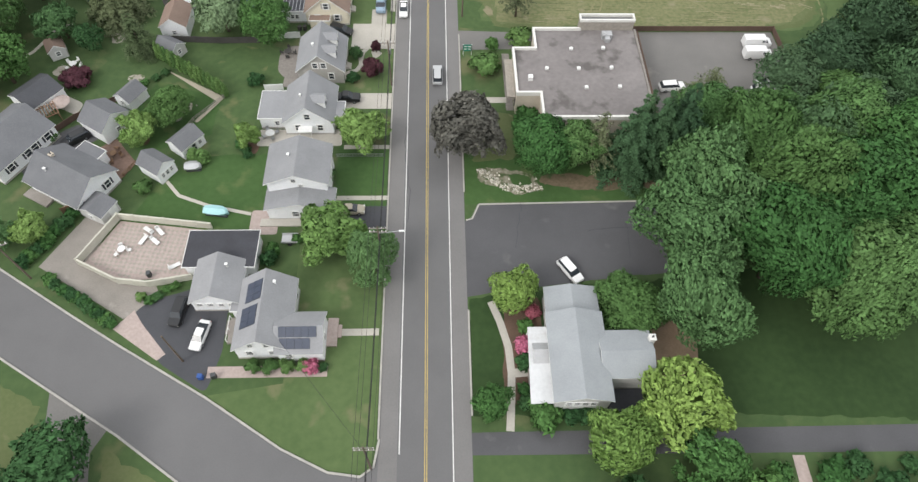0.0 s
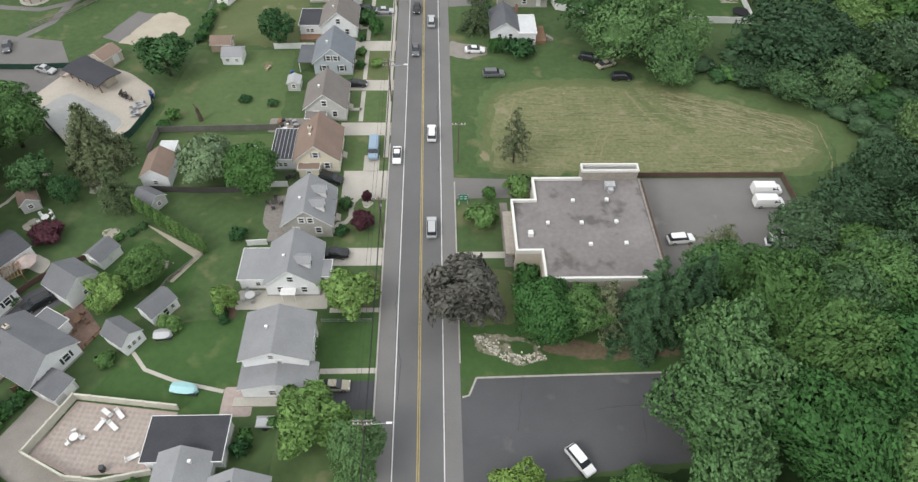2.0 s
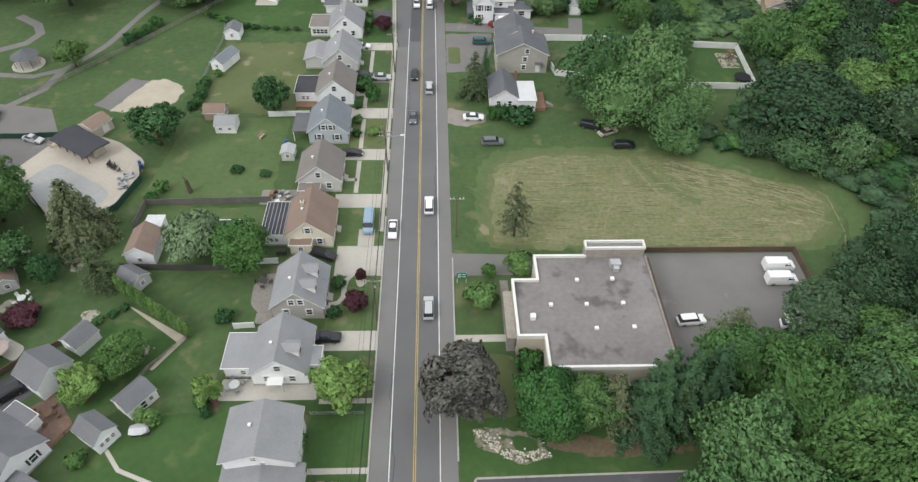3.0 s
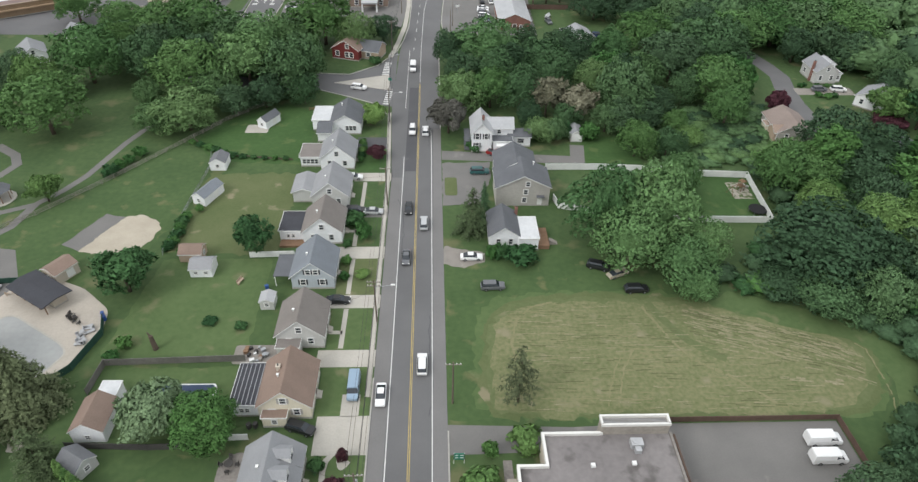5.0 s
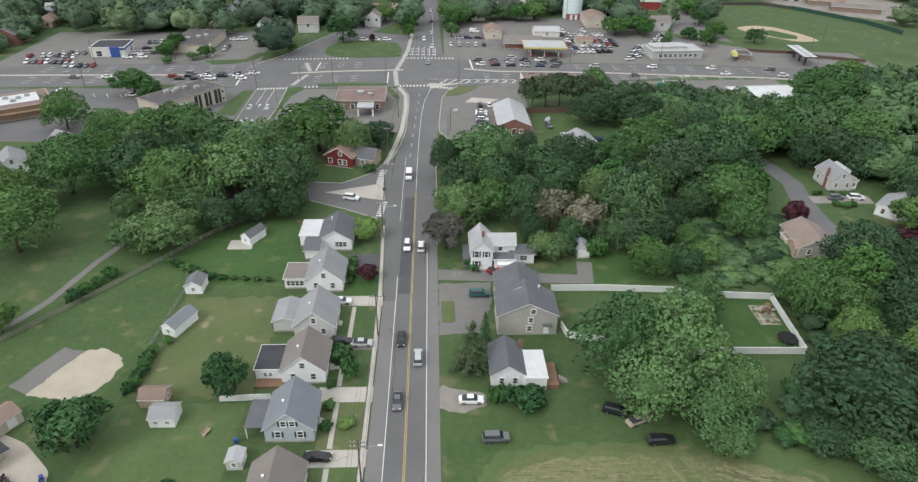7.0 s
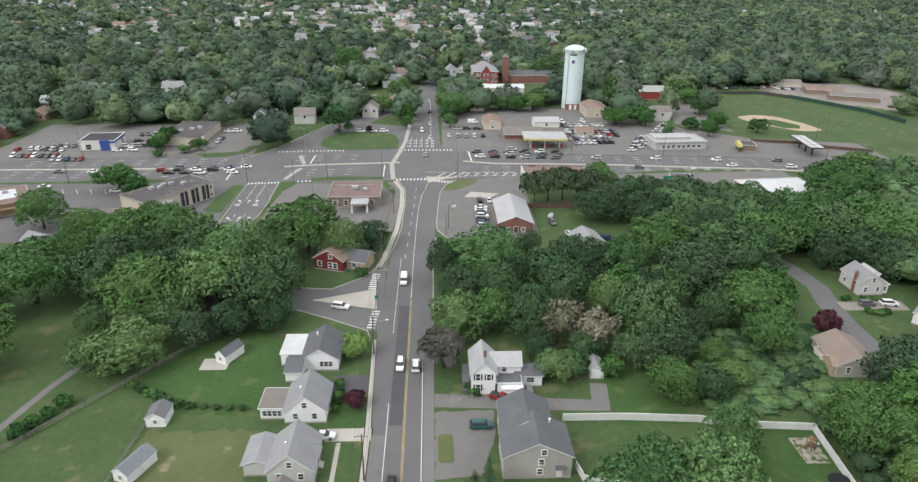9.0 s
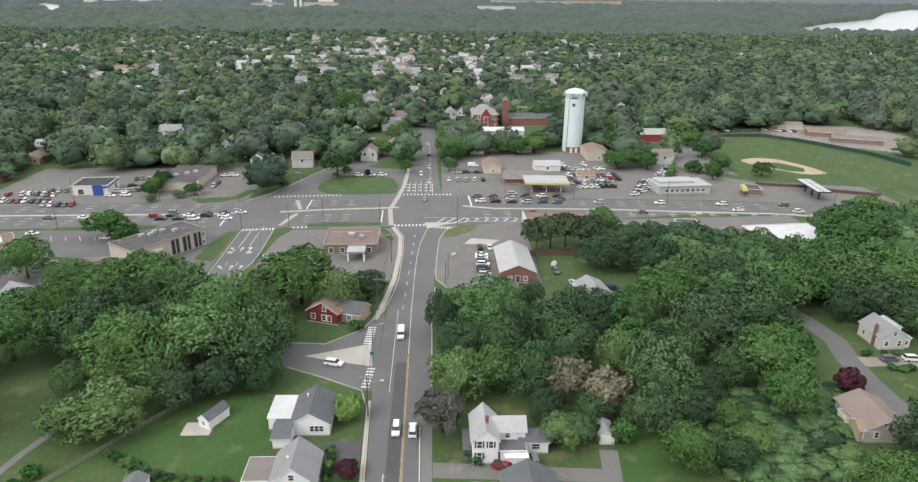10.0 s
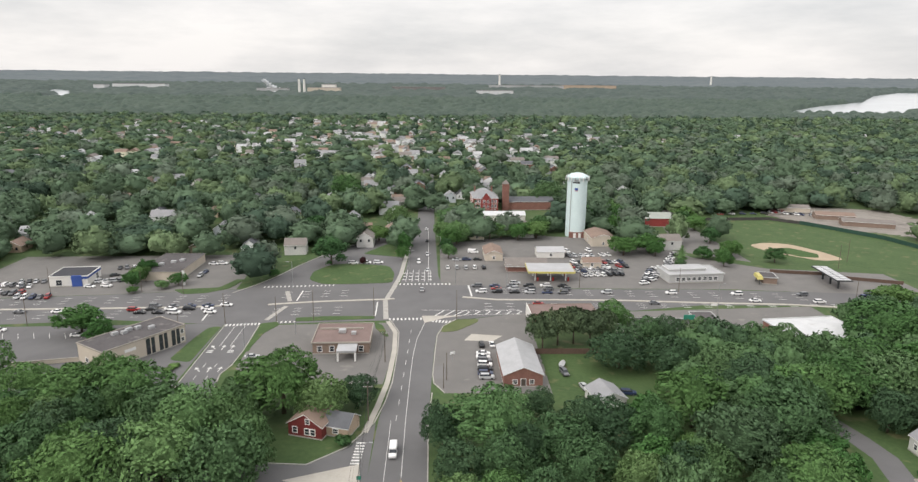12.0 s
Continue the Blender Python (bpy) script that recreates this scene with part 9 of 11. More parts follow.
# waiting and passing cars on the highway
G1 = "cars on the highway"
car_row(-112, 350.5, 7.0, 0.3, 5, 90, 0.1, G1)
car_row(-108, 346.6, 6.6, 0.25, 5, 90, 0.1, G1)
car_row(-105, 354.3, 6.8, 0.3, 5, 90, 0.15, G1)
car_row(-168, 347.6, 14, 0.5, 4, 90, 0.1, G1)
car_row(26, 371.7, 7.0, -0.4, 6, -90, 0.1, G1)
car_row(25, 375.8, 7.6, -0.2, 6, -90, 0.2, G1)
car_row(24.7, 380.0, 7.6, -0.1, 6, -90, 0.15, G1)
car_row(48, 355.5, 24, 0.1, 3, 90, 0.2, G1)
car_row(80, 370, 28, -1.4, 5, -90, 0.2, G1)
car_row(140, 358, 26, -2.0, 3, 90, 0.2, G1)
# lots
car_row(21.4, 287, 0.05, 3.1, 7, 88, 0.1)
car_row(22.0, 313, 3.6, 0, 2, 180, 0)
car_row(12.4, 409.3, 4.4, 0, 5, 180, 0.1)
car_row(12, 424, 5.2, 0.1, 5, 90, 0.2)
put_car("van", "white", 26.4, 438.8, 80, "white camper van in the lot")
car_row(76, 396, 3.0, 0.3, 7, 200, 0.1)
car_row(74, 403, 3.0, 0.1, 9, 200, 0.1)
car_row(73, 410.5, 3.0, 0.1, 10, 20, 0.1)
car_row(73, 418.5, 3.0, 0, 10, 20, 0.1)
car_row(70, 430, 3.0, 0.4, 10, 20, 0.2)
car_row(74, 440, 3.0, 0.4, 6, 20, 0.3)
car_row(101, 383, 1.4, 3.0, 9, 110, 0.05)
car_row(106, 388, 1.4, 3.0, 8, 110, 0.05)
car_row(113, 396, 1.6, 3.0, 8, 110, 0.1)
car_row(125, 420, 1.6, 3.0, 8, 110, 0.2)
car_row(45, 408, 4.2, 0.4, 6, 160, 0.2)
car_row(30, 384, 6, -.3, 3, 90, 0.2)
car_row(-176, 381, 3.2, 0.2, 4, 20, 0.1)
car_row(-177, 388, 3.2, 0.2, 4, 20, 0.1)
car_row(-144, 381, 3.4, 0.2, 4, 80, 0.1)
car_row(-143, 388, 3.2, 0.4, 5, 120, 0.1)
car_row(-141, 398, 3.2, 0.4, 4, 120, 0.1)
car_row(-144, 410, 3.2, 0.4, 6, 20, 0.2)
car_row(-102, 417, 4.0, 0.4, 5, 90, 0.15)
car_row(-102, 397, 0.5, 6, 2, 0, 0.2)
put_car("sedan", "white", -120, 324, 100, "white car in the office car park")
put_car("sedan", "silver", -54, 304, 100, "silver car beside the kerb")
put_car("sedan", "white", -150, 329, 100, "white car in the office car park")
for x, y, r, k, p in ((46, 290, 10, "suv", "grey"), (50, 280, 10, "sedan", "silver"), (110, 306, 20, "suv", "white"), (106, 333, 60, "sedan", "silver"), (62, 276, 80, "suv", "navy")):
    put_car(k, p, x, y, r)
car_row(-34, 418, 6, 0.3, 3, 90, 0.1)
car_row(-2, 420, 0.8, 22, 4, 0, 0.2)
car_row(2.6, 405, -0.4, 30, 4, 180, 0.2)
car_row(205, 543, 8, 0.5, 5, 60, 0.2)

# ---------------------------------------------------------------- poles, wires, lamps
def utility_pole(x, y, h=11, lamp=0, arms=1, turn=0):
    p = thing("utility_pole", "weathered timber utility pole with crossarm and wires", "utility pole", pose(x, y, 0, 0, 0, turn), "poles along the street")
    part("pole", B().tube((0, 0, -0.3), (0, 0, h), 0.17, 0.11, 8).mesh("pole", "pole_wood"), p)
    for k in range(arms):
        a = part("crossarm", B().box(0, 0, h - 0.6 - 0.9 * k, 2.6, 0.12, 0.14).mesh("crossarm", "wood_grey"), p)
        for s in (-1.15, -0.55, 0.55, 1.15):
            part("insulator", B().tube((s, 0, h - 0.46 - 0.9 * k), (s, 0, h - 0.2 - 0.9 * k), 0.06, n=6).mesh("insulator", "trim_white"), a)
    if lamp:
        part("lamp_arm", B().tube((0, 0, h - 1.8), (lamp, 0, h - 1.2), 0.05).mesh("lamp_arm", "steel"), p)
        part("lamp_head", B().box(lamp, 0, h - 1.28, 0.75, 0.26, 0.16).mesh("lamp_head", "trim_white"), p)
    return p


PX = [(-9.2, -18), (-9.2, 21.2), (-8.9, 52.2), (-8.8, 91.0), (-8.8, 129.6), (-8.9, 168), (-10.4, 209), (-12.2, 262), (-10.4, 300)]
for i, (x, y) in enumerate(PX):
    utility_pole(x, y, 10.5, 3.4 if i in (2, 4, 6) else 0, 2 if i in (1, 2, 4) else 1)
t1 = thing("transformer_can", "grey transformer can on a pole bracket", "transformer", pose(-8.7, 91.4, 7.2))
part("can", B().tube((0, 0, 0), (0, 0, 1.0), 0.28, n=10).mesh("can", "steel"), t1)


def wire(name, ends, sag, r=0.012):
    cu = bpy.data.curves.new(name, 'CURVE')
    cu.dimensions, cu.bevel_depth, cu.bevel_resolution = '3D', r, 0
    for a, b in ends:
        sp = cu.splines.new('POLY')
        sp.points.add(8)
        for k in range(9):
            u = k / 8
            p = Vector(a).lerp(Vector(b), u)
            sp.points[k].co = (p.x, p.y, p.z - sag * 4 * u * (1 - u), 1)
    cu.materials.append(MT["wire_black"])
    ob = new(name, cu)
    return tagged(ob, "thin black overhead wires between the poles", "wires", "", "structure")


for s, z in ((-1.15, 10.35), (-0.55, 10.35), (0.55, 10.35), (1.15, 10.35), (0.15, 8.2), (0.15, 7.4)):
    wire("overhead_wire", [((PX[i][0] + s, PX[i][1], z), (PX[i + 1][0] + s, PX[i + 1][1], z)) for i in range(len(PX) - 1)], 0.5, 0.022 if z > 9 else 0.035)
wire("overhead_wire", [((-8.8, 91, 8.2), (-17.8, 96, 5.0)), ((-8.8, 129.6, 8.2), (-17.8, 128, 5.0)), ((-8.9, 52.2, 8.2), (-17.8, 66, 5.2)), ((-8.9, 168, 8.2), (-18, 172, 5.0)), ((-9.2, 21.2, 8.2), (-21.5, 36.5, 6.0))], 0.3, 0.02)
utility_pole(4.9, 110.5, 10.0)
utility_pole(-62, 50.2, 9.5, 0, 1, 30)
utility_pole(-36.5, 36.5, 8.5, 0, 0, 30)


def street_pole(x, y, h, arm=0.0, turn=0, label="tall grey steel street lamp"):
    p = thing("street_lamp", label, "street lamp", pose(x, y, 0, 0, 0, turn))
    part("pole", B().tube((0, 0, 0), (0, 0, h), 0.14, 0.09, 8).mesh("pole", "pole_wood" if not arm else "steel"), p)
    if arm:
        part("arm", B().tube((0, 0, h - 0.3), (arm, 0, h), 0.06).mesh("arm", "steel"), p)
        part("lamp_head", B().box(arm, 0, h - 0.06, 0.9, 0.3, 0.16).mesh("lamp_head", "steel"), p)
    return p


for x, y, h, a, tn in ((-72.2, 335.8, 12, 0, 0), (-53.6, 337.2, 10, 0, 0), (-56, 379, 12, 2, 180), (-17.5, 341.4, 12, 0, 0), (15.2, 384.6, 11, 2, 180), (14.1, 338.4, 12, 0, 0), (-143.3, 334.5, 12, 0, 0), (-154.8, 370.6, 12, 0, 0), (-119, 374.5, 9, 0, 0), (-100.5, 371.6, 12, 0, 0),
                       (-44, 325, 9, 1.5, 0), (-40, 338.5, 12, 0, 0), (9.2, 286.3, 9, 0, 0), (8.2, 281, 8, 0, 0), (118, 345, 12, 2, 0), (112, 371, 11, 0, 0), (178, 351, 12, 0, 0), (206, 408, 12, 0, 0), (218, 420, 12, 0, 0), (70, 378, 10, 0, 0), (38, 381, 10, 1.5, 0),
                       (-11.6, 236, 9, 2.6, 0), (-84, 322, 9, 0, 0), (-58.6, 312, 9, 1.5, 0), (-6.4, 410, 9, 2, 0), (9.2, 440, 9, 2, 180)):
    street_pole(x, y, h, a, tn)
for x, y, tn, sx in ((-11.4, 231.5, 0, 1.0), (11.4, 300, 20, 1.6), (117, 346, 0, 2.6)):
    s = thing("road_sign", "sign board on a post", "sign", pose(x, y, 0, 0, 0, tn))
    part("post", B().tube((0, 0, 0), (0, 0, 3.4), 0.06).mesh("post", "steel"), s)
    part("board", B().box(0, -0.06, 2.6, sx, 0.06, 0.9).mesh("board", "sign_green" if sx < 1.5 else "trim_white"), s)
car_row(252, 545, 3.2, -1.2, 9, 20, 0.2)
car_row(240, 548, 3.4, 1.0, 6, 10, 0.3)
car_row(-186, 371.6, 3.1, 0.0, 7, 5, 0.1)
car_row(-190, 382.4, 3.1, 0.2, 6, 185, 0.15)
car_row(-166, 366.2, 3.1, 0.1, 5, 10, 0.2)

# ---------------------------------------------------------------- trees and shrubs near the street
plant("bronze", 5.1, 74.8, 6.0, 10.5)
plant("lime", 11.0, 45.8, 3.4, 6.4, "small yellow-green tree beside the path")
plant("lime", 31.3, 27.6, 5.6, 9.5, "yellow-green ornamental tree beside the drive")
plant("lime", 23.6, 23.6, 4.4, 8.5, "yellow-green ornamental tree beside the drive")
plant("biglight", 27.5, 42.7, 4.6, 6.5)
plant("mid", 34, 20, 4.5, 8)
for x, y, r, h in ((41, 17.5, 2.6, 3.4), (44, 19.5, 1.6, 2.0), (51, 19, 2.2, 2.6), (54.5, 20.5, 1.8, 2.2), (58, 17, 2.6, 3.0), (66, 20, 2.4, 2.8), (62, 20.5, 1.2, 1.2), (38, 14, 3, 5), (30, 15, 2.6, 4), (24, 16.5, 3, 4)):
    plant("bush", x, y, r, h)
for k, x, y, r, h in (("bigblue", 37.4, 53.6, 7.8, 16.5), ("bigblue", 36.8, 42.6, 6.2, 15), ("big", 49.7, 49.3, 7.8, 17), ("big", 59.2, 43.5, 8.0, 16), ("biglight", 51.8, 70.8, 6.6, 15), ("big", 66.5, 73.5, 7.6, 15), ("big", 74.2, 66.0, 8.0, 16), ("big", 68.5, 46.5, 7.5, 16),
                      ("bigblue", 42.0, 61.0, 8.0, 16), ("biglight", 56, 61, 7.5, 17), ("big", 64, 58, 8.0, 16), ("big", 46.0, 78.6, 5.2, 10), ("big", 53.0, 79.0, 5.0, 8.5), ("mid", 48.6, 83, 3.0, 5.5), ("big", 76, 52, 8, 16), ("big", 80, 60, 8, 17), ("big", 60, 79, 5.0, 8), ("mid", 72, 84, 5, 9), ("middark", 40, 75, 4, 9)):
    plant(k, x, y, r, h)
for x, y, r, h in ((31.4, 70.2, 5.6, 16), (35.6, 71.6, 5.4, 17.5), (39.6, 72.6, 5.8, 18), (34.0, 74.4, 4.6, 15)):
    plant("weeping", x, y, r, h)
plant("thinpine", 26.4, 71.2, 4.2, 13, "sparse pale pine with hanging bare branches")
plant("big", 17.4, 71.8, 5.4, 8.5, "broad green tree against the flat-roofed building")
plant("big", 23.4, 72.2, 4.4, 9.0, "broad green tree against the flat-roofed building")
plant("thinpine", 48.4, 85.0, 4.4, 9.5, "scraggy olive tree over the parked cars")
plant("thinpine", 15.8, 110.6, 3.6, 13)
plant("bushlight", 8.9, 94.8, 3.1, 3.4, "large round clipped green shrub")
plant("bushlight", 15.9, 102.2, 2.7, 3.4, "large round clipped green shrub")
for x, y, r, h in ( (10.5, 100.7, 1.3, 2.6), (15.5, 81.8, 2.1, 2.8), (19.9, 147.2, 3.5, 3.4), (14.2, 148.6, 1.5, 3.0), (16.2, 148.4, 1.6, 3.2)):
    plant("bush", x, y, r, h)
plant("olivespruce", 10.2, 156.8, 4.4, 12, "olive-green spruce beside the small house")
plant("spruce", 13.2, 163.5, 2.2, 9)
# left side
plant("light", -17.2, 55.3, 4.9, 6.8, "round yellow-green street tree")
plant("bigblue", -9.9, 51.0, 4.0, 8, "street tree with a grey-green crown")
plant("light", -13.2, 76.8, 3.9, 6.0)
plant("light", -33.0, 76.4, 2.0, 4.6, "thin young tree beside the patio")
plant("purple", -12.3, 93.8, 2.1, 3.2)
plant("purple", -12.0, 99.8, 1.0, 2.8)
plant("purple", -66.4, 91.9, 2.8, 2.4)
plant("purple", -12.6, 189.0, 2.3, 3.8)
plant("purple", 103.0, 215.4, 3.2, 7, "tree with dark purple leaves")
for x, y, r, h in ((118.6, 233.4, 0.9, 1.2), (121.4, 226.4, 1.2, 1.4), (123.8, 225.2, 1.3, 1.6), (126.2, 226.0, 1.1, 1.4), (120.4, 234.2, 0.8, 1.0), (124.4, 234.0, 0.8, 1.0), (127.4, 233.6, 0.8, 1.0)):
    plant("bush", x, y, r, h)
plant("purple", 131.6, 206.0, 4.6, 4.2, "broad shrub with dark purple leaves")
for k, x, y, r, h in (("maple", -41.4, 106.0, 5.0, 7.8), ("big", -33.4, 104.0, 4.6, 8.0), ("big", -80.4, 115.5, 7.0, 13), ("big", -84, 104, 6.5, 13), ("middark", -57.6, 138.8, 6.0, 9.5), ("mid", -87.2, 170.2, 3.4, 7.5), ("middark", -36.0, 151.6, 4.5, 7.5),
                      ("biglight", -47.2, 82.9, 3.4, 5.4), ("light", -51.7, 78.1, 3.2, 5), ("light", -63.4, 57.9, 2.8, 4.5), ("mid", -68.5, 56, 3.0, 5), ("middark", -48.2, 21.3, 5.4, 8), ("middark", -55, 17, 5, 8), ("mid", 6.8, 29.0, 2.7, 5), ("light", -14.6, 208.4, 3.3, 5.4),
                      ("bronze", 6.0, 203.0, 5.2, 9), ("mid", -45.0, 417, 8.6, 14), ("purple", -29.4, 416.5, 1.4, 4.0), ("mid", -119.6, 326.5, 7.6, 10.5), ("mid", -110.6, 320.5, 4.6, 7.5)):
    plant(k, x, y, r, h)
plant("brownspruce", -63.2, 110.4, 7.2, 14)
plant("olivespruce", -56.6, 99.8, 4.0, 9)
plant("mid", -72, 104, 4, 8)
plant("middark", -66, 100.6, 3, 5)
for i in range(16):
    u = i / 15
    plant("arbor", -53.0 + 14.0 * u, 98.2 - 9.8 * u, 0.66 + 0.08 * math.sin(i * 5), 4.0 - 0.5 * u + 0.25 * math.sin(i * 3.3), "narrow arborvitae in a clipped screen row", "arborvitae row")
for x, y in ((-41.6, 73.2), (-40.2, 73.0)):
    plant("arborlight", x, y, 1.1, 2.6, "small conical arborvitae beside a shed")
for k, x, y, r, h in (("bushlight", -48.8, 66.8, 1.5, 1.9), ("bushlight", -67.5, 78, 1.5, 1.8), ("bushlight", -18.4, 69.2, 1.2, 1.7), ("bush", -15.6, 160.8, 2.2, 2.8), ("bush", -13.3, 155.2, 1.9, 4.0), ("bush", -16.0, 92.0, 1.2, 1.8), ("bush", -15.8, 98.6, 1.2, 2.2),
                      ("bush", -26.4, 52.6, 1.4, 2.4), ("bush", -26.0, 54.4, 1.2, 2.0), ("bushlight", -44.6, 46.6, 0.9, 1.0), ("bush", -16.2, 142, 1.1, 1.6), ("bush", -16.2, 147, 1.1, 1.6), ("bush", -16.6, 152.8, 1.0, 1.4), ("bush", -33.8, 91.4, 1.5, 2.0), ("bushlight", -16.8, 196.2, 1.2, 2.0),
                      ("bushlight", -16.6, 191.6, 1.2, 2.2), ("bush", -51.5, 166, 1.0, 1.6), ("bush", -33.8, 128.6, 1.2, 1.0), ("bush", -39.8, 130, 1.4, 0.9), ("light", -12.6, 142.8, 1.3, 1.4), ("bush", -50.6, 150.4, 1.2, 1.6), ("bush", -64.6, 112.4, 2, 3),
                      ("bush", 13.0, 194.0, 2.2, 2.6), ("bushlight", -76.4, 297.4, 1.8, 1.3), ("bushlight", -77.2, 294.2, 1.8, 1.2), ("bush", -53.2, 124, 1.4, 2.2), ("bush", -54.2, 121, 1.3, 1.8), ("bush", -22.6, 56.6, 0.9, 1.1)):
    plant(k, x, y, r, h)
for i in range(4):
    plant("bushlight", -26.3 + 2.35 * i, 35.3, 1.2, 1.6, "clipped round shrub against the house", "foundation shrubs")
plant("bushflower", -18.2, 35.2, 1.2, 1.6)
plant("bush", -16.5, 35.1, 0.7, 1.0)
for k, x, y, r, h in (("bushflower", 11.8, 38.0, 1.3, 1.6), ("bushflower", 13.6, 43.2, 1.3, 1.6), ("bush", 11.9, 35.4, 1.3, 1.4), ("bush", 11.6, 31.4, 1.0, 1.3), ("bush", 14.0, 27.6, 2.4, 2.8), ("bush", 17.6, 27.8, 1.5, 1.8), ("bush", 20.0, 27.8, 1.5, 1.8), ("bush", 12.4, 41.0, 1.2, 1.2), ("bush", 11.8, 29.4, 1.2, 1.4)):
    plant(k, x, y, r, h)
HR = random.Random(9)
# hedges
for a, b, n, r, h in (((-63.5, 52.8), (-58.6, 61.6), 9, 1.2, 1.5), ((-59.4, 50.2), (-47.6, 42.2), 16, 0.9, 0.9), ((-53.8, 152), (-53.6, 163), 8, 1.3, 1.7), ((-62, 197), (-50, 190.4), 6, 1.2, 1.2), ((-16.6, 188), (-16.6, 194), 4, 0.9, 1.3),
                      ((-56, 90), (-51, 94), 4, 0.8, 0.8), ((-50, 190.3), (-36, 188.6), 6, 1.0, 0.9), ((-77.2, 181.4), (-73.4, 190.6), 4, 1.7, 2.2), ((-43.2, 46.0), (-40, 48.6), 4, 0.8, 0.8), ((-34.8, 77), (-33, 74), 4, 0.8, 0.8)):
    for i in range(n):
        u = i / (n - 1)
        plant("bush", a[0] + (b[0] - a[0]) * u + HR.uniform(-.2, .2), a[1] + (b[1] - a[1]) * u + HR.uniform(-.2, .2), r * HR.uniform(0.85, 1.2), h * HR.uniform(0.85, 1.2), "dense green hedge shrub", "hedge shrubs")

# ---------------------------------------------------------------- woods
USED = []


def inside(poly, x, y):
    c = False
    for (x0, y0), (x1, y1) in zip(poly, poly[1:] + poly[:1]):
        if (y0 > y) != (y1 > y) and x < (x1 - x0) * (y - y0) / (y1 - y0) + x0:
            c = not c
    return c


def wood(poly, n, gap, rlo, rhi, hlo, hhi, keys, group, seed, bare=()):
    rr = random.Random(seed)
    xs_, ys_ = [p[0] for p in poly], [p[1] for p in poly]
    k = 0
    for _ in range(n * 40):
        if k >= n:
            break
        x, y = rr.uniform(min(xs_), max(xs_)), rr.uniform(min(ys_), max(ys_))
        if not inside(poly, x, y) or any((x - a) ** 2 + (y - b) ** 2 < gap * gap for a, b in USED) or any(inside(q, x, y) for q in bare):
            continue
        USED.append((x, y))
        k += 1
        r = rr.uniform(rlo, rhi)
        plant(rr.choice(keys), x, y, r, rr.uniform(hlo, hhi) * (0.75 + 0.25 * r / rhi), "", group)


MIX = ("mid", "mid", "mid", "middark")


def stand(group, *trees):
    """Trees that stand out of a wood, one by one: kind, x, y, crown radius, height."""
    for key, x, y, r, h in trees:
        plant(key, x, y, r, h, "", group)
        USED.append((x, y))


NORTH_WOOD, EAST_WOOD, PARK_WOOD, LANE_WOOD = "wood north of the farmhouse", "wood east of the field", "wood beside the park", "wood beside the lane"
stand(NORTH_WOOD, ("silver", 20.2, 246.5, 10.2, 16), ("dark", 7.4, 247.5, 5.2, 11.5), ("grey", 34.1, 240, 7.4, 12), ("dark", 48.8, 249, 7.6, 11.5), ("silver", 59.3, 243.6, 6.4, 15), ("willow", 73.5, 257, 9.6, 16),
      ("dark", 77.1, 237.7, 9.0, 15), ("grey", 93.9, 246, 10.4, 15.5), ("grey", 55.5, 211, 8.6, 16.5), ("pale", 49.3, 224.8, 5.6, 13), ("grey", 26.8, 216.5, 6.6, 13), ("pale", 10.5, 217.3, 6.6, 11.5), ("bright", 18.6, 218.7, 6.2, 12))
stand(NORTH_WOOD, ("dark", 28.5, 205.5, 4.0, 8.5), ("pink", 34.2, 213, 5.6, 12), ("pink", 42.0, 208.6, 5.2, 11), ("bright", 86.4, 221.6, 8.6, 14), ("bright", 84.6, 207.5, 6.6, 11), ("dark", 66.2, 213, 4.8, 9), ("pale", 66, 228, 6.2, 12),
      ("willow", 54.7, 190.5, 5.2, 9.5), ("willow", 68.8, 203, 4.0, 6.5), ("willow", 70.4, 196, 4.4, 5), ("grey", 38, 228, 7.0, 13), ("dark", 10.5, 231, 6.0, 12), ("grey", 22, 231, 6.6, 12), ("dark", 60, 226, 6.5, 13))
stand(EAST_WOOD, ("willow", 62.6, 172.6, 3.8, 8), ("bright", 84.7, 172.5, 6.6, 12.5), ("dark", 106.0, 189.6, 9.6, 13.5), ("bright", 88.0, 178.6, 6.4, 11), ("dark", 81.1, 142.6, 10.6, 13.5), ("willow", 98.3, 151.4, 7.4, 12), ("grey", 78.5, 131.2, 6.6, 6.5), ("dark", 71.5, 137.0, 4.8, 5.0),
      ("dark", 116, 184, 7.6, 12), ("willow", 88.6, 160.6, 5.6, 9.5), ("dark", 106.7, 174.5, 8.0, 10), ("grey", 88.0, 132.0, 5.8, 9), ("dark", 93, 141, 6.6, 10), ("dark", 103, 162, 6.4, 11), ("bright", 92, 173, 6.0, 10), ("dark", 104, 138, 8, 13))
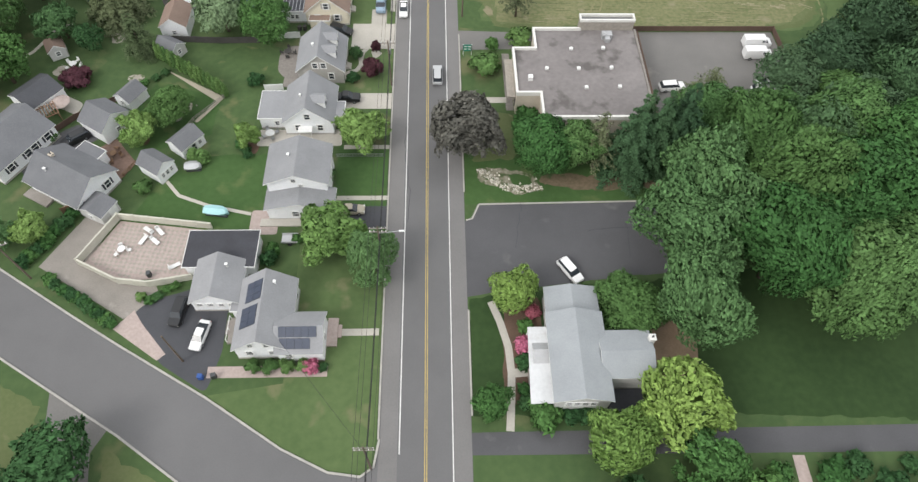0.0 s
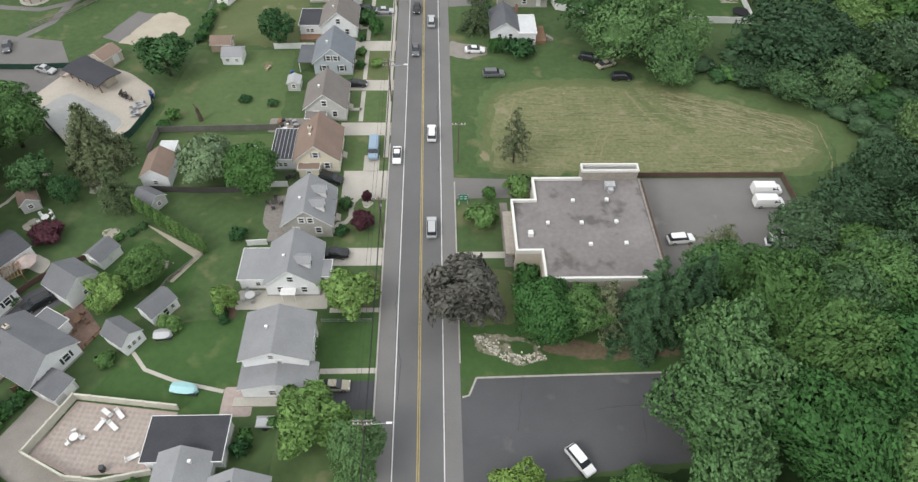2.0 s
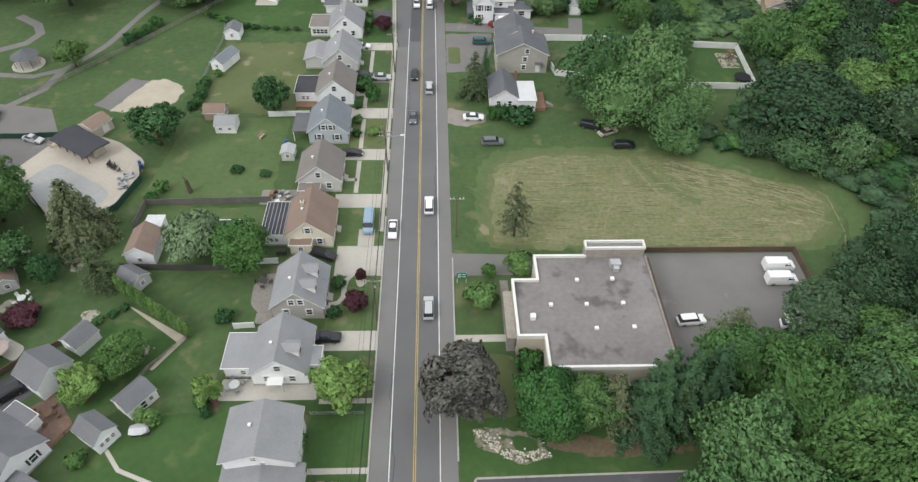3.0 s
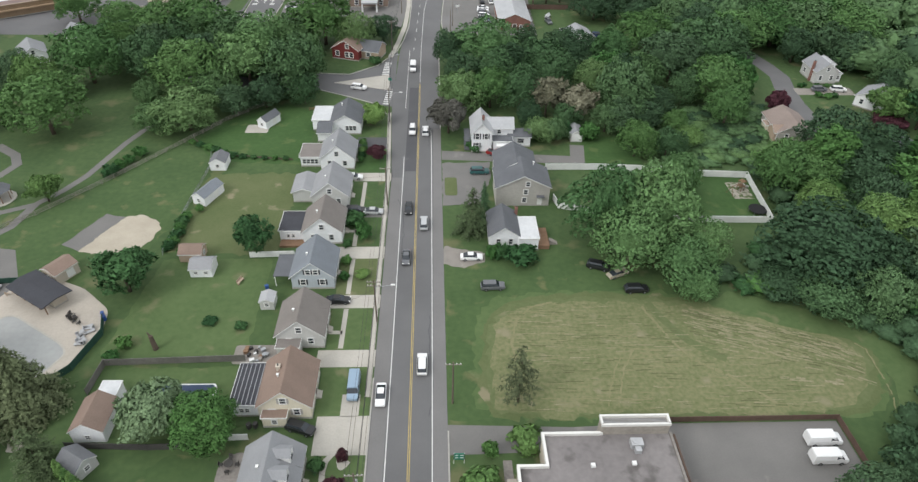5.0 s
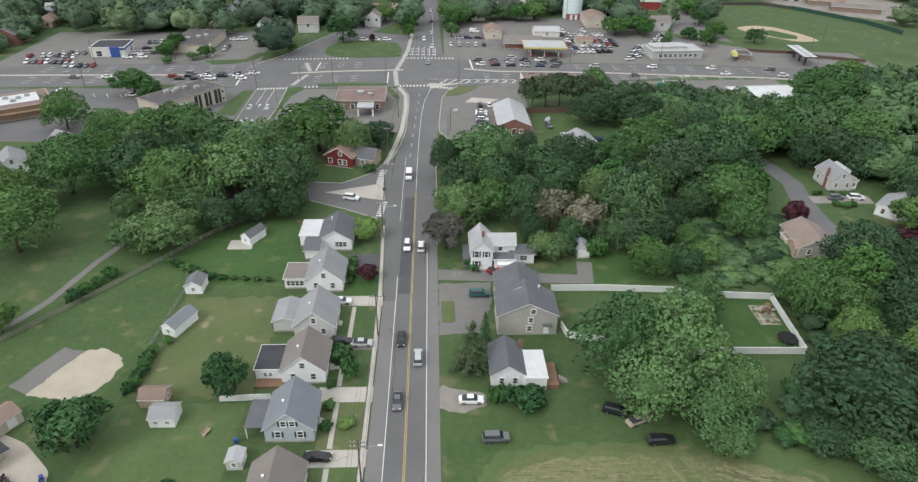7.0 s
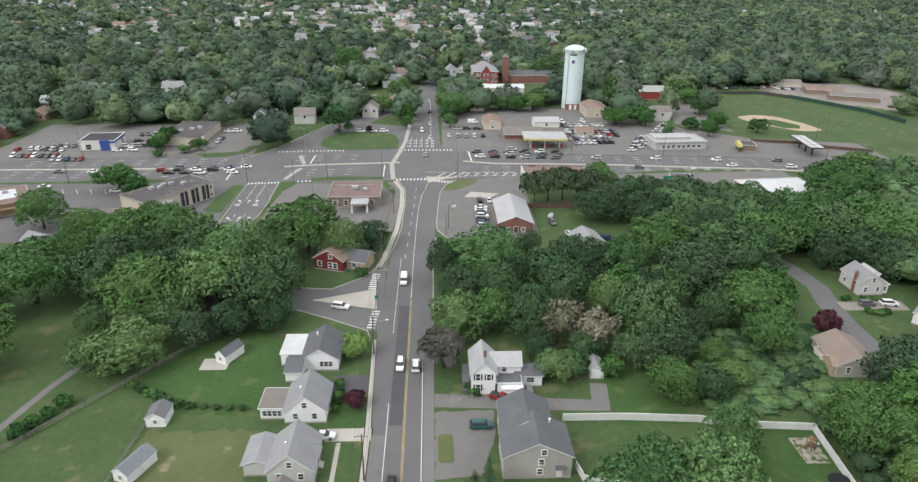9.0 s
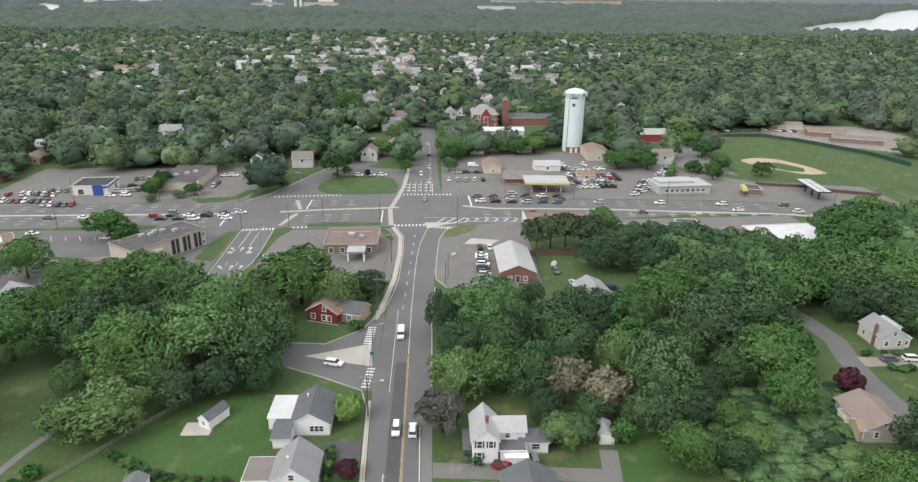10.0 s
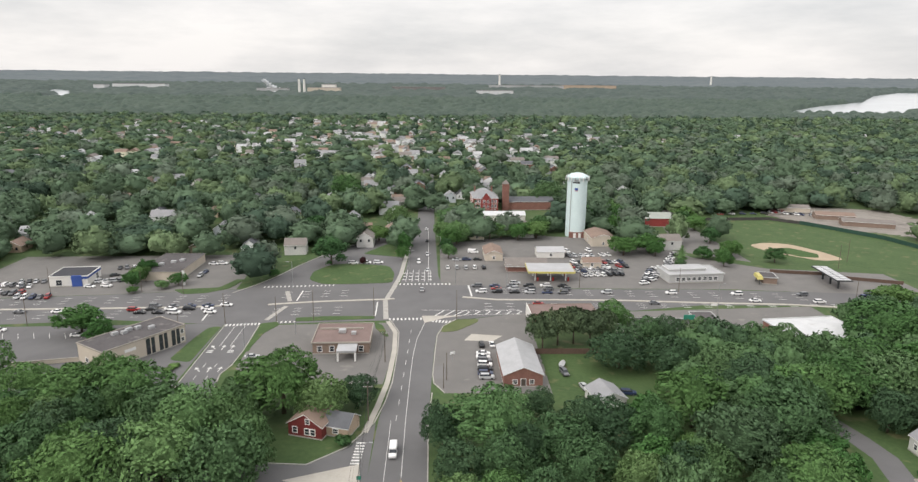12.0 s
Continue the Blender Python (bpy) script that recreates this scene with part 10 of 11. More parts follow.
stand(EAST_WOOD, ("silver", 38.6, 155.3, 8.6, 17), ("silver", 48.6, 152.6, 9.0, 18.5), ("silver", 42.4, 146.0, 7.4, 14), ("silver", 52.0, 140.0, 6.2, 10), ("silver", 53.6, 135.4, 3.6, 5.5), ("silver", 59.6, 172.6, 5.2, 11),
      ("silver", 56.6, 145.4, 5.8, 11), ("grey", 60.7, 69.5, 7.6, 14), ("dark", 64.4, 88.6, 5.6, 8), ("dark", 74.4, 93.8, 6.3, 9), ("dark", 72.6, 78.1, 6.9, 12), ("dark", 53.4, 64.2, 5.0, 13), ("dark", 82, 70, 8, 14), ("grey", 84, 86, 7, 12))
stand(NORTH_WOOD, ("grey", 49.6, 203.8, 4.6, 9), ("grey", 38.6, 205, 4.0, 7.5), ("dark", 53.5, 203.5, 5.0, 10), ("dark", 60.6, 205.2, 5.0, 9), ("pale", 30.6, 199.4, 4.6, 6.4), ("grey", 35.2, 198.6, 3.8, 6), ("dark", 140, 246, 6.4, 12), ("dark", 136, 254, 7, 13), ("grey", 146, 234, 6, 11), ("dark", 143, 226, 5, 9), ("dark", 124, 253, 6, 12), ("grey", 63, 190.5, 4.4, 7.5))
wood([(56, 134), (70, 131), (84, 126), (84, 112), (80, 104), (74, 96), (72, 80), (90, 60), (140, 60), (148, 186), (112, 196), (90, 182), (84, 156), (62, 140)], 30, 8.4, 5.0, 8.0, 8, 15, ("grand", "grand", "mid"), EAST_WOOD, 1,
     bare=([(104, 178), (150, 165), (150, 182), (108, 200)],))
wood([(8, 222), (10, 212), (24, 208), (46, 216), (56, 200), (74, 213), (94, 213), (108, 222), (112, 262), (95, 275), (70, 272), (40, 258), (8, 256)], 14, 7.6, 4.6, 6.4, 8, 12.5, ("grand", "mid"), NORTH_WOOD, 2,
     bare=([(92, 194), (106, 194), (108, 214), (94, 214)], [(98, 190), (113, 190), (128, 282), (104, 282)]))
plant("bush", -17.5, 250.5, 2.0, 2.4)
plant("bigblue", 18.5, 458, 6.5, 13, "large pale olive street tree")
plant("mid", -125.6, 381, 3.8, 7)
plant("mid", -125.4, 388, 4.2, 8)
plant("mid", -125.2, 396, 4.4, 8)
plant("bush", 44.0, 199.2, 2.7, 4.8)
plant("bush", 37.6, 200.4, 1.8, 4.0)
stand(LANE_WOOD, ("dark", 64.1, 294, 9.0, 11), ("dark", 79.5, 290, 8.6, 12), ("grey", 91.3, 283, 8.8, 12), ("dark", 97.9, 271, 8.2, 12), ("bright", 108, 262, 9.0, 14.5), ("grey", 124, 290, 8.0, 12), ("bright", 123, 268, 10, 15), ("bright", 158.7, 304, 12, 17), ("grey", 100.9, 257, 7.6, 13.5),
      ("grey", 132, 268, 11, 16), ("bright", 146, 262, 11, 16), ("bright", 135, 281, 9, 14), ("umbra", 42.4, 309.5, 5.6, 11), ("umbra", 48.2, 313, 6.0, 11.5), ("umbra", 54.0, 314.5, 6.0, 11.5), ("umbra", 59.4, 312.5, 5.8, 11), ("bright", 69.6, 323, 6.0, 12), ("dark", 34, 262, 4.6, 9), ("dark", 43.4, 250, 6.2, 12))
stand(LANE_WOOD, ("umbra", 64.0, 314, 5.4, 11), ("dark", 70, 308, 6, 9), ("grey", 78, 311, 6.4, 10), ("dark", 87, 312, 6.2, 10), ("grey", 96, 309, 6.2, 10.5), ("dark", 104, 306, 6, 11), ("grey", 112, 303, 6.4, 11), ("grey", 120, 300, 6.4, 11.5))
stand(PARK_WOOD, ("silver", -53.8, 231.4, 9.6, 17), ("grey", -40.5, 229.6, 9.0, 17), ("silver", -51.3, 246.2, 9.4, 17), ("grey", -36.0, 221.0, 4.6, 9), ("willow", -35.6, 267, 11.5, 18), ("pale", -24.6, 262, 6.6, 12), ("dark", -15.9, 270, 5.8, 9.5), ("bright", -76.4, 268, 10, 15),
      ("bright", -90.4, 264, 9, 14), ("bright", -70.4, 226, 9.8, 16.5), ("grey", -86.3, 236, 7.4, 14), ("dark", -54.6, 213.5, 5.0, 9), ("dark", -87.1, 249, 6.6, 13), ("dark", -46.6, 218.4, 5.4, 9), ("dark", -65.8, 236, 8.2, 15), ("grey", -62, 254, 8.4, 15), ("willow", -98, 250, 7, 13))
stand(PARK_WOOD, ("pale", -72.4, 203.6, 5.6, 9), ("pale", -64.6, 204.6, 8.4, 11.5), ("pale", -79.6, 218.5, 4.2, 8), ("bright", -100.4, 202.4, 10.0, 15), ("bright", -128, 287, 8.6, 13), ("bright", -102.5, 235, 11.0, 16), ("dark", -113, 261, 5.0, 8), ("willow", -112, 222, 7.4, 13), ("bright", -106, 272, 7, 12), ("grey", -120, 206, 7, 12), ("dark", -122, 230, 6, 11))
wood([(-36, 226), (-38, 246), (-38, 262), (-50, 272), (-62, 252), (-80, 266), (-84, 284), (-112, 280), (-108, 256), (-92, 240), (-74, 226), (-60, 216), (-48, 222)], 14, 7.4, 5.0, 7.4, 9, 14, ("bright_mix", "grand"), PARK_WOOD, 3)
wood([(118, 220), (146, 200), (142, 250), (160, 292), (128, 262)], 26, 7.6, 5, 7.6, 10, 15, MIX, "wood beside the lane", 9, bare=([(104, 190), (122, 190), (122, 290), (104, 290)], [(116, 210), (150, 210), (150, 252), (116, 252)]))
wood([(112, 150), (150, 140), (154, 182), (128, 184), (112, 192)], 16, 7.0, 5.0, 8.0, 10, 16, ("grand", "grand", "mid"), "wood beside the lane", 15, bare=([(112, 176), (150, 176), (150, 202), (112, 202)],))
wood([(-110, 70), (-80, 84), (-74, 96), (-88, 104), (-112, 100)], 9, 6, 4, 6, 8, 12, MIX, "trees by the club", 13)

# ---------------------------------------------------------------- town and far woods
FR = random.Random(21)
HP = []
for k, (wl_, rf, W, L, e, rg) in enumerate((("siding_white", "shingle_grey", 8, 11, 5.2, 8.2), ("siding_white", "shingle_dark", 8, 10, 3.4, 6.4), ("siding_lightgrey", "shingle_taupe", 9, 11, 5.2, 8.0), ("siding_cream", "shingle_brown", 8, 12, 3.4, 6.2),
                                            ("siding_blue", "shingle_grey", 8, 10, 5.0, 8.0), ("brick_red", "shingle_dark", 10, 14, 5.6, 8.4), ("siding_white", "shingle_light", 9, 13, 5.4, 8.6), ("siding_tan", "shingle_brown", 9, 12, 3.4, 6.0), ("siding_white", "roof_metal", 10, 12, 5.6, 8.6))):
    h = thing("house", "%s house with %s roof among the town trees" % (wl_.split("_")[1], rf.split("_")[1]), "house", pose(0, 0, -400), "houses of the town")
    block(h, 0, 0, W, L, e, rg, wl_, rf, base=False)
    for side, u in (("S", -W / 4), ("S", W / 4), ("E", 0)):
        part("window", window_meshes(1.1, 1.5)[1], h, "", wall_pose(side, u, e - 2.1, W, L))
    HP.append(h)
CLEAR = [[(-9, 380), (11, 380), (8, 540), (3, 580), (3, 1200), (-2, 1200), (-2, 580), (-7, 540)], [(-75, 376), (145, 370), (140, 440), (112, 452), (60, 478), (10, 456), (8, 442), (-56, 440)], [(-205, 360), (-75, 376), (-85, 426), (-205, 426)], [(140, 360), (290, 360), (290, 440), (262, 500), (236, 540), (186, 534), (166, 440), (140, 440)],
         [(12, 508), (100, 508), (100, 572), (12, 572)], [(82, 462), (115, 456), (112, 478), (78, 478)], [(126, 466), (162, 466), (162, 520), (126, 520)], [(26, 480), (72, 480), (72, 502), (26, 502)], [(232, 500), (300, 470), (335, 500), (325, 560), (260, 575)], [(140, 436), (164, 420), (176, 556), (164, 556)]]


def clear(x, y):
    return not any(inside(q, x, y) for q in CLEAR)


HOUSES = []
for _ in range(4200):
    if len(HOUSES) >= 420:
        break
    y = 400 + 950 * FR.random() ** 1.15
    x = FR.uniform(-0.68 * y - 60, 0.68 * y + 60)
    if x > 0.18 * y and FR.random() < 0.9:
        continue
    if FR.random() < (0.62 if y < 640 else 0.3 if y < 850 else 0.0):
        continue
    if not clear(x, y) or any((x - a) ** 2 + (y - b) ** 2 < 19 * 19 for a, b in HOUSES):
        continue
    HOUSES.append((x, y))
HOUSES += [(-37, 486), (-43, 612), (-29, 606), (-15, 594), (-22, 548), (-20, 566)]
for k in range(26):
    for side in (-1, 1):
        FR.random() < (0.22 if k < 8 else 0.45) and HOUSES.append((side * FR.uniform(17, 24) - 2, 452 + k * 23 + FR.uniform(-4, 4)))
        if k > 5 and FR.random() < 0.6:
            HOUSES.append((side * FR.uniform(48, 58), 452 + k * 23 + FR.uniform(-6, 6)))
HOUSES = [p for p in HOUSES if clear(*p)]
HOUSES.sort(key=lambda p: p[1])
CELL = {}
for i, (x, y) in enumerate(HOUSES):
    CELL.setdefault((int(x // 20), int(y // 20)), []).append((x, y))
    if i < 146:
        copy_thing(FR.choice(HP), pose(x, y, land(y), 0, 0, FR.choice((2, 92, -88, 182)) + FR.uniform(-6, 6)))
ROOFS = ("shingle_grey", "shingle_light", "shingle_taupe", "roof_metal", "shingle_brown")
for k, rf in enumerate(ROOFS):
    w_, r_ = B(), B()
    far = [HOUSES[i] for i in range(146 + k, len(HOUSES), 5)]
    for _ in range(60):
        y = FR.uniform(860, 1470)
        far.append((FR.gauss(-40, 170) if FR.random() < 0.7 else FR.uniform(-0.6 * y, 0.35 * y), y))
    for x, y in far:
        CELL.setdefault((int(x // 20), int(y // 20)), []).append((x, y))
    for x, y in far:
        W, L, e, a = FR.uniform(7, 11), FR.uniform(9, 15), FR.uniform(5, 7.5), FR.choice((0, 90)) + FR.uniform(-8, 8)
        c_, s_ = math.cos(radians(a)), math.sin(radians(a))
        w_.box(x, y, land(y), W, L, e, a)
        g_ = land(y) + e
        pts = [(-W / 2 - .3, -L / 2 - .3, g_), (W / 2 + .3, -L / 2 - .3, g_), (W / 2 + .3, L / 2 + .3, g_), (-W / 2 - .3, L / 2 + .3, g_), (0, -L / 2 - .3, g_ + 3), (0, L / 2 + .3, g_ + 3)]
        r_.add([(x + p * c_ - q * s_, y + p * s_ + q * c_, z) for p, q, z in pts], [(0, 1, 4), (1, 2, 5, 4), (2, 3, 5), (3, 0, 4, 5), (3, 2, 1, 0)])
    t = thing("distant_houses", "far town houses with pale walls among trees", "houses", kind="stuff")
    part("wall", w_.mesh("wall", "siding_white" if k != 4 else "siding_cream"), t)
    part("roof", r_.mesh("roof", rf), t)

for x, y, r, h in ((12, 440, 4, 8), (13, 428, 4, 8), (14, 450, 6, 12), (12, 462, 6, 13), (-9.6, 440, 4, 10), (-10, 425, 3.5, 8), (38, 470, 6, 11), (45, 474, 6, 10), (54, 468, 6, 11), (62, 474, 5, 10), (108, 440, 5, 8), (122, 432, 5, 9), (118, 466, 6, 12), (116, 482, 7, 13),
                   (150, 412, 4, 8), (162.4, 431, 5.4, 9), (163.3, 461, 5.8, 9), (167, 493.7, 7, 10), (164, 507, 6.4, 10), (145.2, 427, 4.4, 6), (154.3, 424.7, 4.4, 6), (179.4, 419, 5.4, 8), (125, 404, 3, 7), (-107, 384, 4, 6), (-112, 378, 3, 4), (-122, 372.8, 2.6, 3), (70, 486, 6, 12), (104, 500, 7, 13), (118, 500, 7, 13), (170, 520, 7, 12), (26, 482, 6, 12), (-80, 405, 4, 7), (-68, 396, 2.5, 4)):
    plant("mid", x, y, r, h, "", "trees of the town")
for k, x, y, r, h in (("grey", 87.2, 574, 11, 18), ("bright", 119.1, 520, 10, 15), ("mid", 105.7, 434, 7.4, 11), ("mid", 121.0, 439, 8, 11), ("mid", 44.4, 473, 7.6, 10), ("mid", 65.2, 473, 8, 11), ("greyspruce", 134.1, 427, 4.4, 7), ("mid", 193.7, 349.6, 8.6, 10), ("middark", -62.8, 477, 7.8, 12),
                      ("bright", -60.2, 591, 12, 19), ("pale", -17.2, 507, 8.3, 12), ("mid", -25.4, 466.5, 7, 9), ("bigblue", 16.9, 486.5, 10, 15)):
    plant(k, x, y, r, h, "", "trees of the town")

# stretches of the river
RIVERS = ([(880, 1690), (1110, 1690), (1330, 1850), (1560, 2120), (1900, 2600), (2320, 3060), (2100, 3060), (1775, 2748), (1453, 2323), (1184, 2104), (960, 1860)], [(-1180, 2120), (-1250, 2400), (-1365, 2504), (-1459, 2768), (-1317, 2640), (-1150, 2300), (-1100, 2160)],
          [(-620, 2170), (-250, 2000), (40, 1930), (90, 1985), (-230, 2075), (-600, 2240)], [(150, 2000), (420, 2010), (420, 2045), (150, 2040)])

# woods past the nearest trees: many crowns in one mesh for each leaf colour
rng = np.random.default_rng(77)


def low_trees(n, lobes, cards, size, seed):
    out = []
    for s in range(n):
        r_ = np.random.default_rng(seed + s)
        out.append(crown_arrays(r_, lobes_broad(r_, 5.0, 0.4, 10, lobes, 0.17, 0.34, 0.84), cards, size, shrink=0.90, whole=0.9, jitter=0.45, loose=0.22))
    return out


LOW_NEAR, LOW_FAR, LOW_MID = low_trees(9, 14, 280, 0.44, 300), low_trees(7, 5, 44, 0.8, 400), low_trees(6, 20, 520, 0.42, 500)
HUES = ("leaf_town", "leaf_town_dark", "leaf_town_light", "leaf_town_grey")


def mass(spots, low, name, label, hues=HUES):
    """spots: x, y, radius, height of each crown."""
    bins = {k: [] for k in hues}
    for x, y, r, h in spots:
        v, f, nn = low[rng.integers(len(low))]
        a = rng.uniform(0, 6.28)
        c, s = math.cos(a), math.sin(a)
        turn = np.array([[c, s, 0], [-s, c, 0], [0, 0, 1]])
        w = v @ turn * np.array([r / 5, r / 5, h / 10]) + np.array([x, y, land(y) - 0.3])
        bins[hues[rng.choice(4, p=(0.46, 0.16, 0.23, 0.15))]].append((w, f, nn @ turn))
    for k, sets in bins.items():
        if sets:
            v, f, nn = join(sets)
            tagged(part(name, np_mesh(name, v, f, k, normals=nn), None), label, "woodland", "", "stuff")


def scatter(poly, gap, rlo, rhi, hlo, hhi, free=lambda x, y: True, step_k=1.0):
    out = []
    xs_, ys_ = [p[0] for p in poly], [p[1] for p in poly]
    y = min(ys_)
    row = 0
    while y < max(ys_):
        x = min(xs_) + (row % 2) * gap / 2
        while x < max(xs_):
            px, py = x + rng.uniform(-.42, .42) * gap, y + rng.uniform(-.42, .42) * gap
            if inside(poly, px, py) and free(px, py):
                r = rng.uniform(rlo, rhi)
                out.append((px, py, r, rng.uniform(hlo, hhi) * (0.6 + 0.4 * r / rhi)))
            x += gap
        y += gap * 0.87
        row += 1
    return out


def town_free(x, y):
    if not clear(x, y) or rng.uniform() < 0.10:
        return False
    i, j = int(x // 20), int(y // 20)
    for a in (i - 1, i, i + 1):
        for b in (j - 1, j, j + 1):
            for hx, hy in CELL.get((a, b), ()):
                # open ground on the near side of a house
                if abs(x - hx) < 9 and (-14 if int(hx) % 2 else -27) < y - hy < 8.5:
                    return False
    return True


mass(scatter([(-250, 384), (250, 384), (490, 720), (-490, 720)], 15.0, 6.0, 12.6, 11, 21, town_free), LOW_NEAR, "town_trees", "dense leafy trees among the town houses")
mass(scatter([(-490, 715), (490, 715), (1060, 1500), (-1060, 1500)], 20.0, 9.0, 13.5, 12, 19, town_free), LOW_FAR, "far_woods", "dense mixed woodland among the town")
mass(scatter([(-330, 190), (-150, 160), (-150, 262), (-205, 290), (-330, 310)], 14, 6.6, 9.6, 11, 16), LOW_NEAR, "side_woods", "dense wood west of the park", ("leaf_wood", "leaf_wood_dark", "leaf_wood", "leaf_wood_dark"))
mass(scatter([(150, 60), (220, 80), (330, 300), (240, 330), (160, 290), (142, 250), (146, 200), (150, 186)], 14.5, 7.0, 10.4, 12, 18), LOW_NEAR, "side_woods", "dense wood behind the lane", ("leaf_wood", "leaf_wood_dark", "leaf_wood", "leaf_wood_dark"))
mass(scatter([(76, 268), (118, 262), (160, 292), (230, 300), (230, 340), (160, 334), (152, 298), (122, 296), (100, 306), (76, 300)], 9.0, 5, 7.4, 9, 15), LOW_MID, "south_woods", "dense wood south of the highway", ("leaf_wood", "leaf_wood_dark", "leaf_wood", "leaf_wood_dark"))
SCRUB = low_trees(5, 6, 130, 0.62, 600)
# deep shade between the trees put in as darker leaf colours
mass(scatter([(60, 138), (72, 133), (84, 128.5), (89, 119), (86, 108), (76, 104), (73, 84), (95, 70), (140, 70), (140, 180), (112, 192), (84, 182), (82, 157), (60, 142)], 4.8, 2.8, 4.2, 2.2, 5.0), SCRUB, "undergrowth", "tangled green undergrowth at the edge of the wood, shade painted in", ("leaf_wood_dark", "leaf_wood_dark", "leaf_mid", "leaf_dark"))
mass(scatter([(62, 186), (92, 186), (96, 206), (104, 216), (92, 222), (66, 212)], 3.3, 2.4, 3.4, 0.9, 2.2), SCRUB, "undergrowth", "tangled green scrub in the clearing", ("leaf_wood", "leaf_wood_dark", "leaf_wood", "leaf_wood_light"))
mass(scatter([(-170, 60), (-90, 84), (-90, 126), (-114, 128), (-114, 156), (-170, 168)], 9.5, 4.8, 7.0, 9, 13), LOW_FAR, "side_woods", "trees west of the club")
mass(scatter([(-420, 385), (-205, 385), (-205, 440), (-420, 440)], 9.5, 4.6, 7.0, 8, 13, lambda x, y: rng.uniform() < 0.8), LOW_NEAR, "side_woods", "trees behind the dealer lots")

# distant woods as rounded crowns in sheets, the farthest a plain backdrop; haze is painted into all three colours
reg("canopy_near_haze", (0.080, 0.108, 0.086), (0.052, 0.078, 0.064), big=0.012, fine=0.05, bump=0.0, mixfine=0.4)
reg("canopy_far_haze", (0.082, 0.106, 0.094), (0.056, 0.078, 0.072), big=0.008, fine=0.03, bump=0.0, mixfine=0.4)
reg("canopy_backdrop_haze", (0.116, 0.138, 0.144), (0.088, 0.110, 0.120), big=0.004, fine=0.02, bump=0.0, mixfine=0.4)
land_all = np.vectorize(land)


def canopy(y0, y1, step, gap, mt, name, label, tall):
    """A sheet of domes, one for each crown, on a jittered grid of the given gap."""
    xm = 0.74 * y1 + 150
    xs_, ys_ = np.arange(-xm, xm, step), np.arange(y0, y1 + step, step * 0.8)
    X, Y = np.meshgrid(xs_, ys_)
    ni, nj = int(2 * xm / gap) + 4, int((y1 - y0) / gap) + 5
    ox, oy = rng.uniform(0.1, 0.9, (ni, nj)), rng.uniform(0.1, 0.9, (ni, nj))
    rr, hh = gap * rng.uniform(0.50, 0.80, (ni, nj)), tall * rng.uniform(0.5, 1.25, (ni, nj))
    I, J = ((X + xm) / gap).astype(int) + 1, ((Y - y0) / gap).astype(int) + 1
    Z = np.full(X.shape, 0.15 * tall)
    for a in (-1, 0, 1):
        for b in (-1, 0, 1):
            i, j = np.clip(I + a, 0, ni - 1), np.clip(J + b, 0, nj - 1)
            d2 = ((X - (i - 1 + ox[i, j]) * gap + xm) ** 2 + (Y - (j - 1 + oy[i, j]) * gap - y0) ** 2) / rr[i, j] ** 2
            Z = np.maximum(Z, hh[i, j] * np.sqrt(np.maximum(0, 1 - d2)))
    wet = np.zeros(X.shape, bool)
    for q in RIVERS:
        c = np.zeros(X.shape, bool)
        for (xa, ya), (xb, yb) in zip(q, q[1:] + q[:1]):
            if ya != yb:
                c ^= ((ya > Y) != (yb > Y)) & (X < (xb - xa) * (Y - ya) / (yb - ya) + xa)
        wet |= c
    Z = np.where(wet, -4, Z)
    Z[0] = -3
    Z = Z + land_all(Y)
    ny, nx = X.shape
    a = (np.arange(ny - 1)[:, None] * nx + np.arange(nx - 1)[None]).ravel()[:, None]
    f = np.concatenate([a + [0, 1, nx + 1], a + [0, nx + 1, nx]], 0)
    ctr = X.ravel()[f].mean(1), Y.ravel()[f].mean(1)
    f = f[np.abs(ctr[0]) < 0.74 * ctr[1] + 150]
    tagged(part(name, np_mesh(name, np.stack([X, Y, Z], 2).reshape(-1, 3), f, mt, True), None), label, "woodland", "", "stuff")


canopy(1480, 2250, 8.0, 21, "canopy_near_haze", "distant_woods", "distant woodland canopy beyond the town, haze painted in", 15)
canopy(2250, 3300, 15.0, 34, "canopy_far_haze", "distant_woods", "far woodland canopy with grey haze painted in", 16)
canopy(3300, 4930, 30.0, 60, "canopy_backdrop_haze", "backdrop", "wooded horizon with blue-grey haze painted in", 9)

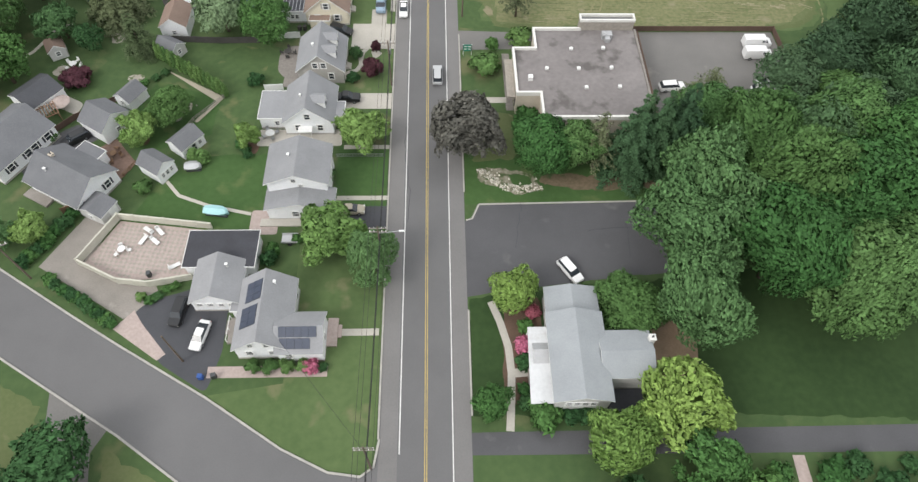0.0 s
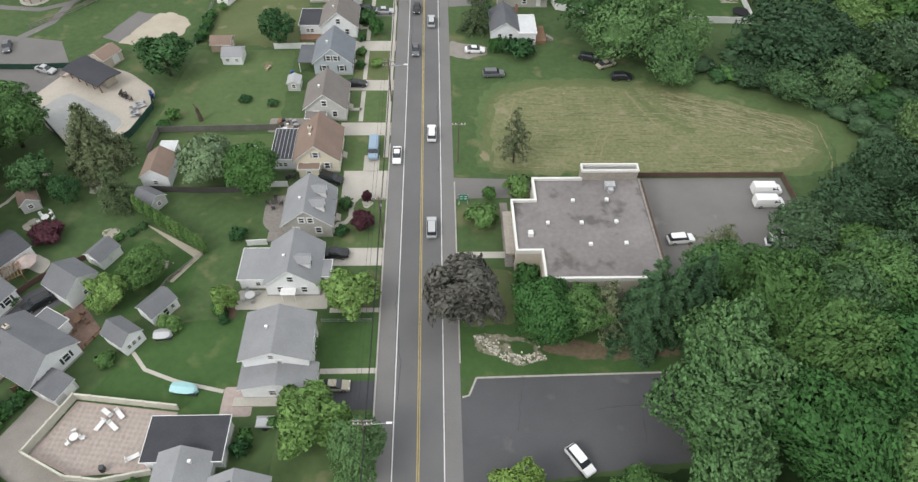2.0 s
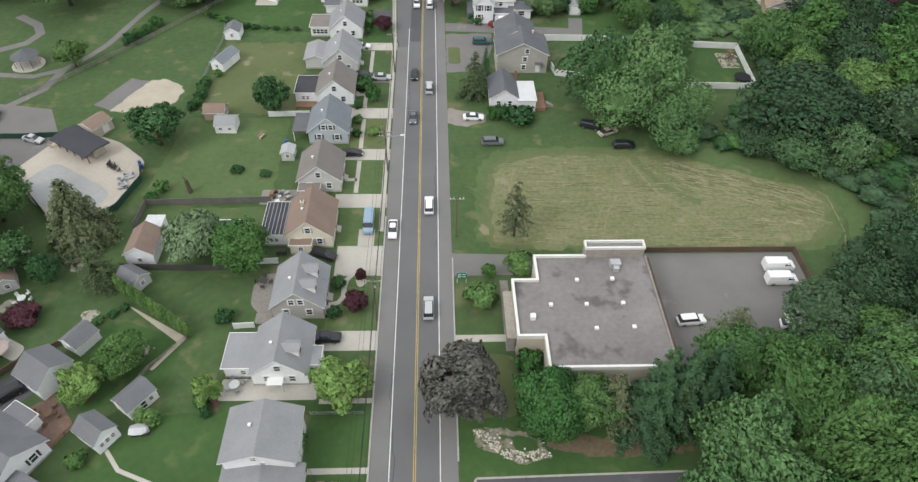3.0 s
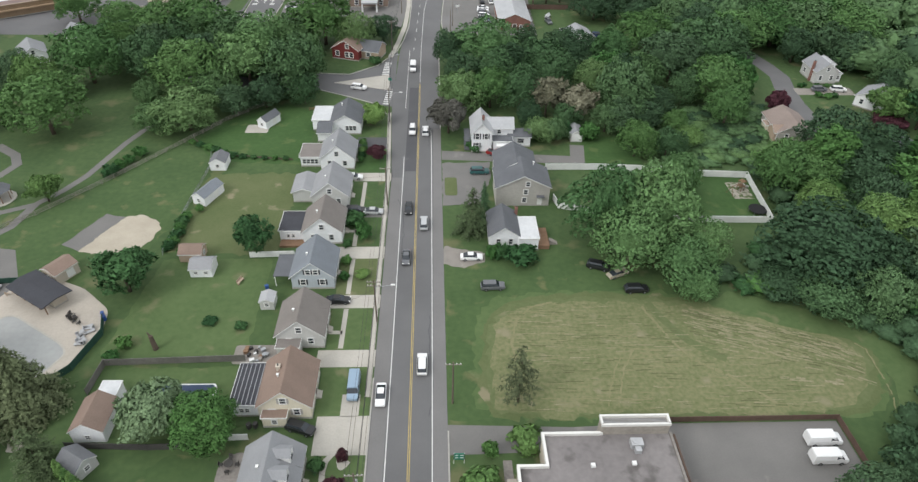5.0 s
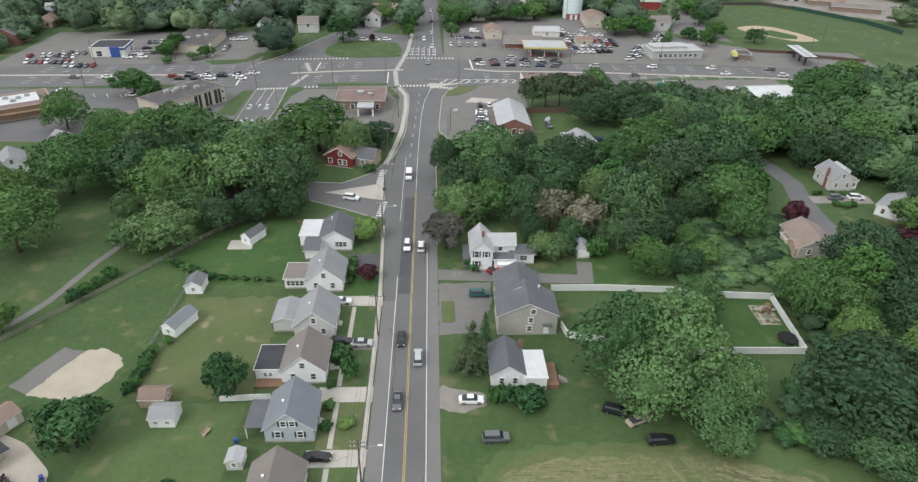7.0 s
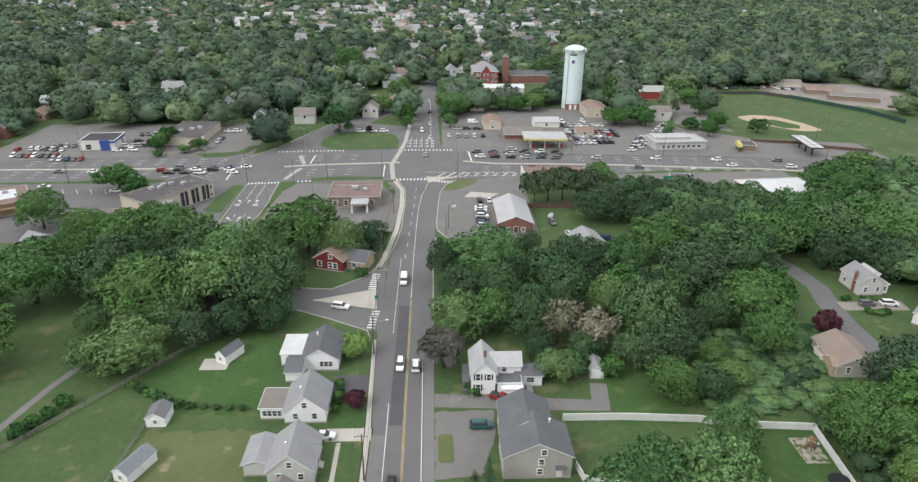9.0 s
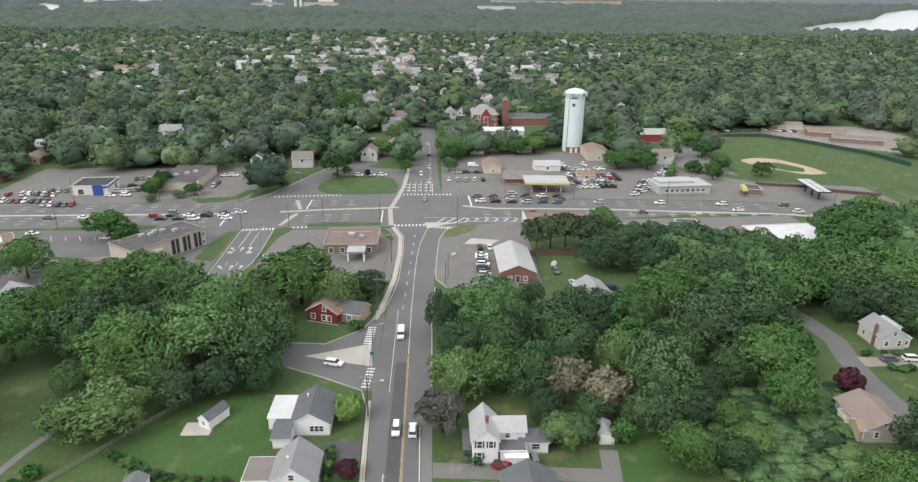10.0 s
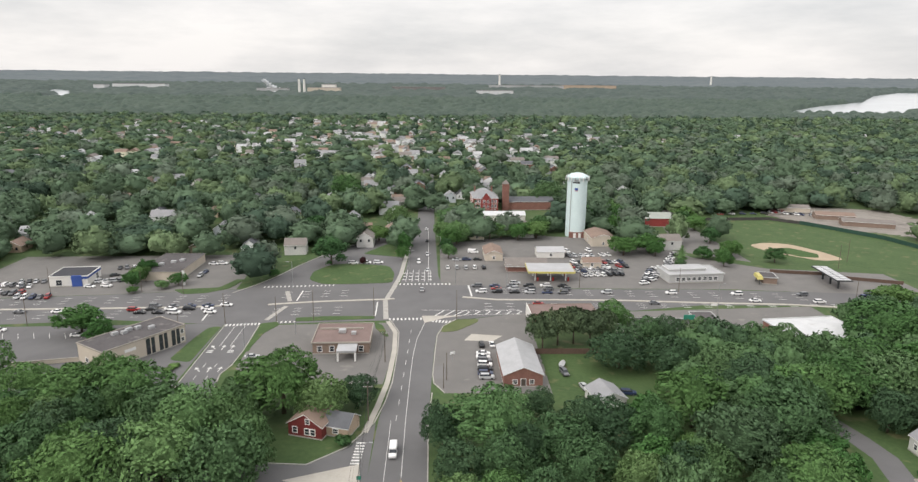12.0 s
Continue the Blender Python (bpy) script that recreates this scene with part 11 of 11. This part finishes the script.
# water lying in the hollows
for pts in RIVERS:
    ob = part("river", B().prism(ccw(pts), -3, 0).mesh("river", "river_sky_sheen"), None)
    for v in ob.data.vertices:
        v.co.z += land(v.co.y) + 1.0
    tagged(ob, "pale river with the overcast sky's sheen painted in", "river", "", "structure")
for x, y, w, d, h, mt, lb in ((-560, 2525, 110, 30, 10, "roof_metal", "distant pale factory building"), (-385, 2560, 116, 40, 12, "stucco_tan", "distant tan factory building"), (-372, 2590, 50, 30, 22, "stucco_white", "distant tall white factory building"), (227, 2510, 130, 50, 9, "roof_white", "distant long white flat warehouse"),
                             (-50, 2800, 210, 60, 7, "roof_tar", "distant long grey flat warehouse"), (450, 3050, 390, 60, 7, "roof_metal", "distant long white flat warehouse"), (690, 3040, 230, 50, 10, "siding_tan", "distant long brown flat warehouse"), (-1120, 2760, 200, 40, 12, "roof_white", "distant white works building"),
                             (-1222, 2660, 40, 40, 12, "roof_white", "distant white works building")):
    b = thing("factory_building", lb, "building", pose(x, y, land(y) + 12))
    part("wall", B().box(0, 0, -12, w, d, h + 12).mesh("wall", mt), b)
    part("roof", B().box(0, 0, h, w + 1, d + 1, 1).mesh("roof", "roof_tar"), b)
for x, y, h in ((-463, 2500, 44), (-446, 2503, 44), (300, 3070, 52), (1466, 3600, 40)):
    c = thing("smokestack", "tall pale distant smokestack", "chimney", pose(x, y, land(y)))
    part("stack", B().tube((0, 0, 0), (0, 0, h + 12), 5, 3.5, 12).mesh("stack", "stucco_white"), c)
    part("collar", B().tube((0, 0, h + 11), (0, 0, h + 12.5), 4.2, n=12).mesh("collar", "steel_dark"), c)
reg("steam", (0.68, 0.70, 0.72), (0.58, 0.60, 0.62), big=0.05, fine=0.3, bump=0.0, rough=1.0)
for x, y, s in ((-572, 2520, 1.0), (312, 3060, 0.4)):
    r_ = np.random.default_rng(int(abs(x)))
    sets = []
    for i in range(120):
        u = r_.uniform(0, 1) ** 1.2
        c = np.array([30 - 52 * u + r_.normal(0, 3 + 9 * (1 - u)), r_.normal(0, 6), 12 + 40 * u + r_.normal(0, 3)]) * s
        v, f = ICO1
        sets.append((v * r_.uniform(1.6, 5.0) * (1.15 - 0.6 * u) * s + c, f, v))
    v, f, nn = join(sets)
    tagged(part("steam_plume", np_mesh("steam_plume", v + np.array([x, y, land(y)]), f, "steam", True), None), "white steam plume over the distant works", "steam", "", "stuff")

# spent originals
for t in {t.name: t for protos in PROTO.values() for t, _, _ in protos}.values():
    for o in (*t.children_recursive, t):
        bpy.data.objects.remove(o)
for t in (*CARS.values(), *HP):
    for o in (*t.children_recursive, t):
        bpy.data.objects.remove(o)
